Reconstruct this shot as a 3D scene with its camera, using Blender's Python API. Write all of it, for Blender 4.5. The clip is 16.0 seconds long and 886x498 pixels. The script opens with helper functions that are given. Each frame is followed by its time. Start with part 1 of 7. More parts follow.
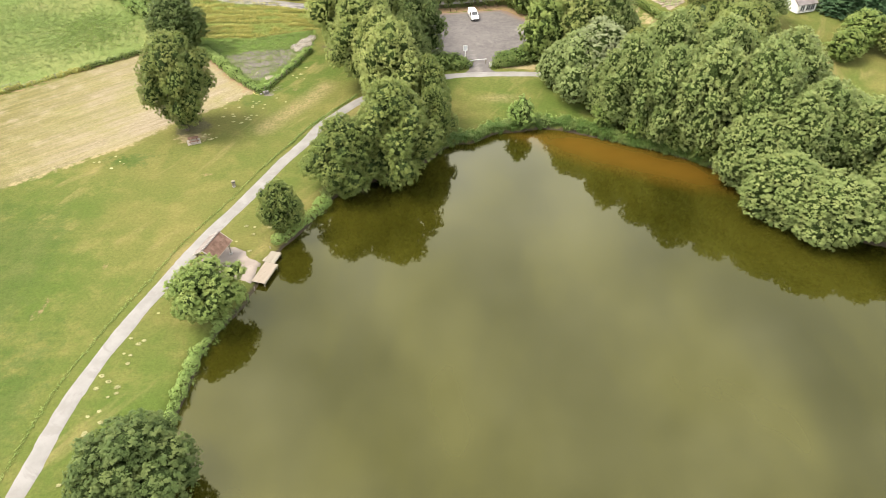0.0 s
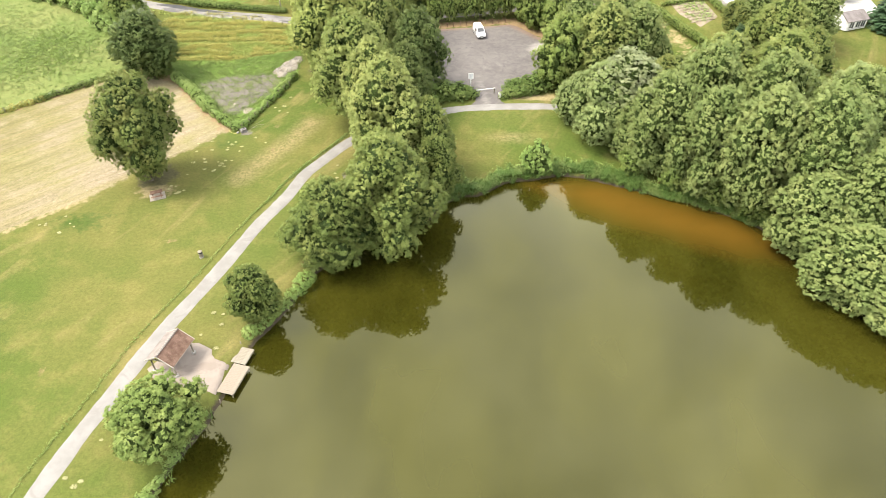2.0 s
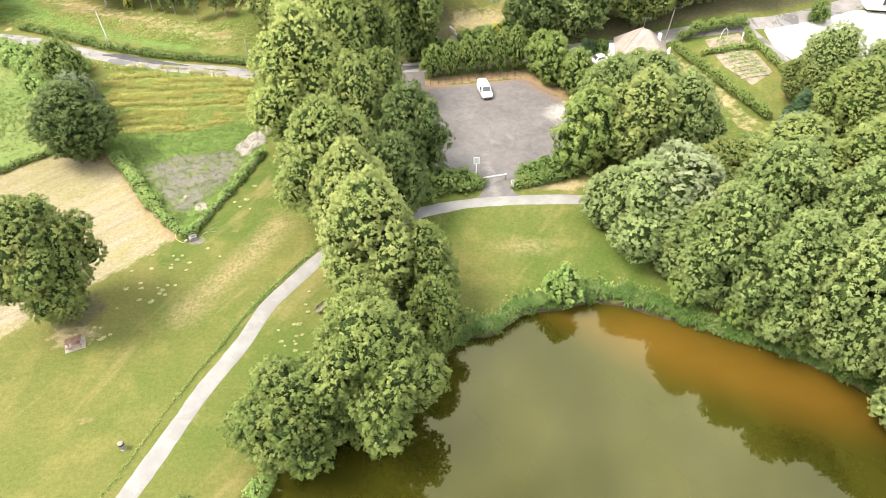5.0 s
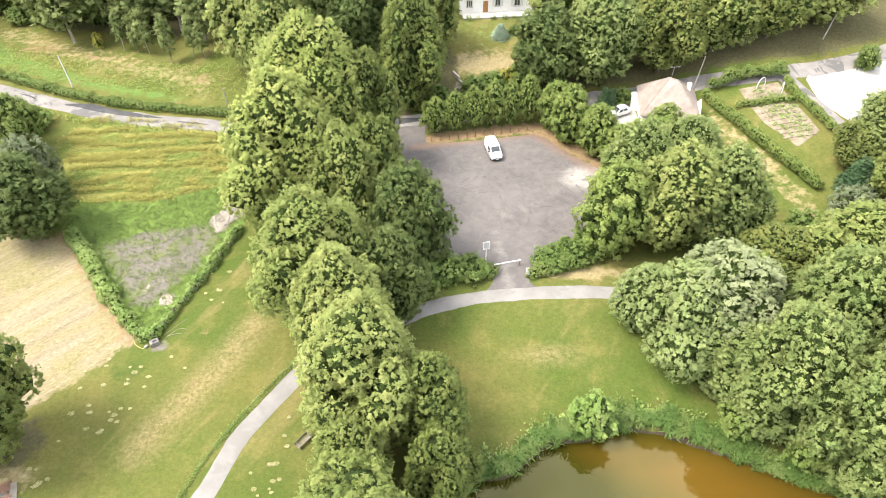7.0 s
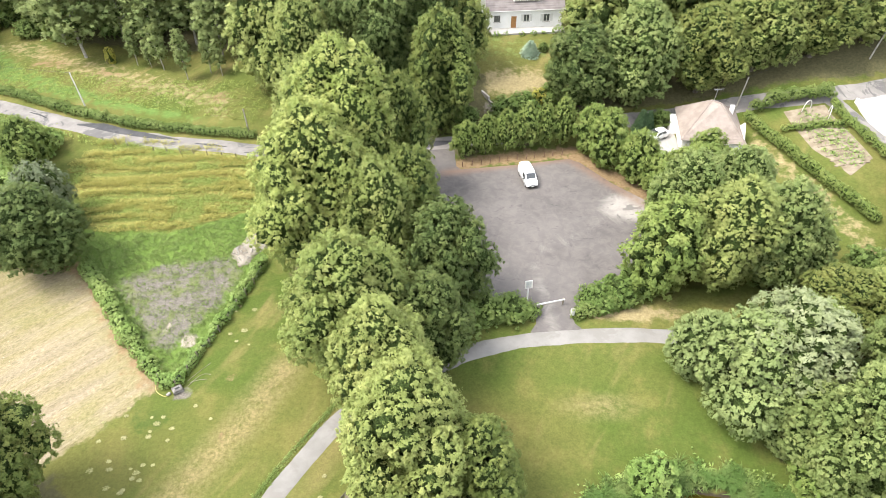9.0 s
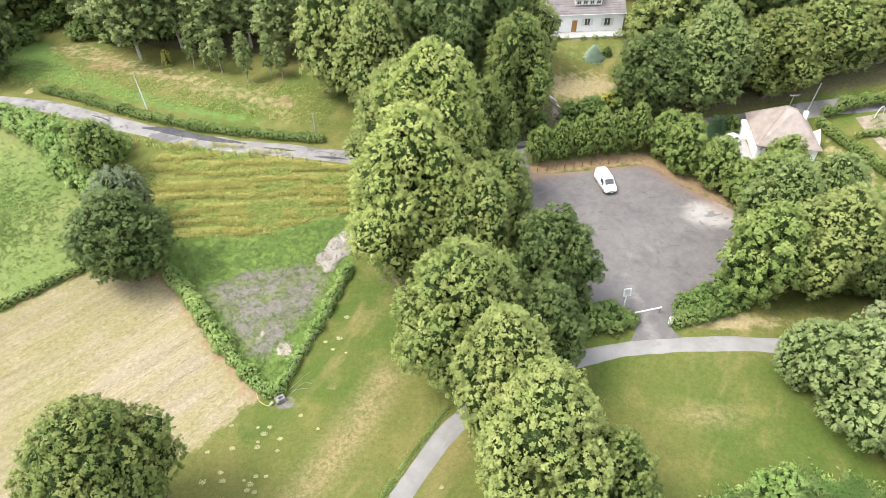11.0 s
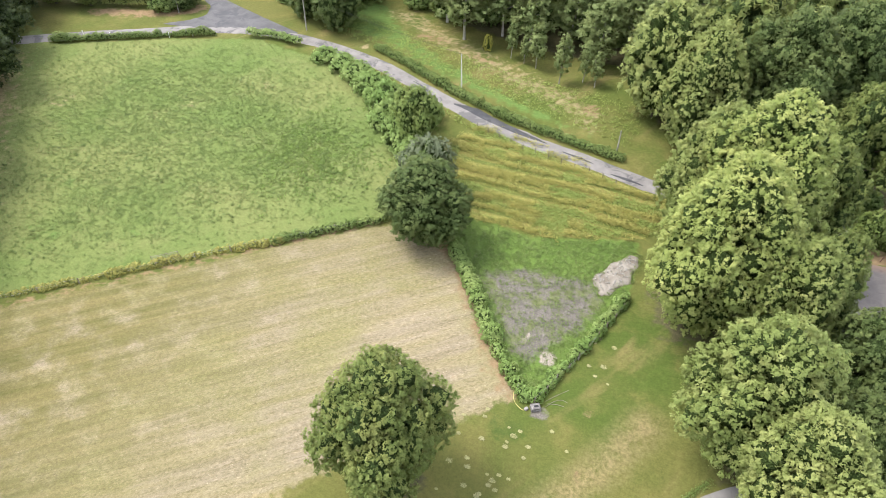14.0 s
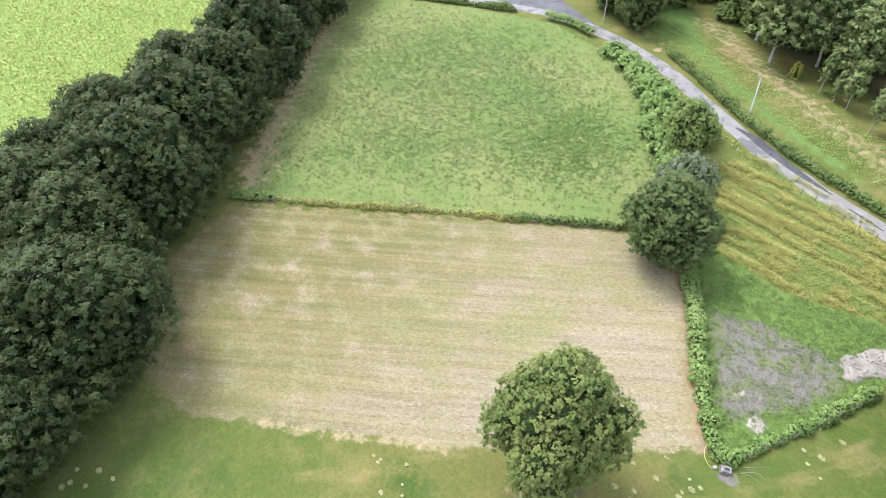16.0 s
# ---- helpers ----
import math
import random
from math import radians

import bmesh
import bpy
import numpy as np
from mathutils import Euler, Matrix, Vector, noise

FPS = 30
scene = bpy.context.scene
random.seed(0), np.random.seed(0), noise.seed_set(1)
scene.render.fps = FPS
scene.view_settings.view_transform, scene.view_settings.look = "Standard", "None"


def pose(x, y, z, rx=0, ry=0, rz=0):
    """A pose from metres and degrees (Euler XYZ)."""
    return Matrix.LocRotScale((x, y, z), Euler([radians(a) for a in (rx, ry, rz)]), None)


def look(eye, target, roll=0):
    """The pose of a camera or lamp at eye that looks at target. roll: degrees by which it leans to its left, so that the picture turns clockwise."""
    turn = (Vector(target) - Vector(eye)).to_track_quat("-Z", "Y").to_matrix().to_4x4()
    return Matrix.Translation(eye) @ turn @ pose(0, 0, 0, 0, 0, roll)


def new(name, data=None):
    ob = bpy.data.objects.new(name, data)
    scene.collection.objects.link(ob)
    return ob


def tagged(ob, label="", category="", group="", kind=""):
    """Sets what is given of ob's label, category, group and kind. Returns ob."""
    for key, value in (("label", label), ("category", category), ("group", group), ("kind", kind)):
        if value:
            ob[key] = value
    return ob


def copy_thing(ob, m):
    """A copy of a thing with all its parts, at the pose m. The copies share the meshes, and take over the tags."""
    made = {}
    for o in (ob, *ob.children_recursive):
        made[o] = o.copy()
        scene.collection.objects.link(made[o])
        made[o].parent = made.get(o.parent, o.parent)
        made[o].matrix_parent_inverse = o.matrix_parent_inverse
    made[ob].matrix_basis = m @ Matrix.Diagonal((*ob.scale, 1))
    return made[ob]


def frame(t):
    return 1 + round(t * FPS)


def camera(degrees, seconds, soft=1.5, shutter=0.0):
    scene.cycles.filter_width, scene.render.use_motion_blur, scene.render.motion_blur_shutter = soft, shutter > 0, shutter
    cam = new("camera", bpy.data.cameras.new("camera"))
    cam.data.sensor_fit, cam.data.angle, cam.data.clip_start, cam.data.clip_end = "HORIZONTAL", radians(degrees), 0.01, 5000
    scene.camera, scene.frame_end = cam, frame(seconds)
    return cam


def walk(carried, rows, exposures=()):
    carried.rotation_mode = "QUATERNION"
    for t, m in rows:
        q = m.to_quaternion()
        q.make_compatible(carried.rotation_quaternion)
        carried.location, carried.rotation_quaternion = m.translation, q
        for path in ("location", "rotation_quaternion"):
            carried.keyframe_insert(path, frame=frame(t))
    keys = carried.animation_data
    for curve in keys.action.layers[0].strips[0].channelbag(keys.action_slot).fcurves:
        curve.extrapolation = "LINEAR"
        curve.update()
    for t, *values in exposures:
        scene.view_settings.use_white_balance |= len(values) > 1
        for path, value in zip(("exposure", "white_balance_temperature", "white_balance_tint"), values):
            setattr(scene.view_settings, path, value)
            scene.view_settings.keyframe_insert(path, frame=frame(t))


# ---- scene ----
cam = camera(67.8, 16.0, soft=0.6)
PATH = [
    (0, (0.017, 0.021, 58.694), (0.019, 1.551, 57.407), 0.3),
    (0.5, (-0.137, 5.045, 58.784), (-0.138, 6.559, 57.478), 0.3),
    (1, (-0.253, 10.064, 58.821), (-0.253, 11.571, 57.506), 0.2),
    (1.5, (-0.387, 15.217, 58.922), (-0.387, 16.716, 57.598), 0.2),
    (2, (-0.43, 20.283, 58.975), (-0.43, 21.775, 57.644), 0.1),
    (2.5, (-0.348, 25.262, 59.068), (-0.35, 26.749, 57.73), -0.0),
    (3, (-0.474, 30.209, 58.937), (-0.475, 31.692, 57.595), -0.1),
    (3.5, (-0.456, 35.218, 58.943), (-0.456, 36.695, 57.594), -0.2),
    (6, (-0.754, 59.654, 58.943), (-0.751, 61.121, 57.583), -0.5),
    (6.5, (-0.947, 64.323, 59.09), (-0.943, 65.79, 57.73), -0.5),
    (7, (-1.076, 67.632, 58.959), (-1.071, 69.101, 57.601), -0.4),
    (7.5, (-1.632, 69.999, 58.779), (-1.627, 71.467, 57.421), -0.3),
    (8, (-2.867, 71.89, 58.888), (-2.864, 73.357, 57.528), -0.3),
    (8.5, (-3.917, 73.273, 58.958), (-3.916, 74.741, 57.6), -0.3),
    (11, (-17.34, 75.343, 59.097), (-17.321, 76.813, 57.741), 0.3),
    (11.5, (-20.815, 75.354, 59.117), (-20.798, 76.824, 57.761), 0.3),
    (12, (-24.108, 75.313, 59.135), (-24.097, 76.782, 57.777), 0.0),
    (12.5, (-26.78, 75.165, 59.146), (-26.842, 76.632, 57.789), 0.2),
    (12.6, (-27.190, 75.130, 59.120), (-27.369, 76.591, 57.766), 0.3),
    (12.7, (-27.500, 75.130, 59.120), (-27.821, 76.567, 57.766), 0.4),
    (12.8, (-27.800, 75.120, 59.110), (-28.230, 76.528, 57.756), 0.5),
    (13, (-28.184, 75.118, 59.089), (-28.714, 76.491, 57.734), 0.7),
    (13.5, (-28.638, 75.173, 58.975), (-29.178, 76.543, 57.622), 2.0),
    (14, (-28.817, 75.17, 58.854), (-29.362, 76.534, 57.497), 2.6),
    (14.3, (-28.850, 75.140, 58.700), (-29.687, 76.331, 57.328), 1.3),
    (14.5, (-28.877, 75.113, 58.602), (-29.905, 76.129, 57.219), 0.5),
    (15, (-28.773, 75.139, 58.617), (-29.867, 76.075, 57.229), 0.4),
    (15.5, (-28.686, 75.171, 58.642), (-29.775, 76.111, 57.253), 0.6),
    (16, (-28.603, 75.175, 58.704), (-29.687, 76.121, 57.314), 0.8),
]
EXPOSURES = ((0.0, 1.73, 6850, 11), (0.5, 1.86, 6850, 10), (1.5, 1.93, 6800, 10), (3.5, 1.98, 6700, 9), (6.0, 2.08, 6600, 11), (7.5, 2.06, 6500, 12), (8.5, 1.97, 6400, 11), (11.0, 1.78, 6150, 11.5), (12.0, 1.67, 6050, 11.5),
             (12.7, 1.56, 6050, 12.5), (13.5, 1.52, 6050, 12), (14.3, 1.6, 6150, 15), (15.0, 1.66, 6000, 17), (16.0, 1.68, 5650, 14))
walk(cam, [(t, look(eye, target, roll)) for t, eye, target, roll in PATH], EXPOSURES)

# ---- light: bright veiled sky, soft sun ----
SUN_ELEVATION, SUN_FROM = 58.0, 262.0  # degrees; compass bearing the sun stands at, +y being 0


def daylight():
    world = bpy.data.worlds.new("sky")
    scene.world = world
    world.use_nodes = True
    nt = world.node_tree
    nt.nodes.clear()
    out = nt.nodes.new("ShaderNodeOutputWorld")
    back = nt.nodes.new("ShaderNodeBackground")
    sky = nt.nodes.new("ShaderNodeTexSky")
    sky.sky_type, sky.sun_disc = "NISHITA", False
    sky.sun_elevation, sky.sun_rotation = radians(SUN_ELEVATION), radians(SUN_FROM)
    sky.air_density, sky.dust_density = 1.2, 2.5
    coord = nt.nodes.new("ShaderNodeTexCoord")
    cloud = nt.nodes.new("ShaderNodeTexNoise")
    cloud.inputs["Scale"].default_value, cloud.inputs["Detail"].default_value = 2.6, 4
    cloud.inputs["Roughness"].default_value = 0.5
    ramp = nt.nodes.new("ShaderNodeValToRGB")
    ramp.color_ramp.elements[0].position, ramp.color_ramp.elements[0].color = 0.36, (3.6, 3.75, 4.0, 1)
    ramp.color_ramp.elements[1].position, ramp.color_ramp.elements[1].color = 0.66, (9.4, 9.4, 9.3, 1)
    mix = nt.nodes.new("ShaderNodeMix")
    mix.data_type = "RGBA"
    mix.inputs[0].default_value = 0.8
    nt.links.new(coord.outputs["Generated"], cloud.inputs["Vector"])
    nt.links.new(cloud.outputs[0], ramp.inputs[0])
    nt.links.new(sky.outputs[0], mix.inputs[6])
    nt.links.new(ramp.outputs[0], mix.inputs[7])
    nt.links.new(mix.outputs[2], back.inputs[0])
    back.inputs[1].default_value = 0.126
    nt.links.new(back.outputs[0], out.inputs[0])
    lamp = bpy.data.lights.new("sun", "SUN")
    lamp.energy, lamp.angle, lamp.color = 2.1, radians(26), (1.0, 0.94, 0.82)
    sun = new("sun", lamp)
    a, e = radians(SUN_FROM), radians(SUN_ELEVATION)
    eye = Vector((math.sin(a) * math.cos(e), math.cos(a) * math.cos(e), math.sin(e))) * 200
    sun.matrix_world = look(eye, (0, 0, 0))


daylight()


# ---- materials ----
class Nodes:
    """A small wrapper to write a node material in few lines."""

    def __init__(self, name):
        self.mat = bpy.data.materials.new(name)
        self.mat.use_nodes = True
        self.nt = self.mat.node_tree
        self.nt.nodes.clear()
        self.out = self.nt.nodes.new("ShaderNodeOutputMaterial")
        self.coord = self.nt.nodes.new("ShaderNodeTexCoord")

    def put(self, socket, value):
        if isinstance(value, bpy.types.NodeSocket):
            self.nt.links.new(value, socket)
        elif isinstance(value, tuple) and len(value) == 3 and socket.type == "RGBA":
            socket.default_value = (*value, 1)
        else:
            socket.default_value = value

    def place(self, scale=(1, 1, 1), turn=0.0):
        n = self.nt.nodes.new("ShaderNodeMapping")
        n.vector_type = "TEXTURE"
        n.inputs["Scale"].default_value = tuple(1 / s for s in scale)
        n.inputs["Rotation"].default_value = (0, 0, radians(turn))
        self.nt.links.new(self.coord.outputs["Object"], n.inputs["Vector"])
        return n.outputs[0]

    def noise(self, scale, detail=3.0, rough=0.55, vector=None, warp=0.0):
        n = self.nt.nodes.new("ShaderNodeTexNoise")
        n.inputs["Scale"].default_value, n.inputs["Detail"].default_value = scale, detail
        n.inputs["Roughness"].default_value, n.inputs["Distortion"].default_value = rough, warp
        self.nt.links.new(vector if vector else self.coord.outputs["Object"], n.inputs["Vector"])
        return n.outputs[0]

    def cells(self, scale, vector=None):
        n = self.nt.nodes.new("ShaderNodeTexVoronoi")
        n.inputs["Scale"].default_value = scale
        self.nt.links.new(vector if vector else self.coord.outputs["Object"], n.inputs["Vector"])
        return n.outputs["Distance"]

    def sharp(self, value, low, high):
        n = self.nt.nodes.new("ShaderNodeMapRange")
        n.interpolation_type = "SMOOTHSTEP"
        self.put(n.inputs[0], value)
        n.inputs[1].default_value, n.inputs[2].default_value = low, high
        return n.outputs[0]

    def math(self, how, a, b):
        n = self.nt.nodes.new("ShaderNodeMath")
        n.operation = how
        self.put(n.inputs[0], a)
        self.put(n.inputs[1], b)
        return n.outputs[0]

    def mix(self, factor, a, b, how="MIX"):
        n = self.nt.nodes.new("ShaderNodeMix")
        n.data_type, n.blend_type = "RGBA", how
        self.put(n.inputs[0], factor)
        self.put(n.inputs[6], a)
        self.put(n.inputs[7], b)
        return n.outputs[2]

    def attribute(self, name):
        n = self.nt.nodes.new("ShaderNodeAttribute")
        n.attribute_name = name
        return n.outputs["Fac"]

    def island(self):
        return self.nt.nodes.new("ShaderNodeNewGeometry").outputs["Random Per Island"]

    def each(self):
        return self.nt.nodes.new("ShaderNodeObjectInfo").outputs["Random"]

    def bump(self, height, strength, distance):
        n = self.nt.nodes.new("ShaderNodeBump")
        n.inputs["Strength"].default_value, n.inputs["Distance"].default_value = strength, distance
        self.put(n.inputs["Height"], height)
        return n.outputs[0]

    def surface(self, colour, rough=0.9, metal=0.0, gloss=0.3, normal=None, ior=1.45):
        n = self.nt.nodes.new("ShaderNodeBsdfPrincipled")
        self.put(n.inputs["Base Color"], colour)
        self.put(n.inputs["Roughness"], rough)
        self.put(n.inputs["Metallic"], metal)
        n.inputs["Specular IOR Level"].default_value = gloss
        n.inputs["IOR"].default_value = ior
        if normal:
            self.nt.links.new(normal, n.inputs["Normal"])
        self.nt.links.new(n.outputs[0], self.out.inputs[0])
        return n

    def done(self):
        return self.mat


def plain(name, dark, light, scale=3.0, rough=0.8, gloss=0.3, metal=0.0, bump=0.2, fine=30.0):
    """A surface with stains at one scale and grain at another."""
    m = Nodes(name)
    stains = m.sharp(m.noise(scale, 4), 0.3, 0.7)
    grain = m.noise(fine, 2)
    colour = m.mix(stains, dark, light)
    colour = m.mix(m.math("MULTIPLY", grain, 0.35), colour, tuple(c * 0.55 for c in dark))
    m.surface(colour, rough, metal, gloss, m.bump(grain, bump, 0.02))
    return m.done()


def foliage(name, dark, light, tip, lets=0.27, rough=0.6):
    """Leaves: tone from leaf to leaf, from spray to spray, from tree to tree and in drifts over the crown, with single blades as fine relief; some light goes through."""
    m = Nodes(name)
    tone = m.mix(m.math("ADD", m.math("MULTIPLY", m.island(), 0.20), m.math("ADD", m.math("MULTIPLY", m.attribute("tuft"), 0.66), 0.02)), dark, light)
    tone = m.mix(m.math("MULTIPLY", m.each(), 0.18), tone, tip)
    tone = m.mix(m.math("MULTIPLY", m.sharp(m.noise(0.5, 2), 0.42, 0.7), 0.4), tone, tip)
    blades_of = m.noise(8.0, 2, 0.7)
    tone = m.mix(1.0, tone, m.mix(m.sharp(blades_of, 0.3, 0.7), (0.72, 0.74, 0.70), (1.18, 1.18, 1.12)), "MULTIPLY")
    p = m.surface(tone, rough, 0.0, 0.25, m.bump(blades_of, 0.7, 0.12))
    t = m.nt.nodes.new("ShaderNodeBsdfTranslucent")
    m.put(t.inputs[0], m.mix(0.5, tone, tip))
    mixer = m.nt.nodes.new("ShaderNodeMixShader")
    mixer.inputs[0].default_value = lets
    m.nt.links.new(p.outputs[0], mixer.inputs[1])
    m.nt.links.new(t.outputs[0], mixer.inputs[2])
    m.nt.links.new(mixer.outputs[0], m.out.inputs[0])
    return m.done()


LIME = foliage("lime_leaves", (0.126, 0.175, 0.043), (0.275, 0.332, 0.105), (0.495, 0.497, 0.197))
LINDEN = foliage("broad_lime_leaves", (0.156, 0.213, 0.051), (0.341, 0.405, 0.124), (0.614, 0.606, 0.232))
FRESH = foliage("sycamore_leaves", (0.065, 0.103, 0.024), (0.176, 0.229, 0.060), (0.333, 0.357, 0.115))
GROVE = foliage("maple_leaves", (0.110, 0.163, 0.050), (0.246, 0.312, 0.111), (0.420, 0.446, 0.182))
OAK = foliage("oak_leaves", (0.107, 0.152, 0.040), (0.199, 0.240, 0.067), (0.346, 0.341, 0.115))
DEEP = foliage("deep_green_oak_leaves", (0.057, 0.093, 0.027), (0.120, 0.167, 0.051), (0.231, 0.259, 0.091))
DARK = foliage("dark_oak_leaves", (0.018, 0.031, 0.010), (0.054, 0.079, 0.023), (0.135, 0.165, 0.052))
ASH = foliage("ash_leaves", (0.116, 0.176, 0.044), (0.237, 0.303, 0.088), (0.380, 0.424, 0.143))
DOCK = foliage("dock_leaves", (0.110, 0.180, 0.036), (0.178, 0.250, 0.058), (0.235, 0.285, 0.080))
WILLOW = foliage("willow_leaves", (0.157, 0.215, 0.080), (0.268, 0.334, 0.132), (0.432, 0.478, 0.211))
SILVER = foliage("white_poplar_leaves", (0.150, 0.188, 0.080), (0.280, 0.320, 0.160), (0.470, 0.490, 0.320))
HORNBEAM = foliage("hornbeam_leaves", (0.119, 0.184, 0.041), (0.205, 0.279, 0.077), (0.349, 0.369, 0.127))
POPLAR = foliage("poplar_leaves", (0.105, 0.150, 0.050), (0.205, 0.260, 0.094), (0.370, 0.400, 0.165))
HEDGE = foliage("hedge_leaves", (0.085, 0.141, 0.034), (0.168, 0.248, 0.065), (0.317, 0.363, 0.129))
BRAMBLE = foliage("bramble_leaves", (0.130, 0.215, 0.053), (0.259, 0.380, 0.108), (0.443, 0.495, 0.198))
NEEDLES = foliage("conifer_needles", (0.030, 0.068, 0.030), (0.068, 0.120, 0.053), (0.120, 0.165, 0.075), 0.1)
SPRUCE = foliage("blue_spruce_needles", (0.198, 0.273, 0.195), (0.334, 0.420, 0.313), (0.486, 0.567, 0.444), 0.1)
YELLOW = foliage("yellow_leaves", (0.300, 0.286, 0.048), (0.450, 0.418, 0.080), (0.500, 0.495, 0.160))
GREY_SHRUB = foliage("grey_shrub_leaves", (0.106, 0.136, 0.075), (0.206, 0.241, 0.143), (0.301, 0.327, 0.212))
BLADES = foliage("reed_blades", (0.074, 0.137, 0.032), (0.158, 0.242, 0.063), (0.294, 0.326, 0.126))
MEADOW_BLADES = foliage("meadow_blades", (0.148, 0.220, 0.050), (0.248, 0.320, 0.079), (0.353, 0.378, 0.117))
DRY_BLADES = foliage("dry_grass_blades", (0.247, 0.250, 0.064), (0.341, 0.323, 0.090), (0.442, 0.394, 0.130))
TUFTS = foliage("meadow_tuft_leaves", (0.101, 0.153, 0.041), (0.146, 0.202, 0.057), (0.203, 0.238, 0.083))
CORN = foliage("maize_leaves", (0.224, 0.303, 0.065), (0.355, 0.427, 0.116), (0.473, 0.493, 0.178))
PALE = foliage("pale_flower_heads", (0.265, 0.253, 0.122), (0.352, 0.332, 0.175), (0.411, 0.383, 0.220), 0.1)
def inner_shade_leaves(name, dark, light):
    """Small dense leaves deep in a crown, their shade and black gaps painted in."""
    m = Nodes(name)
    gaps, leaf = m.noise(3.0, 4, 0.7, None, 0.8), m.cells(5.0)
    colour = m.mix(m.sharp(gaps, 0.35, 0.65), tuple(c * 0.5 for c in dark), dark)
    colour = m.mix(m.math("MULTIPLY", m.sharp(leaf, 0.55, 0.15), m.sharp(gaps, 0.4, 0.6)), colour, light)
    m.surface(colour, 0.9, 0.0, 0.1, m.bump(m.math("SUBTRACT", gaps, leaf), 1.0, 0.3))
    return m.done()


INNER = inner_shade_leaves("inner_shade_leaves", (0.062, 0.094, 0.026), (0.145, 0.192, 0.055))
INNER_MID = inner_shade_leaves("inner_oak_shade", (0.056, 0.086, 0.026), (0.120, 0.163, 0.050))
INNER_DARK = inner_shade_leaves("inner_dark_shade", (0.030, 0.048, 0.016), (0.066, 0.092, 0.030))
BARK = plain("bark", (0.09, 0.075, 0.055), (0.17, 0.15, 0.12), 2.0, 0.95, 0.1, 0, 0.6, 12)
PALE_BARK = plain("pale_bark", (0.240, 0.224, 0.192), (0.400, 0.384, 0.336), 2.5, 0.9, 0.1, 0, 0.4, 12)
WEATHERED = plain("weathered_wood", (0.192, 0.166, 0.128), (0.320, 0.294, 0.243), 1.6, 0.9, 0.2, 0, 0.4, 25)
PALE_WOOD = plain("pale_wood", (0.227, 0.191, 0.150), (0.289, 0.248, 0.205), 1.2, 0.85, 0.2, 0, 0.3, 20)
BROWN_WOOD = plain("brown_wood", (0.12, 0.07, 0.05), (0.22, 0.14, 0.10), 2.0, 0.85, 0.2, 0, 0.3, 20)
CONCRETE = plain("concrete", (0.288, 0.272, 0.248), (0.416, 0.400, 0.368), 1.5, 0.9, 0.2, 0, 0.3, 22)
ROOF_TILE = plain("brown_roof_tile", (0.104, 0.060, 0.044), (0.208, 0.136, 0.104), 1.4, 0.9, 0.2, 0, 0.4, 9)
PALE_TILE = plain("pale_ridge_and_lit_tile", (0.173, 0.150, 0.138), (0.242, 0.213, 0.196), 1.4, 0.9, 0.2, 0, 0.4, 9)
MORTAR = plain("lime_mortar", (0.352, 0.320, 0.282), (0.461, 0.435, 0.384), 4.0, 0.95, 0.1)
SLATE = plain("grey_brown_roof", (0.168, 0.148, 0.144), (0.232, 0.208, 0.204), 0.8, 0.85, 0.3, 0, 0.3, 6)
SAND_ROOF = plain("sand_coloured_roof_tile", (0.237, 0.196, 0.171), (0.306, 0.260, 0.232), 0.9, 0.85, 0.2, 0, 0.3, 6)
RENDER_WHITE = plain("white_render", (0.760, 0.752, 0.730), (0.850, 0.842, 0.825), 0.7, 0.9, 0.2, 0, 0.2, 15)
WHITE_PAINT = plain("white_car_paint", (0.78, 0.78, 0.78), (0.82, 0.82, 0.82), 0.6, 0.25, 0.5, 0, 0.0, 5)
WHITE_METAL = plain("white_painted_metal", (0.544, 0.536, 0.512), (0.640, 0.632, 0.616), 3.0, 0.5, 0.4, 0, 0.1, 20)
GREY_METAL = plain("galvanised_metal", (0.36, 0.37, 0.38), (0.5, 0.51, 0.52), 3.0, 0.45, 0.5, 0.6, 0.1, 20)
DARK_PLASTIC = plain("dark_plastic", (0.02, 0.02, 0.022), (0.04, 0.04, 0.042), 5.0, 0.6, 0.4)
RUBBER = plain("tyre_rubber", (0.015, 0.015, 0.015), (0.03, 0.03, 0.03), 5.0, 0.9, 0.2)
GLASS_DARK = plain("tinted_glass", (0.05, 0.055, 0.06), (0.08, 0.085, 0.09), 1.0, 0.06, 0.8, 0, 0.0, 3)
LAMP_RED = plain("red_lamp_glass", (0.30, 0.02, 0.02), (0.38, 0.03, 0.03), 3.0, 0.2, 0.5)
LAMP_CLEAR = plain("clear_lamp_glass", (0.5, 0.5, 0.52), (0.7, 0.7, 0.72), 3.0, 0.1, 0.6)


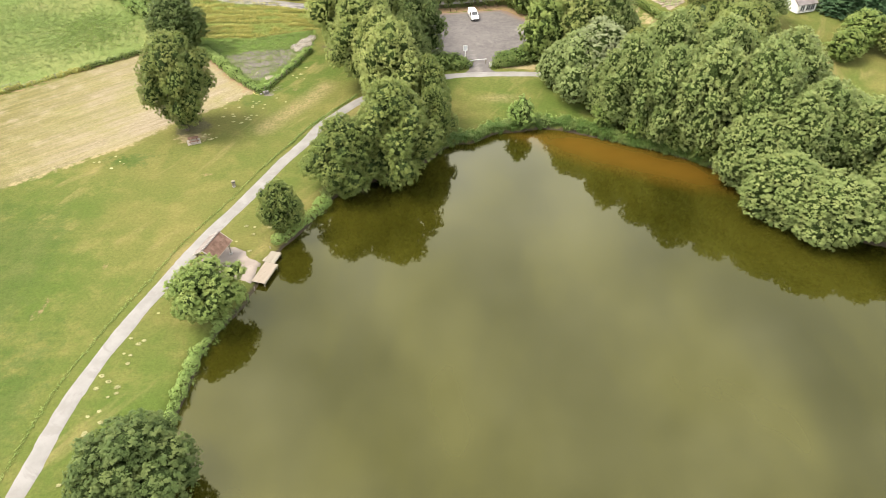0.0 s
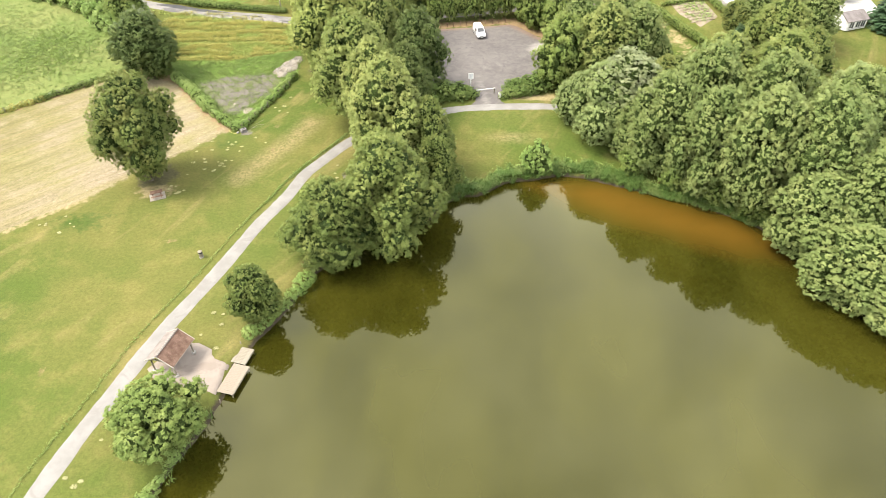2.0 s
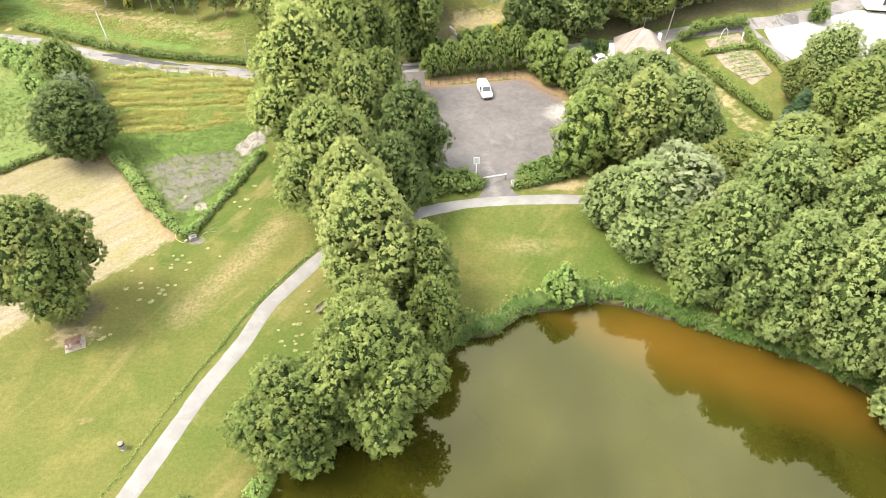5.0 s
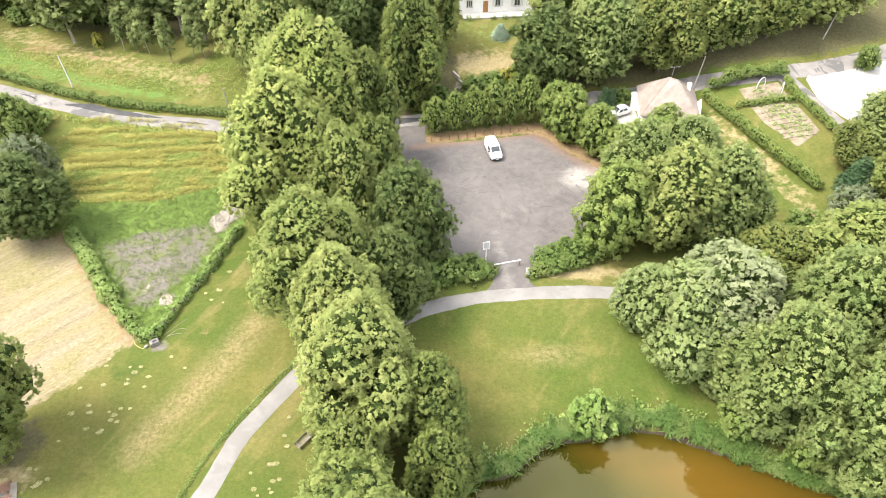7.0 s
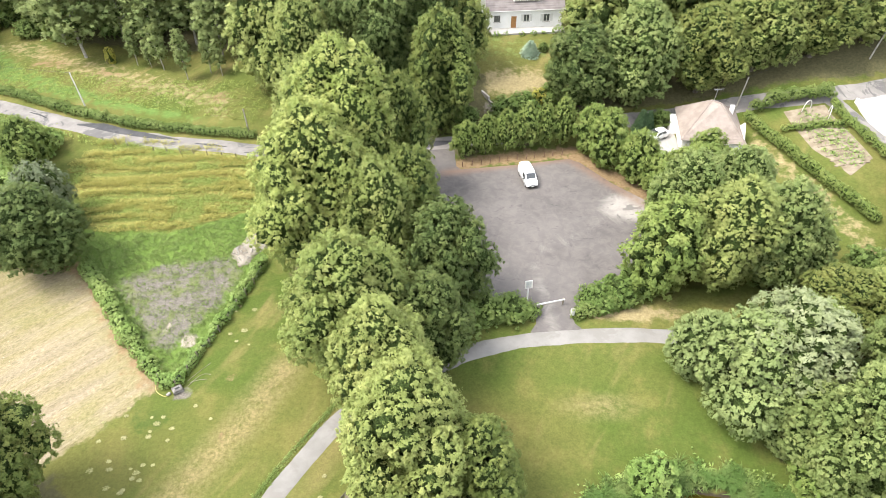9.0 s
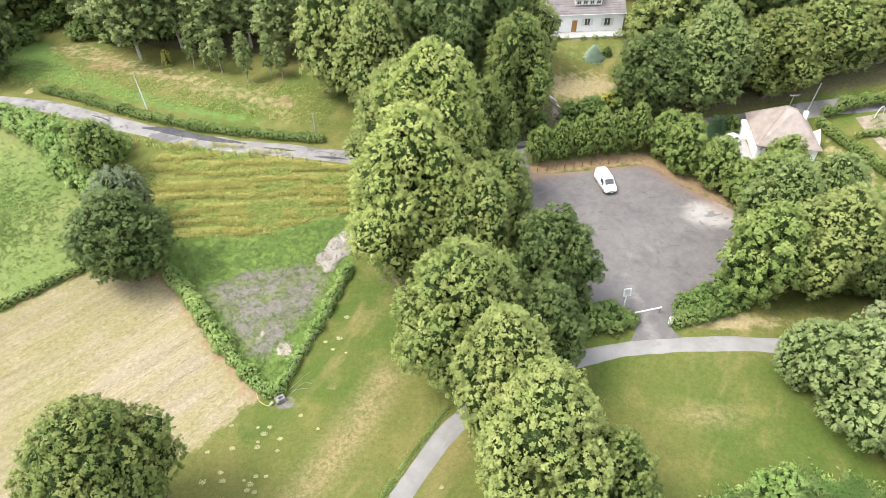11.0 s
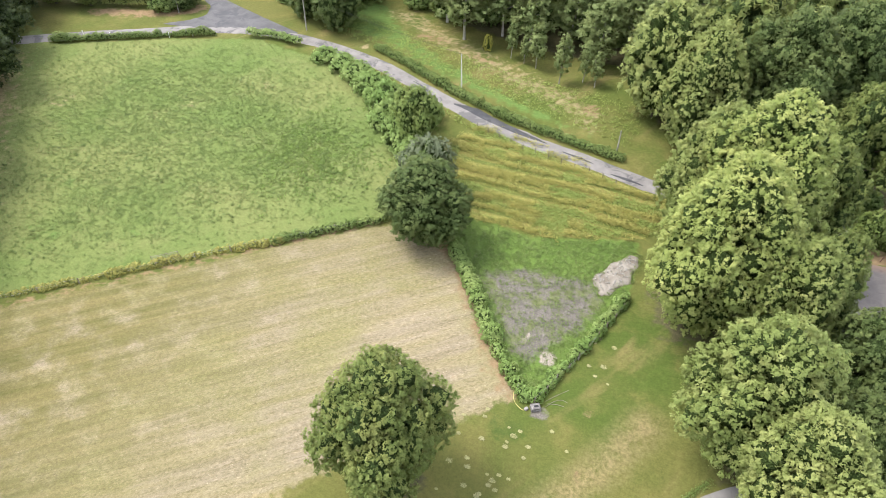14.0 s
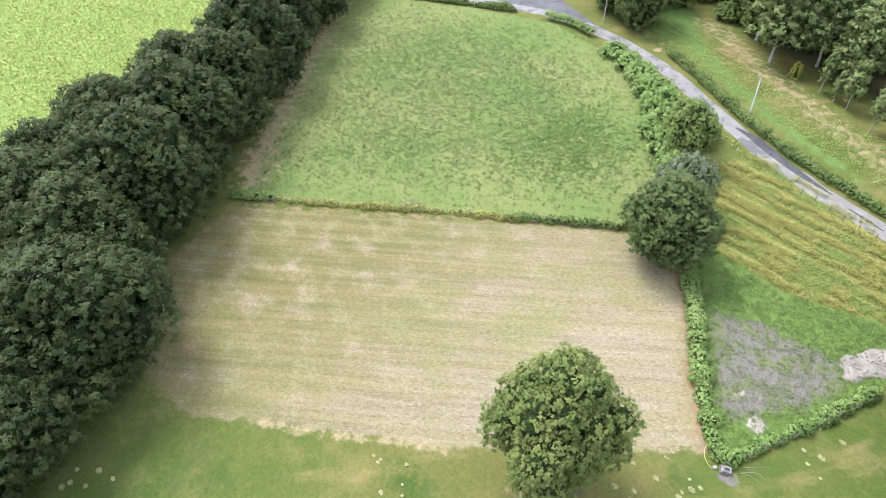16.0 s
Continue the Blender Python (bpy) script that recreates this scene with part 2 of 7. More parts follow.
def ground_cover():
    """Grass of several kinds, straw, gravel and bare earth, laid out by the cover attributes of the ground."""
    m = Nodes("ground_cover")
    wide, mid, fine = m.noise(0.035, 4, 0.6), m.noise(0.22, 4, 0.6), m.noise(2.2, 4, 0.65)
    ragged = m.noise(0.7, 5, 0.65)
    grain = m.noise(5.5, 3, 0.75)

    def edge(name, spread=1.1):
        raw = m.math("ADD", m.attribute(name), m.math("MULTIPLY", m.math("SUBTRACT", ragged, 0.5), spread))
        return m.sharp(raw, 0.38, 0.66)

    lawn = m.mix(m.sharp(wide, 0.35, 0.65), (0.062, 0.090, 0.018), (0.108, 0.108, 0.031))
    lawn = m.mix(m.math("MULTIPLY", m.sharp(mid, 0.45, 0.75), 0.55), lawn, (0.162, 0.140, 0.048))
    streak = m.noise(0.16, 3, 0.6, m.place((0.35, 1.4, 1), 62), 0.4)
    lawn = m.mix(m.math("MULTIPLY", m.sharp(streak, 0.55, 0.75), 0.6), lawn, (0.200, 0.158, 0.068))
    rows = m.noise(0.5, 4, 0.6, m.place((0.10, 1.9, 1), 44.5))
    blotch = m.noise(0.09, 4, 0.6)
    bands = m.noise(0.24, 4, 0.6, m.place((0.18, 1.6, 1), 44.5))
    straw = m.mix(m.sharp(rows, 0.25, 0.75), (0.182, 0.152, 0.095), (0.250, 0.211, 0.152))
    straw = m.mix(m.math("MULTIPLY", m.sharp(bands, 0.40, 0.62), 0.5), straw, (0.212, 0.184, 0.088))
    straw = m.mix(m.math("MULTIPLY", m.sharp(blotch, 0.42, 0.66), 0.6), straw, (0.172, 0.165, 0.064))
    straw = m.mix(m.math("MULTIPLY", m.sharp(m.noise(1.6, 4, 0.7, m.place((0.45, 1.5, 1), 44.5)), 0.52, 0.72), 0.4), straw, (0.335, 0.265, 0.170))
    straw = m.mix(m.math("MULTIPLY", m.sharp(m.noise(0.9, 5, 0.75, m.place((0.35, 2.6, 1), 44.5)), 0.55, 0.64), 0.55), straw, (0.125, 0.105, 0.052))
    straw = m.mix(m.math("MULTIPLY", m.sharp(m.noise(3.2, 3, 0.7, m.place((0.7, 1.4, 1), 44.5)), 0.62, 0.70), 0.6), straw, (0.40, 0.34, 0.25))
    straw = m.mix(1.0, straw, m.mix(m.sharp(m.noise(4.0, 3, 0.75, m.place((0.6, 1.5, 1), 44.5)), 0.35, 0.65), (0.84, 0.83, 0.80), (1.14, 1.14, 1.16)), "MULTIPLY")
    fresh = m.mix(m.sharp(rows, 0.3, 0.7), (0.102, 0.099, 0.034), (0.156, 0.132, 0.056))
    straw = m.mix(m.math("MULTIPLY", m.attribute("regrowth"), m.sharp(m.noise(0.3, 4, 0.6), 0.2, 0.6)), straw, fresh)
    meadow = m.mix(m.sharp(m.noise(0.05, 4, 0.6), 0.35, 0.68), (0.105, 0.145, 0.040), (0.150, 0.167, 0.057))
    meadow = m.mix(m.math("MULTIPLY", m.sharp(m.noise(2.4, 4, 0.8), 0.45, 0.68), 0.3), meadow, (0.070, 0.108, 0.026))
    meadow = m.mix(m.math("MULTIPLY", m.sharp(mid, 0.5, 0.75), 0.25), meadow, (0.190, 0.172, 0.080))
    rough = m.mix(m.sharp(m.noise(0.34, 4, 0.6, m.place((0.13, 2.5, 1), 3)), 0.42, 0.58), (0.106, 0.124, 0.032), (0.190, 0.170, 0.052))
    gravel = m.mix(m.sharp(m.noise(5.0, 4), 0.3, 0.7), (0.104, 0.094, 0.082), (0.166, 0.150, 0.132))
    gravel = m.mix(m.math("MULTIPLY", m.sharp(m.noise(0.4, 5, 0.75), 0.45, 0.62), 0.85), gravel, (0.112, 0.130, 0.048))
    bare = m.mix(fine, (0.218, 0.181, 0.148), (0.350, 0.308, 0.268))
    # Leaf litter; in a few spots by the lane it paints tree shade.
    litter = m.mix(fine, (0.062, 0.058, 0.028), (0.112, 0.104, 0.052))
    dry = m.mix(fine, (0.200, 0.162, 0.082), (0.280, 0.232, 0.126))
    rust = m.mix(fine, (0.168, 0.112, 0.060), (0.238, 0.172, 0.100))
    weeds = m.mix(mid, (0.078, 0.138, 0.026), (0.128, 0.178, 0.044))
    maize = m.mix(m.sharp(m.noise(2.0, 3), 0.3, 0.7), (0.154, 0.216, 0.051), (0.224, 0.289, 0.078))
    lush = m.mix(m.sharp(mid, 0.3, 0.7), (0.050, 0.078, 0.016), (0.078, 0.094, 0.026))
    vivid = m.mix(fine, (0.072, 0.128, 0.028), (0.118, 0.172, 0.048))
    mud = m.mix(fine, (0.038, 0.031, 0.022), (0.070, 0.056, 0.039))
    shade_grass = m.mix(mid, (0.048, 0.074, 0.018), (0.076, 0.097, 0.028))
    worn = m.math("MULTIPLY", m.attribute("worn"), m.sharp(m.math("ADD", m.math("MULTIPLY", ragged, 0.6), m.math("MULTIPLY", fine, 0.4)), 0.28, 0.62))
    colour = m.mix(worn, lawn, m.mix(fine, (0.178, 0.138, 0.066), (0.262, 0.204, 0.112)))
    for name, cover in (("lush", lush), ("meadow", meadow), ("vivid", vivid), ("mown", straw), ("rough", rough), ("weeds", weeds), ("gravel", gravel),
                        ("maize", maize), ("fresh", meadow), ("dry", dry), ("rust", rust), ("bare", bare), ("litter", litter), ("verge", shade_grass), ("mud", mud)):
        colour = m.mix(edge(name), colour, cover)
    tone = m.math("ADD", m.math("MULTIPLY", m.math("SUBTRACT", fine, 0.5), 1.0), m.math("MULTIPLY", m.math("SUBTRACT", grain, 0.5), 1.0))
    colour = m.mix(1.0, colour, m.mix(m.math("ADD", tone, 0.5), (0.62, 0.62, 0.62), (1.38, 1.38, 1.38)), "MULTIPLY")
    m.surface(colour, 0.95, 0.0, 0.12, m.bump(m.math("ADD", fine, grain), 0.5, 0.10))
    return m.done()


def worn_road(name, low, high, patch):
    """Asphalt or fine gravel: pale wheel tracks, dark patches, grit."""
    m = Nodes(name)
    fine = m.noise(14.0, 3, 0.7)
    colour = m.mix(m.sharp(m.noise(0.5, 4, 0.6), 0.3, 0.7), low, high)
    colour = m.mix(m.math("MULTIPLY", m.sharp(m.noise(0.22, 5, 0.7, None, 1.2), 0.53, 0.6), 0.8), colour, patch)
    colour = m.mix(m.math("MULTIPLY", fine, 0.4), colour, tuple(c * 0.7 for c in low))
    m.surface(colour, 0.85, 0.0, 0.25, m.bump(fine, 0.3, 0.02))
    return m.done()


def car_park_surface():
    m = Nodes("old_asphalt")
    fine = m.noise(12.0, 3, 0.7)
    colour = m.mix(m.sharp(m.noise(0.12, 4, 0.6), 0.3, 0.7), (0.080, 0.074, 0.073), (0.126, 0.116, 0.112))
    dust = m.attribute("dust")
    dusty = m.math("ADD", dust, m.math("MULTIPLY", m.math("SUBTRACT", m.noise(0.35, 5, 0.7, None, 0.8), 0.5), 1.0))
    colour = m.mix(m.math("MULTIPLY", m.sharp(dusty, 0.35, 0.95), 0.80), colour, (0.37, 0.35, 0.32))
    stain = m.sharp(m.noise(0.5, 4, 0.65, m.place((1, 1.9, 1)), 1.0), 0.60, 0.66)
    colour = m.mix(m.math("MULTIPLY", stain, 0.6), colour, (0.05, 0.047, 0.05))
    blot = m.sharp(m.noise(0.8, 5, 0.7, None, 0.6), 0.35, 0.7)
    colour = m.mix(m.math("MULTIPLY", blot, 0.4), colour, (0.190, 0.170, 0.156))
    crack = m.sharp(m.noise(1.7, 6, 0.75, None, 2.0), 0.66, 0.72)
    colour = m.mix(m.math("MULTIPLY", crack, 0.5), colour, (0.10, 0.085, 0.075))
    colour = m.mix(m.math("MULTIPLY", m.attribute("rust"), 0.7), colour, (0.20, 0.12, 0.08))
    colour = m.mix(m.math("MULTIPLY", fine, 0.4), colour, (0.112, 0.098, 0.094))
    m.surface(colour, 0.8, 0.0, 0.3, m.bump(fine, 0.3, 0.02))
    return m.done()


def pond_water():
    """Murky olive water with a mirror-smooth surface; rusty silt where it is shallow."""
    m = Nodes("murky_water")
    # Broad pale and dark streaks imitate mirrored clouds in the base colour.
    deep = m.mix(m.sharp(m.noise(0.045, 3, 0.5, m.place((1.5, 0.7, 1)), 0.4), 0.36, 0.66), (0.018, 0.0175, 0.002), (0.032, 0.0305, 0.004))
    silt = m.math("ADD", m.attribute("silt"), m.math("MULTIPLY", m.math("SUBTRACT", m.noise(0.09, 4), 0.5), 0.45))
    colour = m.mix(m.sharp(silt, 0.2, 1.0), deep, (0.088, 0.049, 0.007))
    ripple = m.math("ADD", m.noise(1.6, 2, 0.5, m.place((1.0, 0.5, 1), 30)), m.math("MULTIPLY", m.noise(6.0, 2), 0.3))
    film = m.surface(colour, 0.03, 0.0, 0.5, m.bump(ripple, 0.03, 0.04), 1.66)
    film.inputs["Specular Tint"].default_value = (1.0, 0.97, 0.52, 1)
    return m.done()


GROUND = ground_cover()
ROAD = worn_road("road_asphalt", (0.162, 0.151, 0.144), (0.238, 0.224, 0.211), (0.080, 0.079, 0.080))
NEW_ASPHALT = worn_road("dark_asphalt", (0.085, 0.083, 0.086), (0.125, 0.121, 0.122), (0.070, 0.070, 0.075))
PATCH = worn_road("fresh_asphalt_and_shade", (0.050, 0.050, 0.054), (0.080, 0.079, 0.082), (0.045, 0.046, 0.050))
PATH_GRIT = worn_road("path_grit", (0.190, 0.182, 0.171), (0.241, 0.232, 0.221), (0.185, 0.174, 0.162))
PAD = worn_road("pale_concrete_pad", (0.232, 0.194, 0.166), (0.282, 0.243, 0.211), (0.212, 0.175, 0.149))
WHITE_GRIT = worn_road("white_limestone_grit", (0.329, 0.315, 0.296), (0.393, 0.384, 0.363), (0.309, 0.294, 0.275))
ASPHALT = car_park_surface()
WATER = pond_water()


# ---- shapes ----
def smooth(u):
    u = np.clip(u, 0.0, 1.0)
    return u * u * (3 - 2 * u)


SHORE = [(-30, 22), (-29, 36), (-28.8, 41), (-28.5, 46), (-28.4, 50.3), (-27.7, 54), (-26.6, 56.5), (-25.2, 59.5), (-24.5, 63), (-24.2, 67),
         (-22.6, 70.8), (-21, 73.5), (-19.3, 77.2), (-17.6, 82), (-14.6, 85.4), (-8.4, 89.4), (-2.2, 93.8), (0.2, 97.8), (2.5, 99.3), (5.3, 99.6),
         (7.6, 101.6), (9.5, 103), (13.2, 103.4), (17.6, 104.8), (20.7, 104.4), (24, 103), (31, 100), (37.6, 97), (43, 93.5), (46.5, 90),
         (48, 85.5), (50, 80.5), (54, 76), (60, 73), (70, 69), (84, 60), (98, 45), (112, 20), (105, -25), (60, -60), (0, -60), (-30, -25), (-32, 5)]
WATER_Z = -1.0


def inside_distance(x, y, polygon):
    """Signed distance to a closed polygon, positive inside. x and y are arrays."""
    x, y = np.asarray(x, float), np.asarray(y, float)
    far, within = np.full(x.shape, 1e9), np.zeros(x.shape, bool)
    for (ax, ay), (bx, by) in zip(polygon, polygon[1:] + polygon[:1]):
        dx, dy = bx - ax, by - ay
        u = np.clip(((x - ax) * dx + (y - ay) * dy) / (dx * dx + dy * dy + 1e-9), 0, 1)
        far = np.minimum(far, np.hypot(x - ax - u * dx, y - ay - u * dy))
        if dy:
            crosses = ((ay > y) != (by > y)) & (x < (y - ay) * dx / dy + ax)
            within ^= crosses
    return np.where(within, far, -far)


def line_distance(x, y, line):
    x, y = np.asarray(x, float), np.asarray(y, float)
    far = np.full(x.shape, 1e9)
    for (ax, ay), (bx, by) in zip(line, line[1:]):
        dx, dy = bx - ax, by - ay
        u = np.clip(((x - ax) * dx + (y - ay) * dy) / (dx * dx + dy * dy + 1e-9), 0, 1)
        far = np.minimum(far, np.hypot(x - ax - u * dx, y - ay - u * dy))
    return far


def height(x, y):
    """The lie of the land, with the pond's basin in it."""
    x, y = np.asarray(x, float), np.asarray(y, float)
    z = 1.3 * smooth((y - 106) / 16) * smooth((x + 28) / 22)
    z = z + 1.4 * smooth((y - 130) / 45) * smooth((-22 - x) / 20)
    z = z + 5.2 * smooth((y - 158) / 30) * smooth((x + 60) / 50)
    z = z + 5.0 * smooth((x - 32) / 26) * smooth((y - 112) / 45)
    d = inside_distance(x, y, SHORE)
    bank = np.interp(d, (-2.2, -0.6, 0.0, 1.2, 5.0, 14.0), (0.0, -0.25, -1.0, -1.5, -2.2, -3.0))
    return np.where(d > -2.2, np.minimum(z, z * smooth(-d / 4) + bank), z)


def ground_z(x, y):
    return float(height(np.array([x]), np.array([y]))[0])


def mesh_from(name, verts, faces, material=None, flat=True):
    """A mesh from arrays of vertices and of faces with equally many corners."""
    verts, faces = np.asarray(verts, np.float32), np.asarray(faces, np.int32)
    me = bpy.data.meshes.new(name)
    me.vertices.add(len(verts))
    me.vertices.foreach_set("co", verts.ravel())
    me.loops.add(faces.size)
    me.loops.foreach_set("vertex_index", faces.ravel())
    me.polygons.add(len(faces))
    me.polygons.foreach_set("loop_start", np.arange(0, faces.size, faces.shape[1], dtype=np.int32))
    if not flat:
        me.polygons.foreach_set("use_smooth", np.ones(len(faces), bool))
    me.update(calc_edges=True)
    if material:
        me.materials.append(material)
    return me


def part(name, shape, material, parent, label=""):
    """Links a bmesh or a mesh as one object under a thing or a part."""
    if isinstance(shape, bmesh.types.BMesh):
        me = bpy.data.meshes.new(name)
        bmesh.ops.recalc_face_normals(shape, faces=shape.faces)
        shape.to_mesh(me)
        shape.free()
        shape = me
    if material and not shape.materials:
        shape.materials.append(material)
    ob = new(name, shape)
    ob.parent = parent
    return tagged(ob, label)


def thing(name, at, label, category, group="", kind=""):
    ob = new(name)
    ob.matrix_world = at
    ob.empty_display_size = 0.2
    return tagged(ob, label, category, group, kind)


def box(bm, x, y, z, sx, sy, sz, turn=None, bevel=0.0):
    """Adds a box of that middle and size, its edges rounded."""
    m = Matrix.Translation((x, y, z)) @ (turn if turn else Matrix()) @ Matrix.Diagonal((sx, sy, sz, 1))
    made = bmesh.ops.create_cube(bm, size=1, matrix=m)
    if bevel:
        edges = list({e for v in made["verts"] for e in v.link_edges})
        bmesh.ops.bevel(bm, geom=edges, offset=bevel, segments=1, affect="EDGES")
    return bm


def boxed(*args, **more):
    return box(bmesh.new(), *args, **more)


def rod(bm, a, b, ra, rb, sides=8):
    """Adds a tapered rod from a to b."""
    a, b = Vector(a), Vector(b)
    d = b - a
    m = Matrix.Translation((a + b) / 2) @ d.to_track_quat("Z", "Y").to_matrix().to_4x4()
    bmesh.ops.create_cone(bm, cap_ends=True, segments=sides, radius1=ra, radius2=rb, depth=d.length, matrix=m)
    return bm


def solid(bm, points, faces):
    vs = [bm.verts.new(p) for p in points]
    for f in faces:
        bm.faces.new([vs[i] for i in f])
    return bm


def prism(outline, depth, axis="y"):
    """A solid with that outline (pairs), pushed to both sides along an axis."""
    bm = bmesh.new()
    put = {"y": lambda a, b, s: (a, s, b), "x": lambda a, b, s: (s, a, b), "z": lambda a, b, s: (a, b, s)}[axis]
    front = [bm.verts.new(put(a, b, -depth / 2)) for a, b in outline]
    back = [bm.verts.new(put(a, b, depth / 2)) for a, b in outline]
    bm.faces.new(front)
    bm.faces.new(back[::-1])
    n = len(outline)
    for i in range(n):
        bm.faces.new((front[i], back[i], back[(i + 1) % n], front[(i + 1) % n]))
    return bm


def curve_points(line, step):
    """Points at even steps along a smooth curve through a line's corners."""
    p = np.array(line, float)
    p = np.vstack([2 * p[0] - p[1], p, 2 * p[-1] - p[-2]])
    out = []
    for i in range(1, len(p) - 2):
        n = max(2, int(np.linalg.norm(p[i + 1] - p[i]) / step))
        for u in np.arange(n) / n:
            out.append(0.5 * (2 * p[i] + (p[i + 1] - p[i - 1]) * u + (2 * p[i - 1] - 5 * p[i] + 4 * p[i + 1] - p[i + 2]) * u**2
                              + (3 * p[i] - p[i - 1] - 3 * p[i + 1] + p[i + 2]) * u**3))
    out.append(p[-2])
    return np.array(out)


def draped_strip(name, line, widths, lift, material, step=1.2, across=6, ragged=0.0, seed=1):
    """A strip of road or path that lies on the land, with a slightly raised middle and rounded-down edges."""
    rng = np.random.default_rng(seed)
    c = curve_points(line, step)
    t = np.gradient(c, axis=0)
    t /= np.linalg.norm(t, axis=1)[:, None] + 1e-9
    side = np.stack([t[:, 1], -t[:, 0]], 1)
    w = np.interp(np.linspace(0, 1, len(c)), np.linspace(0, 1, len(widths)), widths)
    verts = []
    for k in range(across + 1):
        u = k / across * 2 - 1
        wob = rng.normal(0, ragged, len(c)) if abs(u) == 1 else 0
        xy = c + side * ((w / 2 * u + wob)[:, None])
        z = height(xy[:, 0], xy[:, 1]) + (lift if abs(u) < 1 else -0.08) + 0.03 * (1 - u * u)
        verts.append(np.column_stack([xy, z]))
    n = len(c)
    faces = [(k * n + i, k * n + i + 1, (k + 1) * n + i + 1, (k + 1) * n + i) for k in range(across) for i in range(n - 1)]
    return mesh_from(name, np.vstack(verts), faces, material, False)


def draped_area(name, polygon, lift, material, step=0.8, marks=()):
    """An area that lies on the land: a grid trimmed to the polygon, its rim drawn onto the outline. marks: named functions of x, y."""
    p = np.array(polygon, float)
    xs, ys = np.arange(p[:, 0].min() - step, p[:, 0].max() + step, step), np.arange(p[:, 1].min() - step, p[:, 1].max() + step, step)
    X, Y = np.meshgrid(xs, ys)
    D = inside_distance(X, Y, [tuple(q) for q in polygon])
    keep = D > -step * 1.6
    gx = (inside_distance(X + 0.05, Y, [tuple(q) for q in polygon]) - D) / 0.05
    gy = (inside_distance(X, Y + 0.05, [tuple(q) for q in polygon]) - D) / 0.05
    move = np.where(D < 0, -D, 0)
    X, Y = X + gx * move, Y + gy * move
    Z = height(X, Y) + np.where(D < 0, 0.015, lift)
    index = -np.ones(X.shape, int)
    index[keep] = np.arange(keep.sum())
    a, b, c, d = index[:-1, :-1], index[:-1, 1:], index[1:, 1:], index[1:, :-1]
    ok = (a >= 0) & (b >= 0) & (c >= 0) & (d >= 0) & ((D[:-1, :-1] > 0) | (D[:-1, 1:] > 0) | (D[1:, 1:] > 0) | (D[1:, :-1] > 0))
    me = mesh_from(name, np.column_stack([X[keep], Y[keep], Z[keep]]), np.stack([a[ok], b[ok], c[ok], d[ok]], 1), material, False)
    for label, rule in marks:
        me.attributes.new(label, "FLOAT", "POINT").data.foreach_set("value", rule(X[keep], Y[keep]).astype(np.float32))
    return me


# ---- the land ----
FOOTPATH = [(-46, -60), (-44.5, -35), (-43, -10), (-42, 8), (-41, 22), (-40.5, 35), (-40.1, 44.6), (-38.4, 53.8), (-36.2, 62), (-33.3, 72), (-30, 80.5), (-26.4, 91), (-23.4, 98), (-21.6, 103.6),
            (-18.5, 108.7), (-15.8, 112.2), (-11.8, 115.4), (-6, 118.2), (-3, 119.7), (1, 120.9), (6, 121.8), (13.7, 122.2), (19, 122), (28, 121), (36, 118)]
LANE = [(-190, 128), (-160, 144), (-140, 157.5), (-129, 164.5), (-121, 169.8), (-112, 174), (-103, 175.8), (-92, 175.4), (-81, 173), (-70, 168.6), (-60, 165.0),
        (-50, 162.3), (-41, 160.9), (-33, 160), (-20, 159.6), (-6, 160.6), (10, 163.3), (24, 165.8), (40, 167.4), (57, 165.6), (74, 170), (95, 179), (120, 192)]
CAR_PARK = [(-9.5, 159.2), (-3.6, 160.0), (-3.3, 154.0), (5, 155), (13.6, 156.6), (15.2, 155.6), (19, 150.5), (24.2, 145.2), (24, 138), (19.5, 131.5), (12.4, 127.4),
            (9.9, 126.0), (9.3, 124.4), (10.8, 122.6), (4.0, 122.0), (5.4, 124.2), (5.0, 126.4), (-1.6, 127.6), (-4.2, 133), (-4.6, 142), (-7, 147), (-11, 151.5), (-16, 158.4)]
HAY_FIELD = [(-99.5, 98.6), (-86.1, 111.7), (-72.6, 125), (-62, 135.4), (-54, 134.8), (-49.5, 132.6), (-44.5, 126.2), (-40, 121), (-36.2, 116.6), (-40.5, 111), (-47, 105), (-53.1, 96.9),
             (-57, 93.7), (-63, 88.4), (-68.2, 83.8), (-72.5, 79.5), (-80, 78), (-94, 85)]
UPPER_MEADOW = [(-101, 100), (-62.6, 136.4), (-60, 146), (-71, 158), (-88, 170), (-108, 171.8), (-124, 164), (-141, 154), (-150, 158), (-143, 146), (-116, 116)]
ROUGH_STRIP = [(-58, 163), (-34, 158), (-25, 158), (-28, 147.5), (-32, 146), (-42.5, 141), (-53, 141.5), (-62, 156)]
WEED_PLOT = [(-57, 137.6), (-56, 142), (-42.5, 141.5), (-29, 147), (-28, 134.5), (-32, 124), (-34.5, 116.5), (-41.5, 123), (-50.8, 134.6)]
SIDE_ROAD = [(-101.8, 177.6), (-110, 179.9), (-118.9, 182.5), (-132.8, 187), (-150, 193), (-178, 203), (-180, 199), (-150, 188.6), (-130, 183), (-125, 180.2),
             (-122.9, 176), (-124.6, 172.6), (-128, 169), (-120, 170.8), (-112, 174.6), (-104, 176)]
GREY_GRAVEL = [(-46.4, 132.6), (-41.5, 135.4), (-36.9, 136.2), (-32.3, 136.4), (-30.6, 133.1), (-33.2, 126.6), (-36.4, 121.6), (-38.4, 121.6), (-41.4, 125.4)]


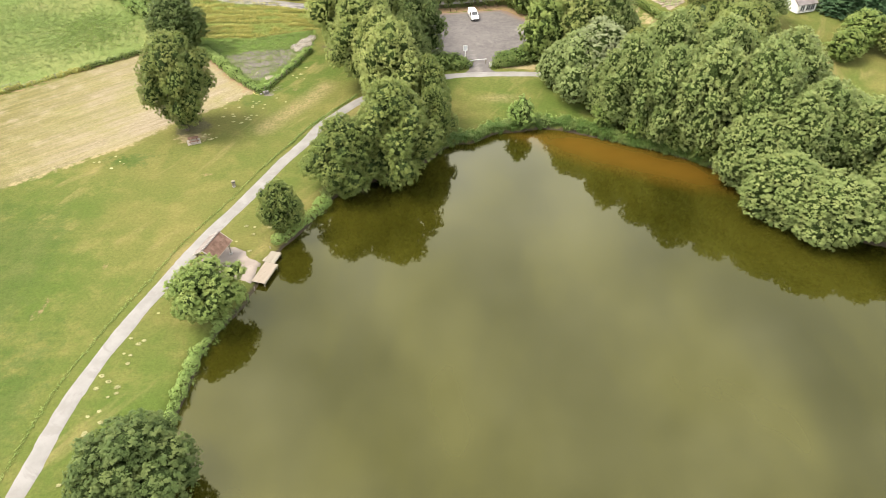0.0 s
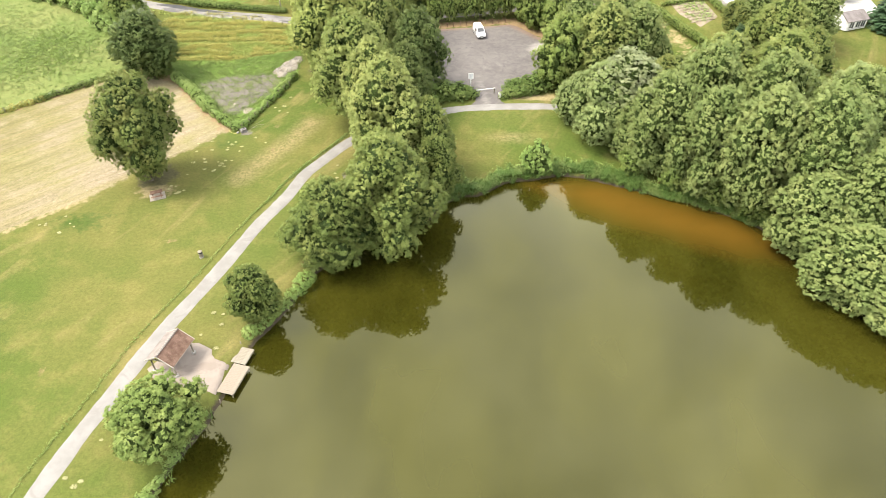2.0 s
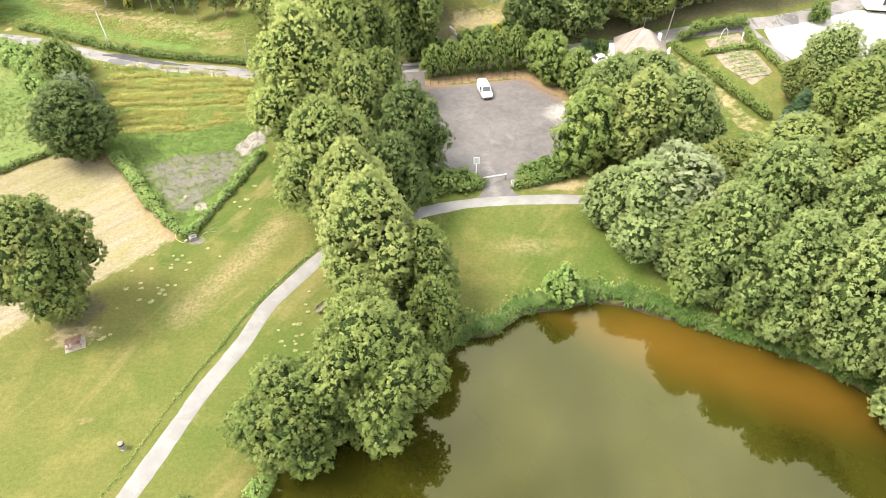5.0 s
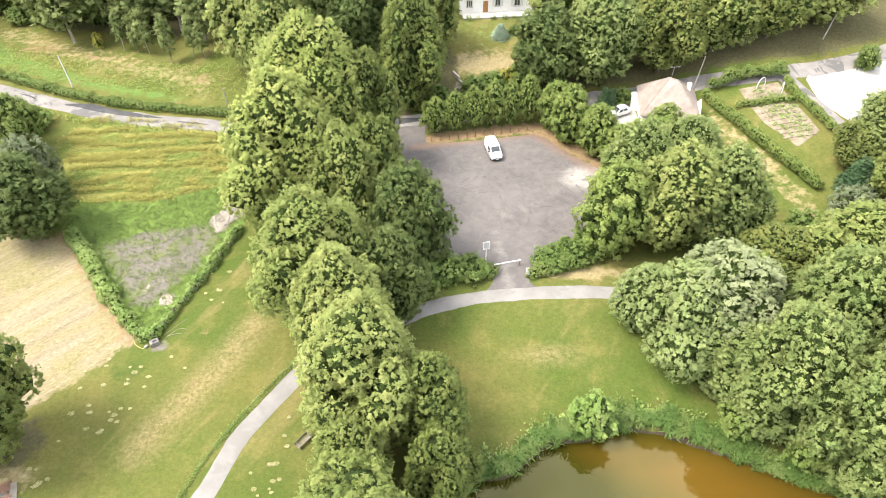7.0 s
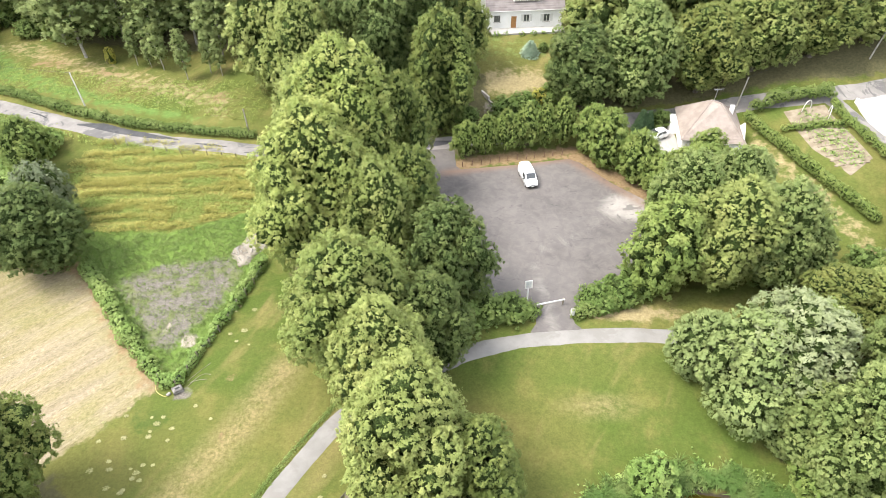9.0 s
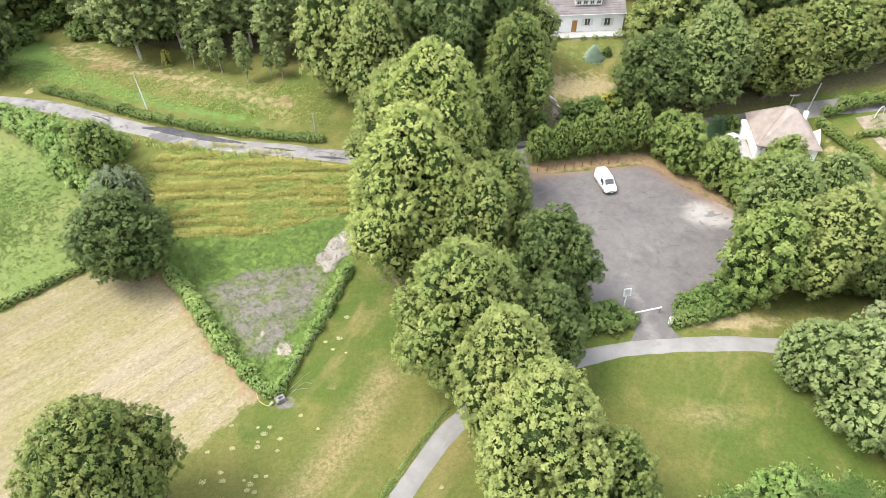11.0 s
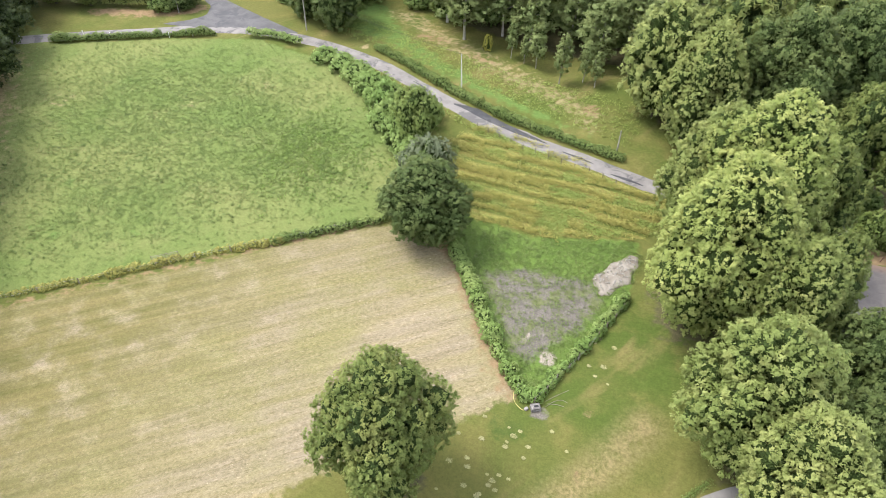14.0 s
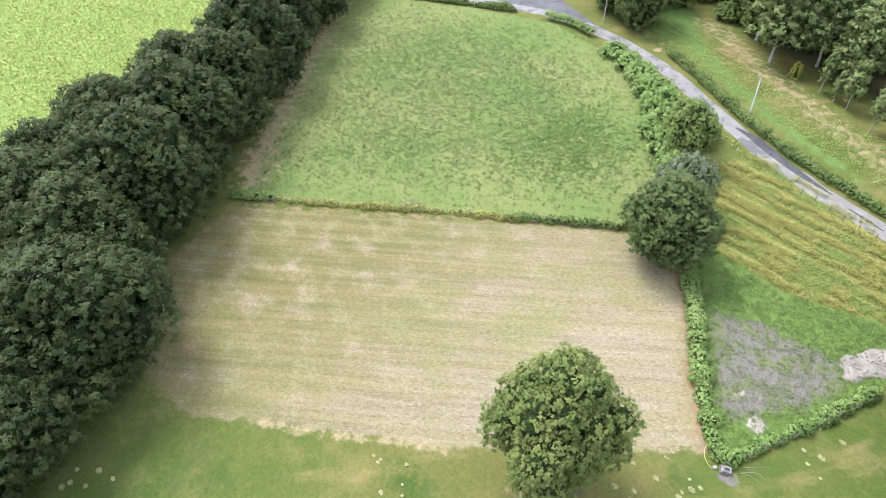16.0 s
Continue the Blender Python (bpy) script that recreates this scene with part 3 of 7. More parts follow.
def cover_rules():
    """Each ground cover with a function of x and y: about 1 where it grows, 0 where it doesn't, 0.5 along its edge."""

    def area(polygon, soft):
        return lambda x, y: np.clip(0.5 + inside_distance(x, y, polygon) / soft, 0, 1)

    def spots(*rows):
        return lambda x, y: np.max([np.clip(1.15 - np.hypot((x - cx) / rx, (y - cy) / ry), 0, 1) for cx, cy, rx, ry in rows], axis=0)

    def along(line, near):
        return lambda x, y: np.clip(1.0 - 0.5 * line_distance(x, y, line) / near, 0, 1)

    woods = [[(-100, 214), (-84, 200), (-70, 195), (-42, 190), (-30, 172), (2, 164.5), (2, 176), (-4, 186), (-6, 240), (-120, 240)],
             [(10, 166.2), (24, 168.6), (40, 170.2), (58, 168.6), (74, 173), (100, 196), (60, 240), (26, 230), (22, 186), (14, 178)],
             [(27, 108), (44, 99.5), (54, 88), (70, 80), (70, 88), (60, 106), (56, 122), (34, 124), (26, 116)]]
    west = [(-70, 45), (-78, 62), (-82, 72), (-88, 82), (-99, 90), (-106, 99), (-121, 116), (-147, 144), (-155, 160), (-164, 160), (-148, 136), (-118, 100), (-95, 74), (-84, 50)]
    # The first four spots put the lane trees' shade into the ground colour.
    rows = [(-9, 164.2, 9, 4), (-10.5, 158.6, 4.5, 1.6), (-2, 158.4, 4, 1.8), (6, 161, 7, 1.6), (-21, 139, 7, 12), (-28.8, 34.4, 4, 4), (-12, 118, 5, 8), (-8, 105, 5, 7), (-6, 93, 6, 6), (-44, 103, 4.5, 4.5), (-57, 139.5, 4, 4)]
    return {
        "lush": lambda x, y: np.maximum(np.maximum(0.72 * np.clip((-44 - x) / 12, 0, 1) * np.clip((94 - y) / 24, 0, 1), 0.66 * np.clip((-38 - x) / 8, 0, 1) * np.clip((78 - y) / 34, 0, 1)), 0.62 * spots((-36, 112.5, 5.0, 3.5), (-51, 92, 10, 5.0), (-66, 78, 10, 6))(x, y)),
        "worn": lambda x, y: np.maximum(0.62 * spots((10.6, 113.3, 4.8, 1.7))(x, y), 0.8 * np.clip(1.0 - line_distance(x, y, [(-31.4, 102.6), (-29.2, 106.8), (-26.2, 111.7), (-22.9, 118.5)]) / 3.0, 0, 1)),
        "meadow": area(UPPER_MEADOW, 3.0),
        "vivid": lambda x, y: np.maximum(0.62 * area([(-104, 196), (-93, 200), (-84, 189), (-70, 180.4), (-56, 174.5), (-40, 168), (-38, 165.5), (-52, 167.5), (-66, 172), (-84, 180), (-100, 184)], 5.0)(x, y), 0.45 * spots((-101, 114, 9, 7), (-107, 124, 7, 5), (-90, 120, 9, 3.5), (-84, 150, 5, 6), (-118, 150, 8, 5))(x, y)),
        "mown": area(HAY_FIELD, 3.0),
        "rough": area(ROUGH_STRIP, 2.5),
        "regrowth": lambda x, y: np.clip((-52 - x) / 28, 0, 1),
        "weeds": area(WEED_PLOT, 2.0),
        "gravel": lambda x, y: np.maximum(area(GREY_GRAVEL, 4.5)(x, y), spots((-33.2, 115.6, 1.5, 1.3))(x, y)),
        "maize": area([(-86, 50), (-98, 74), (-122, 100), (-152, 134), (-168, 165), (-330, 240), (-400, 60), (-200, -20)], 2.0),
        "dry": lambda x, y: np.maximum(spots((6.2, 174.4, 13.0, 6.4), (-88.0, 178.4, 1.6, 2.2),
                                             (-43.3, 99.6, 4.8, 3.4), (17.2, 125.4, 10.5, 2.0))(x, y) * 0.8,
                                       np.maximum.reduce([0.42 * spots((-104, 148, 6, 8), (-97, 158, 9, 4), (-125, 140, 6, 8))(x, y), 0.55 * along([(-88, 195), (-77, 189.6), (-69, 185.4), (-58, 180.4), (-49, 176), (-42, 171.5)], 5.0)(x, y), 0.62 * along([(-67, 84.8), (-63, 88.0), (-57, 93.4), (-52.5, 97.2)], 0.8)(x, y), 0.6 * along([(-103, 103.5), (-116, 116), (-130, 131), (-143, 145)], 5.0)(x, y),
                                                          0.5 * area([(42.5, 163), (44.6, 156), (47.4, 146), (50, 136), (48, 131), (45, 137.5), (43, 145), (40, 158)], 2.0)(x, y)])),
        "fresh": lambda x, y: 0.45 * area([(-2, 178), (16, 179), (18, 188), (2, 188.5)], 4.0)(x, y),
        "rust": lambda x, y: np.maximum.reduce([0.62 * along([(-57, 135.6), (-53, 135.0), (-50, 132.8), (-45.4, 126.6), (-41, 121.2), (-37.2, 117.0)], 2.0)(x, y), 0.6 * along([(-99, 99.6), (-86, 112.2), (-74, 124.2), (-62, 136)], 0.8)(x, y), 0.62 * spots((-80.3, 83.4, 2.8, 2.2), (-78, 188, 8, 2.6), (-66, 184.5, 7, 2.6), (-43, 174, 4, 3.0))(x, y), 0.5 * spots((-28.7, 117.2, 1.8, 2.2), (-27.6, 110.4, 1.6, 1.6), (-49.8, 57.5, 1.4, 5.0), (-45, 66, 1.2, 3.5), (-38, 88, 3, 1.4), (4.4, 104.6, 1.3, 1.5))(x, y), 0.75 * along([(-143, 168.0), (-136, 170.6), (-129.4, 174.0), (-126, 178.4)], 2.2)(x, y), 0.85 * along([(-2.6, 155.4), (5, 157.0), (13.5, 158.4), (16.2, 156.2), (19.8, 151.6), (24.6, 146)], 1.9)(x, y)]),
        "bare": lambda x, y: spots((-34.6, 122.8, 1.5, 1.6), (-37.9, 124.6, 0.6, 1.8), (1.8, 168.5, 2.2, 3.0))(x, y),
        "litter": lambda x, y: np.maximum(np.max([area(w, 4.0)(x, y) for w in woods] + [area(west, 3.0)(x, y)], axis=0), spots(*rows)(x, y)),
        "verge": lambda x, y: 0.3 * along([(-44.5, 20), (-43, 35), (-42.6, 44.6), (-40.8, 54), (-38.6, 62), (-35.8, 72), (-32.4, 80.5), (-28.8, 91), (-23.6, 104), (-18.2, 112)], 0.35)(x, y),
        "mud": lambda x, y: np.clip(1.0 + inside_distance(x, y, SHORE) / 0.5, 0, 1),
    }


def build_ground():
    """One sheet to the horizon, fine near the pond and coarse far off."""

    def steps(fine_from, fine_to, near_from, near_to, fine, near):
        inner = np.concatenate([np.arange(near_from, fine_from, near), np.arange(fine_from, fine_to, fine), np.arange(fine_to, near_to, near)])
        out = [20, 45, 80, 130, 220, 400, 800, 1600, 3000]
        return np.concatenate([[near_from - d for d in out[::-1]], inner, [near_to + d for d in out]])

    xs, ys = steps(-64, 54, -172, 120, 0.8, 1.4), steps(24, 146, -70, 232, 0.8, 1.4)
    X, Y = np.meshgrid(xs, ys)
    x, y = X.ravel(), Y.ravel()
    z = height(x, y)
    rough = np.array([noise.noise((a * 0.21, b * 0.21, 0.0)) for a, b in zip(x, y)])
    z = z + 0.06 * rough
    n, m = len(xs), len(ys)
    i = np.arange(n * m).reshape(m, n)
    faces = np.stack([i[:-1, :-1], i[:-1, 1:], i[1:, 1:], i[1:, :-1]], -1).reshape(-1, 4)
    me = mesh_from("ground", np.column_stack([x, y, z]), faces, GROUND, False)
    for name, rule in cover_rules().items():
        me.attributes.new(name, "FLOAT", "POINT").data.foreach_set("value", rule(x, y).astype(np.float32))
    tagged(new("ground", me), "grassland with lawn, straw-coloured mown hay field and green meadow", "ground", kind="structure")


build_ground()


def build_water():
    xs, ys = np.arange(-36, 118, 2.0), np.arange(-66, 112, 2.0)
    X, Y = np.meshgrid(xs, ys)
    x, y = X.ravel(), Y.ravel()
    i = np.arange(len(x)).reshape(X.shape)
    faces = np.stack([i[:-1, :-1], i[:-1, 1:], i[1:, 1:], i[1:, :-1]], -1).reshape(-1, 4)
    d = inside_distance(x, y, SHORE)
    faces = faces[(d[faces] > -2.5).any(1)]
    me = mesh_from("pond_water", np.column_stack([x, y, np.full_like(x, WATER_Z)]), faces, WATER, False)
    bay = [(13, 103), (24, 103.5), (43, 94), (47, 86), (39, 87), (29, 91), (20, 97)]
    silt = np.clip(0.55 + inside_distance(x, y, bay) / 9.0, 0, 1.0)
    me.attributes.new("silt", "FLOAT", "POINT").data.foreach_set("value", silt.astype(np.float32))
    tagged(new("water", me), "murky olive-green pond with rusty shallow water along its bank", "pond", kind="structure")


build_water()

tagged(new("footpath", draped_strip("footpath", FOOTPATH, [2.45] * 15 + [2.5] * 7, 0.05, PATH_GRIT, 0.8, 6, 0.05)),
       "pale grey gritted footpath curving through the lawn", "footpath", kind="structure")
tagged(new("road", draped_strip("road", LANE, [4.0, 4.0, 3.9, 3.9, 3.8, 3.6, 3.8, 4.0, 4.2, 4.4, 4.4], 0.06, ROAD, 1.2, 6, 0.08)),
       "narrow country lane of worn grey asphalt with dark patches", "road", kind="structure")
tagged(new("road_patch", draped_strip("road_patch", [(-64.6, 166.9), (-61.5, 166.5), (-57, 164.9), (-52, 163.5), (-47, 162.5)], [0.6, 2.8, 2.2, 1.8, 0.3], 0.10, PATCH, 0.6, 4, 0.12)),
       "dark smooth asphalt repair and painted tree shade along the lane", "road", kind="structure")
# The widest strip paints the trees' shade on the lane; the others are repairs.
for line, wide in (([(-14, 160.0), (-8, 160.5), (-2, 161.2)], 3.2), ([(-44, 161.4), (-41.5, 161.0), (-39, 160.6)], 1.0), ([(-36, 159.4), (-33.5, 159.4), (-31, 159.2)], 1.1), ([(-108, 175.4), (-105, 176.2), (-102, 176.4)], 0.8), ([(-74, 170.6), (-72, 169.8), (-70.4, 168.8)], 0.7)):
    tagged(new("road_patch", draped_strip("road_patch", line, [0.2, wide, 0.2], 0.10, PATCH, 0.5, 4, 0.12)), "dark smooth asphalt repair and painted tree shade along the lane", "road", kind="structure")
tagged(new("side_road", draped_area("side_road", SIDE_ROAD, 0.09, NEW_ASPHALT, 0.8)),
       "dark asphalt side road joining the lane at a wide mouth", "road", kind="structure")
tagged(new("car_park", draped_area("car_park", CAR_PARK, 0.05, ASPHALT, 0.7, (
    ("dust", lambda x, y: np.maximum.reduce([np.clip(1.35 - np.hypot((x - 20.8) / 5.5, (y - 145.0) / 4.0), 0, 1), 0.42 * np.clip(1.3 - line_distance(x, y, [(20, 144.5), (15.5, 143), (12, 139.5), (8, 137)]) / 3.2, 0, 1),
                                             0.35 * np.clip(1.2 - np.hypot((x - 3) / 5, (y - 141) / 4), 0, 1), 0.5 * np.clip(1.1 - line_distance(x, y, [(6, 133), (7.4, 122)]) / 2.5, 0, 1)])),
    ("rust", lambda x, y: np.clip(1.1 - line_distance(x, y, [(-5, 153.2), (5, 155), (13.6, 156.6), (23, 145)]) / 1.1, 0, 1)),
))), "worn dark asphalt car park with pale dust and stains", "car park", kind="structure")
tagged(new("pavement", draped_area("pavement", [(-33.4, 66.2), (-30.9, 69.8), (-28.7, 70.0), (-26.9, 69.0), (-26.6, 67.8), (-24.5, 67.1), (-25.0, 63.0), (-29.0, 63.9), (-31.8, 64.2)], 0.10, PAD, 0.4)),
       "pale concrete pad at the water's edge", "pavement", kind="structure")
tagged(new("yard", draped_area("yard", [(57.8, 163.6), (66, 166.4), (75, 169.4), (90, 168), (88, 152), (78, 148), (66, 150), (60, 151.5), (57.6, 156)], 0.06, WHITE_GRIT, 1.0)),
       "white limestone grit yard before a house", "yard", kind="structure")
tagged(new("driveway", draped_strip("driveway", [(54.6, 165), (56.2, 160), (57.4, 154), (58.6, 148)], [3.4, 3.0, 3.0, 3.0], 0.07, ROAD, 0.8, 4, 0.05)),
       "pale asphalt drive beside a hedge", "driveway", kind="structure")
tagged(new("forecourt", draped_area("forecourt", [(25, 159.5), (27.5, 164.5), (31, 165), (31.5, 157), (28, 156.8)], 0.06, WHITE_GRIT, 0.7)),
       "white forecourt beside a bungalow", "forecourt", kind="structure")
tagged(new("garden_bed", draped_area("garden_bed", [(47.6, 163.6), (53.4, 163.4), (54.6, 150), (50.6, 147.2), (48.2, 154)], 0.05, plain("dug_soil", (0.17, 0.14, 0.10), (0.27, 0.23, 0.175), 1.2, 0.95, 0.1, 0, 0.6, 6), 0.7)),
       "dug kitchen garden soil in long rows", "garden", kind="structure")


# ---- trees, shrubs and hedges ----
def leaf_points(P, N, size, rng, slack=0.75):
    """Pointed leaves at points P that face about along N."""
    n = len(P)
    N = N + rng.normal(0, slack, (n, 3)) + np.array([0, 0, 0.45])
    N /= np.linalg.norm(N, axis=1)[:, None] + 1e-9
    T = np.cross(N, rng.normal(0, 1, (n, 3)))
    T /= np.linalg.norm(T, axis=1)[:, None] + 1e-9
    B = np.cross(N, T)
    L = (size * rng.uniform(0.65, 1.35, n))[:, None]
    V = np.stack([P - T * L * 0.45 + B * L * 0.42, P - T * L * 0.45 - B * L * 0.42, P + T * L * 0.65 - N * L * 0.15], 1)
    return V.reshape(-1, 3)


def leaves_mesh(name, shape, material):
    """A mesh of leaves; with a tone for each leaf, and the way that its spray faces, where the shape has them."""
    V, tone, face = shape if isinstance(shape, tuple) else (shape, None, None)
    me = mesh_from(name, V, np.arange(len(V)).reshape(-1, 3), material, face is None)
    if tone is not None:
        me.attributes.new("tuft", "FLOAT", "POINT").data.foreach_set("value", np.repeat(tone, 3).astype(np.float32))
    if face is not None:
        own = np.repeat(np.cross(V[1::3] - V[::3], V[2::3] - V[::3]), 3, 0)
        own /= np.linalg.norm(own, axis=1)[:, None] + 1e-9
        N = face / (np.linalg.norm(face, axis=1)[:, None] + 1e-9) + 0.5 * own
        N /= np.linalg.norm(N, axis=1)[:, None] + 1e-9
        me.attributes.new("custom_normal", "FLOAT_VECTOR", "POINT").data.foreach_set("vector", N.astype(np.float32).ravel())
        me.update()
    return me


def tufted(lobes, rng, tuft, per_tuft, leaf, density, flat=1.0):
    """Leaves in tufts over the outside of a heap of lobes (rows of x, y, z, r), tips outward."""
    lobes = np.array(lobes, float)
    P, N = [], []
    for k, (x, y, z, r) in enumerate(lobes):
        n = max(4, int(density * 4 * math.pi * r * r / (tuft * tuft * 3.1)))
        i = np.arange(n) + 0.5
        a, u = 2.399963 * i + rng.uniform(0, 6.28), 1 - 2 * i / n
        d = np.column_stack([np.sqrt(1 - u * u) * np.cos(a), np.sqrt(1 - u * u) * np.sin(a), u]) + rng.normal(0, 0.35 * tuft / r, (n, 3))
        d /= np.linalg.norm(d, axis=1)[:, None]
        c = np.array([x, y, z]) + d * r * np.array([1, 1, flat]) * rng.uniform(0.82, 1.14, (n, 1))
        away = np.linalg.norm(c[:, None] - lobes[None, :, :3], axis=2) < lobes[None, :, 3] * 0.78
        away[:, k] = False
        ok = ~away.any(1) & (d[:, 2] > -0.5)
        c, d = c[ok], d[ok]
        if not len(c):
            continue
        q = rng.normal(0, 1, (len(c), per_tuft, 3))
        q /= np.linalg.norm(q, axis=2)[:, :, None]
        q = q + d[:, None] * 0.7
        q /= np.linalg.norm(q, axis=2)[:, :, None]
        size = tuft * rng.uniform(0.6, 1.05, (len(c), 1, 1))
        P.append((c[:, None] + q * size * rng.uniform(0.45, 1.0, (len(c), per_tuft, 1))).reshape(-1, 3))
        N.append((q * 0.6 + d[:, None] * 0.5).reshape(-1, 3))
    P, N = np.vstack(P), np.vstack(N)
    return leaf_points(P, N, leaf, rng, 0.6), np.repeat(rng.uniform(0, 1, len(P) // per_tuft), per_tuft), np.repeat(N, 3, 0)


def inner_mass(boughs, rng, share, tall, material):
    """The dense inner leaves of each bough as rough low solids, coloured as in shade."""
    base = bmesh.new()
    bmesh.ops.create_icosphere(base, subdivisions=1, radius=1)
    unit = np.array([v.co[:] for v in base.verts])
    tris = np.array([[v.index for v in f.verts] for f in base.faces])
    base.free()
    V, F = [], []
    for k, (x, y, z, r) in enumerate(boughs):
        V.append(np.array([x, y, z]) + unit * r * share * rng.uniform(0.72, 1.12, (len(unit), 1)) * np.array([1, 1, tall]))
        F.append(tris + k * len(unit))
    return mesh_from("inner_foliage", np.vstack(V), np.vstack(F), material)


def sphere_points(n, rng, jitter):
    i = np.arange(n) + 0.5
    a, u = 2.399963 * i + rng.uniform(0, 6.28), 1 - 2 * i / n
    d = np.column_stack([np.sqrt(1 - u * u) * np.cos(a), np.sqrt(1 - u * u) * np.sin(a), u]) + rng.normal(0, jitter, (n, 3))
    return d / np.linalg.norm(d, axis=1)[:, None]


def buried(c, boughs, own, share, tall):
    """Which points lie well inside another bough."""
    off = (c[:, None] - boughs[None, :, :3]) / np.array([1, 1, tall])
    within = np.linalg.norm(off, axis=2) < boughs[None, :, 3] * share
    within[:, own] = False
    return within.any(1)


def crown_leaves(boughs, rng, spray, leaf, budget, tall):
    """Branch ends bulge from the boughs, sprays cover the upper side of each branch end, and small leaves stand out of each spray."""
    boughs = np.array(boughs, float)
    knob = spray * 1.9
    C, D = [], []
    for k, (x, y, z, r) in enumerate(boughs):
        d = sphere_points(max(5, int(6.6 * (r / knob) ** 2 * (0.5 + 0.5 * tall))), rng, 0.4 * knob / r)
        c = np.array([x, y, z]) + d * r * np.array([1, 1, tall]) * rng.uniform(0.76, 1.06, (len(d), 1))
        ok = ~buried(c, boughs, k, 0.86, tall) & (d[:, 2] > -0.7)
        C.append(c[ok]), D.append(d[ok])
    C, D = np.vstack(C), np.vstack(D)
    K = knob * rng.uniform(0.65, 1.25, len(C))
    W = D * 0.75 + np.array([0, 0, 0.6]) + rng.normal(0, 0.15, D.shape)
    W /= np.linalg.norm(W, axis=1)[:, None]
    patch = rng.uniform(0, 1, len(C))
    per = max(3, budget / 10.2 / len(C))
    own = np.repeat(np.arange(len(C)), np.maximum(3, np.round(per * (K / knob) ** 2).astype(int)))
    U = rng.normal(0, 1, (len(own), 3)) * 0.62 + W[own]
    U /= np.linalg.norm(U, axis=1)[:, None]
    C = C[own] + U * K[own][:, None] * rng.uniform(0.75, 1.05, (len(own), 1)) - W[own] * (K[own] * 0.35)[:, None]
    S = spray * rng.uniform(0.6, 1.2, len(C))
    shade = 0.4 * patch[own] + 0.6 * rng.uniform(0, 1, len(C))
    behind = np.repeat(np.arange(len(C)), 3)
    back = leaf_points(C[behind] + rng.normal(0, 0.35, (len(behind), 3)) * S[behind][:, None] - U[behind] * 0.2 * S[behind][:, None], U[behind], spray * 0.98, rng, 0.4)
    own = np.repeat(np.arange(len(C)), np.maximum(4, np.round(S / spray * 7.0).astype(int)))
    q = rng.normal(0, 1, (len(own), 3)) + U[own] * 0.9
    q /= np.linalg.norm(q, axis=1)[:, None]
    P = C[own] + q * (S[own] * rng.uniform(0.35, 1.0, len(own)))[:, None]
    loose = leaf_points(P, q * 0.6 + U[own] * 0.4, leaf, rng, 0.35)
    # Leaves behind a spray get a lower tone: painted shade in its recess.
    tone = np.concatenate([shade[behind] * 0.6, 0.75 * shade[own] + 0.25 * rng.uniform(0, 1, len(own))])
    face = np.vstack([np.repeat(U[behind], 3, 0), np.repeat(q * 0.45 + U[own], 3, 0)])
    return np.vstack([back, loose]), tone, face


def crown_lobes(rng, R, H, clear, count, lobe, belly=0.42, tall=1.0, peak=2.1):
    """Boughs over a crown: widest at the height share `belly`, uneven from side to side."""
    rows = []
    sway = rng.uniform(0, 6.28, 3)
    for k in range(count):
        u = ((k + 0.5) / count) ** 0.85
        a = k * 2.39996 + rng.normal(0, 0.35)
        wide = (u / belly) ** 0.5 if u < belly else math.sqrt(max(0.0, 1 - ((u - belly) / (1 - belly)) ** peak))
        uneven = 1 + 0.09 * math.sin(2 * a + sway[0]) + 0.08 * math.sin(3 * a + sway[1] + 4 * u)
        r = R * lobe * rng.uniform(0.7, 1.3) * (0.7 + 0.4 * wide)
        reach = max(0.0, R * wide * uneven - r * 0.85) * rng.uniform(0.80, 1.08)
        z = clear + (H - clear - r * tall * 0.8) * u + r * 0.25
        rows.append((math.cos(a) * reach, math.sin(a) * reach, z, r))
    for u in (0.22, 0.42, 0.60, 0.76):
        rows.append((0, 0, clear + (H - clear) * u, R * 0.55 * (1.1 - 0.55 * u)))
    return rows


def trunk_shape(rng, R, H, clear, radius, lobes, limbs=9):
    bm = bmesh.new()
    top = Vector((0, 0, H * 0.78))
    points = [Vector((0, 0, -0.5)), Vector((0, 0, 0.5)), Vector((rng.normal(0, 0.12), rng.normal(0, 0.12), clear + 0.3)), Vector((rng.normal(0, 0.25), rng.normal(0, 0.25), H * 0.5)), top]
    widths = [radius * 1.35, radius, radius * 0.82, radius * 0.5, radius * 0.12]
    for a, b, ra, rb in zip(points, points[1:], widths, widths[1:]):
        rod(bm, a, b, ra, rb, 8)
    for x, y, z, r in lobes[:limbs * 3:3]:
        rise = max(clear * 0.8, z - max(1.0, math.hypot(x, y) * 0.75))
        share = min(1.0, rise / (H * 0.8))
        rod(bm, (0, 0, rise), (x * 0.55, y * 0.55, rise + (z - rise) * 0.6), radius * (0.5 - 0.3 * share), radius * 0.18, 5)
        rod(bm, (x * 0.55, y * 0.55, rise + (z - rise) * 0.6), (x, y, z), radius * 0.18, radius * 0.05, 5)
    return bm


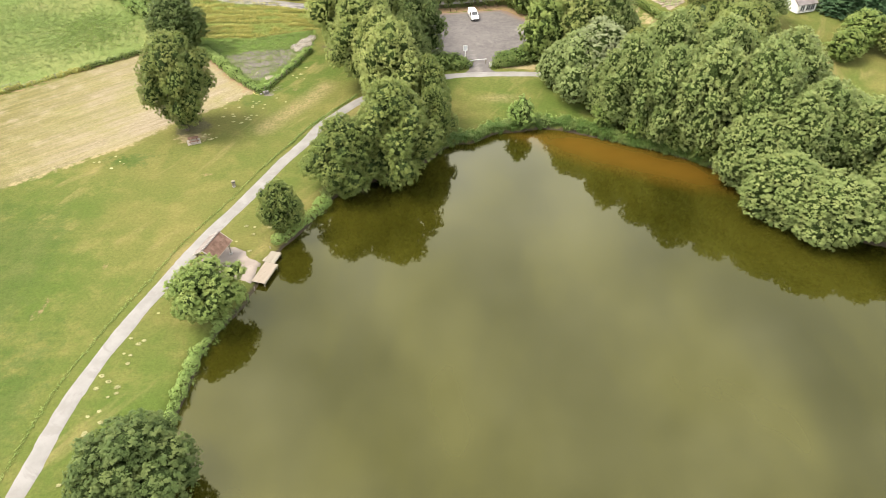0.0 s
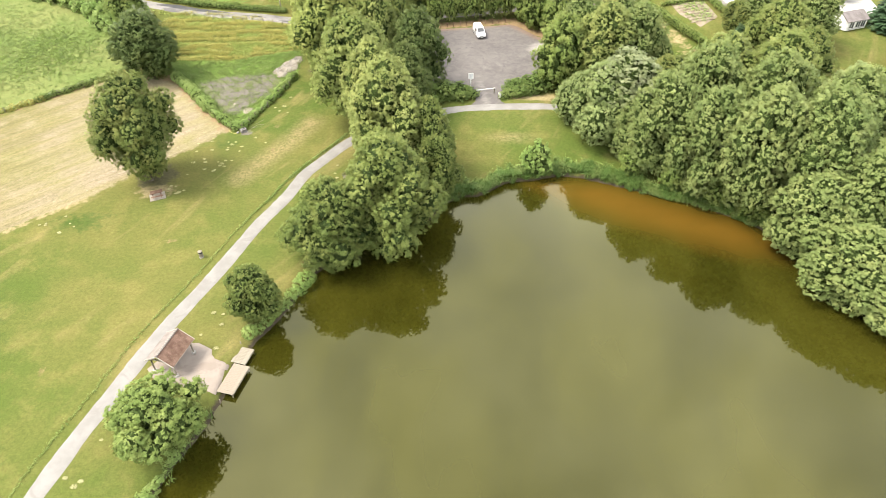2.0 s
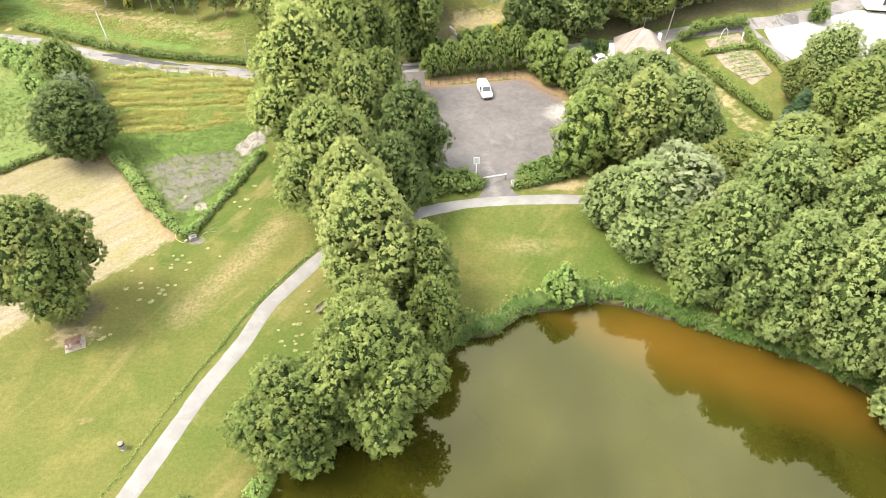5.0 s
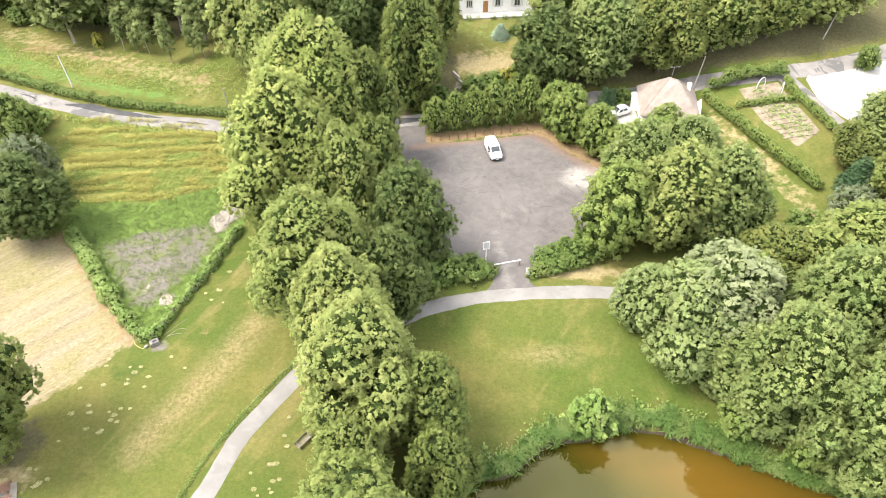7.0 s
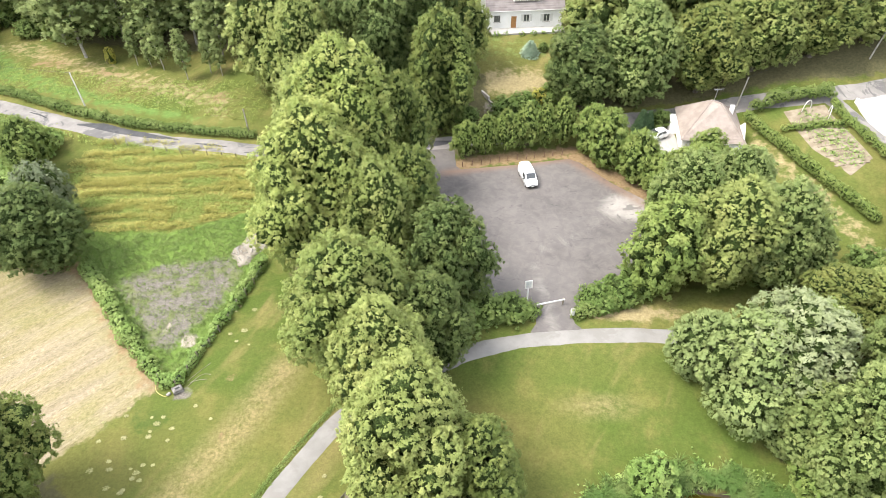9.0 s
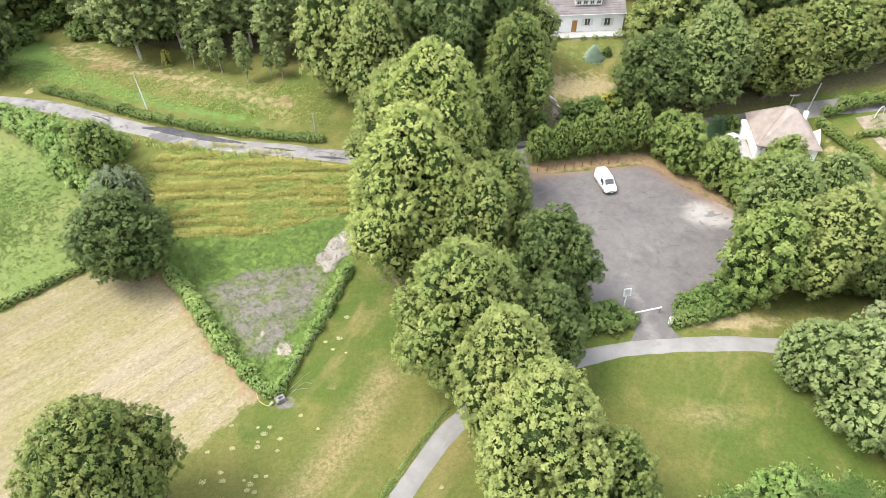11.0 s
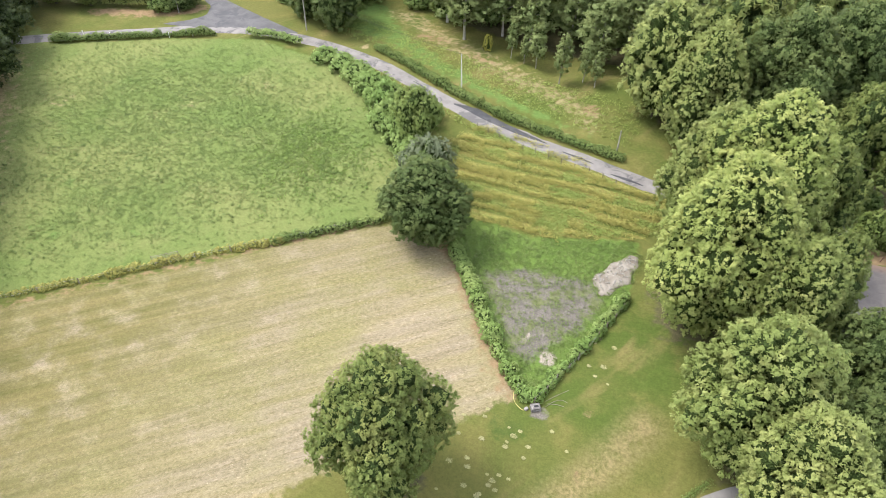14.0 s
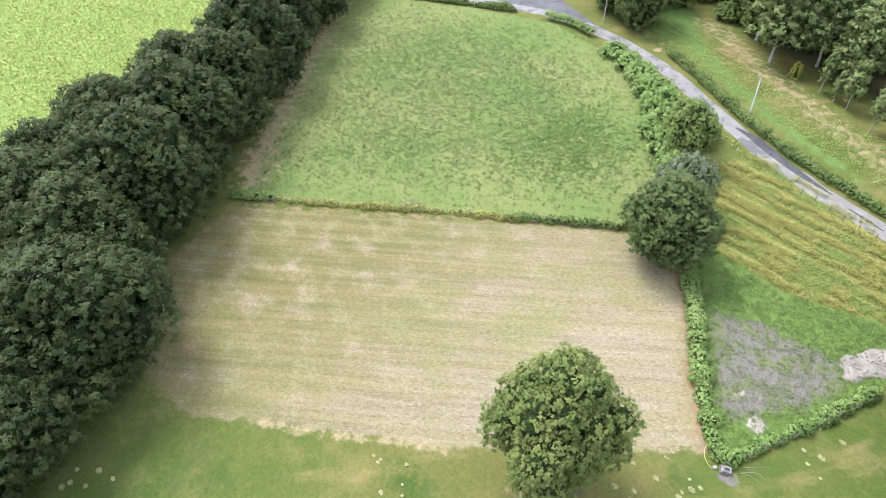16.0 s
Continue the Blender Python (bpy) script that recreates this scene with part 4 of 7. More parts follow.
def make_tree(seed, R, H, clear, leaves, bark, budget, leaf=0.26, spray=0.75, count=26, lobe=0.36, belly=0.42, tall=1.25, peak=2.1, radius=0.3, category="tree"):
    """One tree at the origin: an Empty with its trunk and its crown."""
    rng = np.random.default_rng(seed)
    boughs = crown_lobes(rng, R, H, clear, count, lobe, belly, tall, peak)
    ob = thing("tree", Matrix(), "tree", category)
    part("trunk", trunk_shape(rng, R, H, clear, radius, boughs), bark, ob)
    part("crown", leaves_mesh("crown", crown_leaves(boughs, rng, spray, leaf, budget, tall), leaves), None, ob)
    part("inner_foliage", inner_mass(boughs, rng, 0.38 if leaves == POPLAR else 0.74 if leaves == OAK else 0.76, tall, {DARK: INNER_DARK, NEEDLES: INNER_DARK, OAK: INNER_MID, FRESH: INNER_MID, DEEP: INNER_MID}.get(leaves, INNER)), None, ob, "inner foliage coloured dark as shade")
    ob["size"] = (R, H)
    return ob


def make_conifer(seed, R, H, leaves, leaf=0.4):
    """Tiers of drooping boughs that narrow to the tip."""
    rng = np.random.default_rng(seed)
    P, N = [], []
    for k in range(26):
        u = k / 26
        for a in np.arange(0, 6.28, 0.55) + rng.uniform(0, 1):
            reach = R * (1 - u) ** 0.85 * rng.uniform(0.8, 1.1) + 0.15
            s = np.linspace(0.25, 1, 9)[:, None]
            base = np.hstack([np.cos(a) * reach * s, np.sin(a) * reach * s, H * (0.06 + 0.92 * u) - 0.28 * reach * s**2])
            base = np.repeat(base, 3, 0) + rng.normal(0, 0.16, (27, 3))
            P.append(base)
            N.append(np.tile((math.cos(a) * 0.5, math.sin(a) * 0.5, 0.9), (27, 1)))
    ob = thing("tree", Matrix(), "tree", "conifer")
    part("trunk", rod(bmesh.new(), (0, 0, -0.4), (0, 0, H * 0.95), 0.16, 0.02), BARK, ob)
    part("crown", leaves_mesh("crown", leaf_points(np.vstack(P), np.vstack(N), leaf, rng, 0.5), leaves), None, ob)
    ob["size"] = (R, H)
    return ob


KINDS = {
    "lime": [make_tree(11 + k, 6.5, 18, 1.4, LIME, BARK, 38000, 0.155, 0.31, 34, 0.31, 0.34, 1.3, 1.9, 0.36) for k in range(3)],
    "broad_lime": [make_tree(17 + k, 9.0, 24, 1.4, LINDEN, BARK, 76000, 0.155, 0.32, 60, 0.25, 0.34, 1.25, 1.8, 0.5) for k in range(2)],
    "grove": [make_tree(21 + k, 6.3, 16, 0.4, GROVE, BARK, 34000, 0.155, 0.31, 36, 0.30, 0.34, 1.25, 2.2, 0.3) for k in range(3)],
    "oak": [make_tree(31 + k, 6.2, 16, 1.2, OAK, BARK, 46000, 0.135, 0.27, 48, 0.27, 0.42, 1.0, 2.4, 0.4) for k in range(2)],
    "deep": [make_tree(33 + k, 6.2, 16, 0.8, DEEP, BARK, 36000, 0.16, 0.36, 34, 0.30, 0.40, 1.1, 2.4, 0.4) for k in range(2)],
    "fresh": [make_tree(37 + k, 6.2, 16, 0.4, FRESH, BARK, 38000, 0.155, 0.31, 36, 0.29, 0.38, 1.25, 2.2, 0.4) for k in range(2)],
    "dark": [make_tree(41 + k, 7.5, 16, 0.2, DARK, BARK, 38000, 0.18, 0.40, 44, 0.27, 0.34, 1.1, 2.4, 0.42) for k in range(2)],
    "lime_far": [make_tree(15 + k, 6.5, 18, 1.4, LIME, BARK, 14000, 0.26, 0.58, 32, 0.32, 0.34, 1.3, 2.1, 0.36) for k in range(2)],
    "oak_far": [make_tree(35 + k, 6.2, 16, 0.8, OAK, BARK, 12000, 0.26, 0.58, 32, 0.32, 0.40, 1.2, 2.2, 0.4) for k in range(2)],
    "dark_far": [make_tree(45, 7.0, 16, 0.4, DEEP, BARK, 10000, 0.28, 0.62, 32, 0.32, 0.36, 1.2, 2.2, 0.42)],
    "ash": [make_tree(51, 4.6, 8.5, 0.8, ASH, BARK, 17000, 0.13, 0.28, 40, 0.24, 0.5, 1.0, 2.1, 0.16)],
    "willow": [make_tree(61, 5.5, 12, 0.3, WILLOW, BARK, 27000, 0.14, 0.32, 36, 0.30, 0.34, 1.3, 2.1, 0.22)],
    "silver": [make_tree(66, 4.5, 16, 1.6, SILVER, BARK, 24000, 0.15, 0.32, 32, 0.33, 0.5, 1.3, 2.1, 0.25)],
    "horn": [make_tree(71 + k, 3.2, 7.5, 0.2, HORNBEAM, BARK, 9500, 0.17, 0.33, 26, 0.34, 0.38, 1.3, 1.9, 0.14) for k in range(2)],
    "screen": [make_tree(75 + k, 3.0, 7.0, 1.2, HORNBEAM, BARK, 9500, 0.15, 0.25, 28, 0.30, 0.30, 1.2, 1.4, 0.09) for k in range(2)],
    "bush": [make_tree(81 + k, 2.2, 3.2, 0.05, HEDGE, BARK, 3600, 0.16, 0.28, 18, 0.40, 0.32, 1.05, 2.1, 0.08, "shrub") for k in range(2)],
    "bramble": [make_tree(86, 2.2, 2.4, 0.02, BRAMBLE, BARK, 3400, 0.16, 0.28, 18, 0.40, 0.28, 0.95, 2.1, 0.05, "shrub")],
    "poplar": [make_tree(91 + k, 3.6, 17, 2.6, POPLAR, PALE_BARK, 10000, 0.22, 0.42, 44, 0.26, 0.24, 1.1, 1.8, 0.2) for k in range(3)],
    "young": [make_tree(96 + k, 1.2, 6.5, 1.6, POPLAR, PALE_BARK, 1000, 0.17, 0.26, 18, 0.26, 0.3, 1.2, 1.5, 0.07) for k in range(2)],
    "alder": [make_tree(101, 1.9, 5.2, 0.1, BRAMBLE, BARK, 5000, 0.14, 0.26, 26, 0.32, 0.25, 1.2, 1.4, 0.08)],
    "grey": [make_tree(105, 2.6, 4.6, 0.1, GREY_SHRUB, BARK, 5000, 0.14, 0.27, 26, 0.32, 0.4, 1.1, 2.1, 0.08, "shrub")],
    "yellow": [make_tree(107, 1.2, 2.6, 0.1, YELLOW, BARK, 900, 0.14, 0.22, 10, 0.45, 0.45, 1.1, 2.1, 0.05, "shrub")],
    "fir": [make_conifer(111, 2.0, 7.0, NEEDLES)],
    "spruce": [make_conifer(113, 1.8, 3.2, SPRUCE, 0.22)],
}
LABELS = {
    "lime": ("tall broad lime tree in full summer leaf", "tree"),
    "broad_lime": ("great broad-crowned lime tree in full summer leaf", "tree"),
    "grove": ("dense light-green maple with layered boughs", "tree"),
    "oak": ("rounded dark-green oak standing in the grass", "tree"),
    "deep": ("rounded deep-green oak in full leaf", "tree"),
    "fresh": ("upright fresh-green sycamore in full leaf", "tree"),
    "dark": ("dark-green field oak in a hedgerow", "tree"),
    "ash": ("small airy bright-green ash on the pond bank", "tree"),
    "willow": ("pale grey-green willow with soft foliage", "tree"),
    "silver": ("silvery white poplar with pale leaves", "tree"),
    "horn": ("clipped yellow-green hornbeam of a screen", "tree"),
    "screen": ("upright yellow-green hornbeam of a screen", "tree"),
    "bush": ("low rounded green shrub", "shrub"),
    "bramble": ("sprawling bright-green bramble thicket", "shrub"),
    "poplar": ("slender poplar with pale trunk at the wood's edge", "tree"),
    "young": ("young thin poplar with pale stem", "tree"),
    "alder": ("young cone-shaped alder on the bank", "tree"),
    "grey": ("grey-leaved shrub beside an oak", "shrub"),
    "yellow": ("yellow-leaved shrub in a garden border", "shrub"),
    "fir": ("dark conifer beside a garden", "conifer"),
    "spruce": ("small blue-grey spruce on a house lawn", "conifer"),
}
USED = {}


def plant(kind, x, y, R, H, turn=0.0, label="", group=""):
    """Sets a tree of a kind with that crown radius and height on the ground."""
    row = KINDS[kind + "_far"] if y > 175 and kind + "_far" in KINDS else KINDS[kind]
    n = USED[kind] = USED.get(kind, 0) + 1
    ob = row[n % len(row)]
    r0, h0 = ob["size"]
    m = Matrix.Translation((x, y, ground_z(x, y) - 0.05)) @ Matrix.Rotation(turn or n * 1.7, 4, "Z") @ Matrix.Diagonal((R / r0, R / r0, H / h0, 1))
    made = copy_thing(ob, m)
    del made["size"]
    tagged(made, label or LABELS[kind][0], LABELS[kind][1], group)
    made.name = {"shrub": "shrub", "conifer": "conifer"}.get(LABELS[kind][1], "tree")
    return made


ROW = "trees in the row beside the car park"
for kind, x, y, R, H in (
    ("fresh", -14.8, 85.0, 5.7, 13.0), ("fresh", -7.8, 88.6, 7.1, 17.0), ("fresh", -1.5, 97.0, 3.6, 11.0), ("lime", -8.4, 104.5, 6.4, 18.5), ("fresh", -2.6, 103.0, 4.4, 13.0), ("lime", -11.0, 111.8, 5.6, 17.5), ("lime", -9.4, 97.6, 3.7, 11.5),
    ("lime", -15.0, 118.6, 6.4, 18.5), ("deep", -4.8, 127.3, 5.0, 15.0), ("deep", -6.5, 118.5, 4.2, 13.0), ("broad_lime", -20.4, 135.4, 8.2, 23.0), ("broad_lime", -18.0, 145.6, 8.8, 25.0),
    ("lime", -23.0, 151.0, 6.0, 20.0), ("lime", -12.8, 131.5, 5.0, 17.5), ("fresh", -9.5, 137.5, 4.8, 15.0), ("fresh", -11.0, 149.0, 4.6, 18.0),
):
    plant(kind, x, y, R, H, group=ROW)
for kind, x, y, R, H in (
    ("grove", 28.6, 108.6, 4.4, 10.0), ("willow", 24.6, 113.5, 5.4, 12.5), ("willow", 21.6, 117.5, 3.6, 8.5), ("silver", 28.0, 114.0, 5.4, 14.5), ("grove", 32.0, 105.0, 5.8, 16.0), ("grove", 37.5, 99.8, 5.8, 16.5),
    ("grove", 43.0, 96.2, 6.2, 18.5), ("grove", 50.0, 94.5, 6.6, 19.5), ("grove", 47.6, 86.6, 5.8, 12.5), ("grove", 49.8, 79.0, 6.2, 11.0), ("grove", 55.0, 74.5, 6.4, 10.5), ("grove", 53.5, 87.5, 5.6, 14.5),
    ("grove", 64.5, 75.0, 6.0, 11.0), ("horn", 29.0, 104.2, 2.6, 5.5), ("horn", 34.5, 101.0, 2.6, 5.0), ("horn", 40.0, 97.3, 2.6, 5.0), ("horn", 44.0, 93.8, 2.6, 5.0), ("grove", 40.0, 111.0, 6.2, 17.5), ("grove", 47.5, 106.5, 6.4, 18.5), ("grove", 56.5, 101.5, 6.4, 18.5), ("grove", 58.0, 90.0, 6.0, 15.5),
    ("grove", 64.5, 88.0, 5.5, 13.5), ("willow", 62.5, 101.0, 4.5, 11.5), ("grove", 65.5, 95.5, 4.8, 11.0), ("grove", 76, 71, 6, 12), ("grove", 86, 66, 6, 12),
    ("lime", 45.5, 120.5, 6.4, 13.5), ("lime", 53.0, 116.5, 6.2, 16.0), ("oak", 38.5, 122.5, 4.6, 9.0), ("horn", 33.0, 118.5, 3.6, 9.0), ("oak", 58.5, 121.0, 5.0, 14.0), ("willow", 66.0, 117.5, 4.5, 10.0),
):
    plant(kind, x, y, R, H, group="trees of the grove on the pond's bank")
for kind, x, y, R, H in (
    ("horn", 20.6, 130.5, 4.8, 12.5), ("lime", 28.0, 130.5, 5.8, 15.0), ("grove", 33.4, 131.0, 5.2, 14.5), ("grove", 25.0, 138.0, 5.2, 13.5), ("grove", 31.0, 139.0, 5.0, 13.5), ("willow", 33.8, 142.0, 3.6, 11.0),
    ("grove", 36.8, 130.5, 3.4, 9.5), ("horn", 26.5, 146.0, 3.6, 8.5), ("horn", 30.5, 148.4, 3.6, 7.5), ("horn", 22.4, 151.4, 3.0, 8.0), ("horn", 18.8, 155.2, 3.2, 9.0), ("horn", 32.8, 153.0, 3.0, 7.0), ("horn", 24.6, 148.2, 2.6, 6.5), ("horn", 17.0, 158.6, 3.0, 7.8),
    ("oak", 55.6, 142.0, 3.8, 7.5), ("fir", 54.6, 138.0, 2.4, 5.0), ("grove", 59.0, 142.5, 5.0, 12.0), ("lime", 59.0, 133.0, 5.6, 13.0), ("grove", 67.0, 139.0, 5.4, 13.0), ("bush", 45.4, 130.6, 2.6, 3.5), ("grey", 51.5, 132.5, 3.2, 5.0),
):
    plant(kind, x, y, R, H, group="trees between the car park and the gardens")
for x, y, R, H in ((-1.8, 156.0, 2.3, 6.2), (1.2, 156.8, 2.1, 6.6), (4.2, 157.4, 2.3, 7.2), (7.4, 158.0, 2.4, 7.6), (10.2, 158.5, 2.2, 7.4), (12.9, 159.0, 2.4, 8.0)):
    plant("screen", x, y + 1.3, R, H, group="hornbeams of the screen behind the car park")
for kind, x, y, R, H in (
    ("lime", -27.0, 169.0, 6.5, 20.5), ("deep", -17.0, 172.0, 7.2, 22.0), ("fresh", -5.6, 164.5, 6.2, 19.0), ("lime", -33.5, 176.0, 6.0, 19.0), ("deep", -9.8, 176.5, 7.0, 21.0), ("oak", -24.0, 181.0, 7.0, 22.0), ("oak", -2.6, 178, 5.0, 14.0),
    ("deep", 17.0, 169.0, 6.0, 14.0), ("grove", 25.6, 170.6, 6.6, 16.5), ("lime", 22.0, 180.5, 6.2, 16.5), ("oak", 36.5, 171.8, 6.4, 14.5), ("lime", 45.5, 173.8, 6.6, 15.0), ("oak", 54.5, 174.2, 6.6, 14.0), ("lime", 64.0, 177.5, 6.6, 14.0),
    ("oak", 33.0, 183.0, 7.0, 17.0), ("dark", 44.0, 187.0, 7.0, 17.0), ("oak", 55.0, 189.0, 7.0, 17.0), ("lime", 30.0, 195.0, 7.0, 17.0), ("dark", 66.0, 193.0, 7.0, 17.0), ("oak", 76.0, 189.0, 6.0, 14.0),
    ("oak", -8.5, 192.0, 6.5, 18.0), ("lime", -14.0, 190.0, 7.0, 20.0), ("dark", -7.5, 204.0, 6.5, 17.0), ("dark", 10.0, 210.0, 7.0, 18.0), ("oak", 24.0, 207.0, 7.0, 17.0),
):
    plant(kind, x, y, R, H, group="trees along the lane")
rng = np.random.default_rng(5)
for x, y, R, H in ((-72, 191, 5.2, 19), (-66, 195, 5.0, 20), (-79, 196, 5.4, 20), (-59, 192, 4.2, 16), (-53, 194, 4.6, 17), (-46, 189, 3.8, 14), (-41, 192, 4.4, 16), (-36, 186, 4.4, 17), (-85, 203, 5.2, 19),
                   (-73, 202, 5.0, 21), (-63, 203, 5.0, 20), (-55, 202, 5.0, 20), (-47, 200, 5.0, 19), (-39, 201, 5.0, 19), (-30, 192, 5.0, 19), (-101, 195, 5.2, 17), (-106, 202, 5.4, 18), (-112, 197, 4.6, 14),
                   (-100, 210, 5.2, 19), (-80, 210, 5.4, 21), (-68, 211, 5.2, 20), (-90, 214, 5.0, 18)):
    plant("poplar", x + rng.normal(0, 0.5), y + rng.normal(0, 0.5), R, H, group="poplars of the wood")
for k in range(16):
    x = -108 + 6.0 * k + rng.normal(0, 1)
    plant("oak" if k % 2 else "dark", x, 214 + rng.normal(0, 3), 7, 19, group="trees deep in the wood")
for k in range(34):
    x = -106 + 2.2 * k + rng.normal(0, 1.0)
    plant("bush" if k % 3 else "horn", x, 199.5 + 4 * (k % 4) + rng.normal(0, 1.0), rng.uniform(2.2, 3.2), rng.uniform(3.0, 5.5), group="undergrowth of the wood")
for k in range(26):
    plant("bramble" if k % 2 else "bush", rng.uniform(-134, -108), 189 + rng.uniform(0, 22), rng.uniform(1.6, 2.8), rng.uniform(1.4, 3.0), group="scrub above the side road")
for x, y, R, H in ((-61.5, 187.0, 1.2, 7), (-56, 185, 1.7, 8.5), (-50.4, 180.8, 1.6, 9.0), (-46.6, 182.4, 1.3, 7.5), (-44.2, 181.0, 1.2, 6.5), (-58.6, 186.0, 1.0, 5.5)):
    plant("young", x, y, R, H, group="young poplars before the wood")
for x, y, R, H in ((-72.0, 53.0, 7.0, 13.5), (-79.5, 62.5, 8.0, 15.5), (-85.5, 73.0, 8.8, 16.5), (-96.5, 78.0, 8.0, 16.0), (-103.0, 87.0, 8.8, 18.0), (-111.5, 96.0, 8.6, 17.5), (-117.5, 105.5, 8.2, 16.0), (-126.0, 115.0, 8.6, 17.5),
                   (-134.5, 124.5, 8.2, 16.5), (-142.0, 134.5, 8.2, 16.0), (-149.5, 144.4, 7.8, 15.5), (-157, 154, 7.4, 14), (-93.0, 66.0, 8.6, 16.0), (-104.5, 76.0, 8.2, 15.8), (-113.5, 87.5, 8.0, 16.5), (-121.5, 101.0, 7.6, 15.5), (-86.0, 56.0, 9.0, 16.0), (-112.0, 79.5, 7.0, 14.5)):
    plant("dark", x + 1.9, y + 1.8, R, H, group="oaks of the field hedgerow")
plant("oak", -44.8, 102.1, 6.1, 17.2, label="rounded oak with a picnic table in its shade")
plant("deep", -55.2, 134.8, 5.7, 12.5, label="dark round oak at the corner of the fields")
plant("grey", -58.8, 143.6, 4.0, 9.0)
plant("ash", -65.5, 154.0, 4.0, 9.5, label="bright-green field maple at the meadow's edge")
plant("fresh", -22.6, 74.2, 3.2, 8.0, label="small rounded sycamore on the pond bank")
plant("ash", -28.4, 57.4, 4.8, 7.2)
plant("deep", -28.4, 34.0, 5.4, 9.6, label="dark-green bushy maple overhanging the pond")
plant("horn", -37.0, 28.5, 2.4, 3.6, label="bright-green young maple beside the footpath")
plant("alder", 14.0, 104.4, 2.2, 5.6)
plant("dark", -97.0, 184.0, 5.6, 13.5, label="dark-green oak beside the field track")
plant("dark", -104.5, 185.5, 5.2, 13.0, label="dark-green oak beside the field track")
plant("dark", -128.5, 177.0, 3.0, 5.0, label="dark shrub thicket at the road junction"), plant("bush", -132, 174.5, 3.0, 4.0), plant("bush", -136, 178, 3.5, 5.0), plant("dark", -141, 180, 4.0, 7.0, label="dark shrub thicket at the road junction")
plant("spruce", 10.0, 181.8, 1.7, 2.3), plant("bush", 12.4, 182.6, 0.9, 1.4)
for x, y, R, H in ((-161, 164.5, 5.0, 9.0), (-153.5, 167.0, 4.8, 8.5), (-146.5, 169.4, 4.2, 7.5), (-150, 173, 5.0, 9.0)):
    plant("oak", x, y, R, H, label="dark-green tree crowding the roadside bank", group="trees of the roadside bank")
plant("yellow", 10.2, 169.6, 1.2, 2.8), plant("yellow", -66.6, 188.0, 0.9, 3.0, label="yellow-leaved bush at the wood's edge")
plant("fir", 25.8, 163.4, 1.3, 4.0), plant("fir", 27.0, 163.6, 1.1, 3.6), plant("bush", 29.2, 164.8, 1.7, 2.6)
plant("fir", 88, 146, 5, 11), plant("fir", 94, 141, 5, 12), plant("horn", 86, 132, 4.5, 7.0), plant("lime", 92, 127, 5, 10), plant("horn", 80.5, 127, 3.6, 6.0)
plant("bush", 68.0, 166.0, 1.8, 3.8), plant("bush", 76.5, 151.5, 1.2, 1.2), plant("ash", 82, 158, 3.0, 5.5)
for x, y, R, H in ((-1.5, 165.8, 2.2, 2.4), (5.0, 167.2, 2.6, 3.0), (7.8, 168.2, 2.4, 3.0), (12.6, 170.2, 2.2, 3.0), (14.2, 176.5, 1.8, 2.2)):
    plant("bush", x, y, R, H)
for x, y, R, H in ((-71, 158.5, 3.0, 4.2), (-74.5, 161.5, 3.0, 3.8), (-78.5, 164.3, 3.0, 3.4), (-69, 155.5, 2.8, 3.6), (-83, 167.0, 2.8, 3.0), (-66.5, 160, 2.6, 3.2), (-63.5, 149.5, 2.8, 3.8), (-87.5, 169.3, 2.6, 2.4),
                   (-76.5, 162.2, 2.4, 2.8), (-81, 165.0, 2.4, 2.4), (-72.5, 156.2, 2.4, 2.6), (-67.5, 151.8, 2.4, 2.8), (-92, 170.8, 2.4, 2.0), (-70, 162, 2.4, 2.6)):
    plant("bramble", x, y, R, H)
for x, y, R, H in ((-3.4, 123.6, 2.6, 3.4), (-0.4, 125.0, 2.4, 3.0), (2.6, 125.4, 2.2, 2.6), (12.6, 127.0, 2.2, 2.4), (15.2, 127.8, 2.4, 2.8), (18.0, 129.2, 2.6, 3.2)):
    plant("bush", x, y, R, H, label="rounded shrub beside the car park entrance")
for row in KINDS.values():
    for ob in row:
        for o in (*ob.children_recursive, ob):
            bpy.data.objects.remove(o)


def hedge(name, line, width, tall, leaves, label, category="hedge", tuft=0.28, leaf=0.16, density=2.0, wild=0.15, seed=1, sink=0.0):
    """A hedge along a line: leaves in tufts over a run of low lobes, uneven along the top."""
    rng = np.random.default_rng(seed)
    c = curve_points(line, max(0.5, width * 0.4))
    lobes = []
    for x, y in c:
        z = ground_z(x, y) - sink
        s = 1 + rng.normal(0, wild)
        for side in ((-0.25, 0.25) if width > 1.0 else (0.0,)):
            r = width * (0.36 if width > 1.0 else 0.5) * s
            lobes.append((x + rng.normal(0, 0.12) + side * width * 0.4, y + rng.normal(0, 0.12) + side * width * 0.4, z + tall * s - r, r))
            if tall > width:
                lobes.append((x + side * width * 0.4, y + side * width * 0.4, z + tall * 0.45, r * 1.05))
    ob = new(name, leaves_mesh(name, tufted(lobes, rng, tuft, 11, leaf, density), leaves))
    if category == "hedge":
        part("inner_foliage", inner_mass(lobes, rng, 0.74, 1.0, INNER_DARK if leaves == OAK else INNER), None, ob, "inner foliage coloured dark as shade")
    return tagged(ob, label, category)


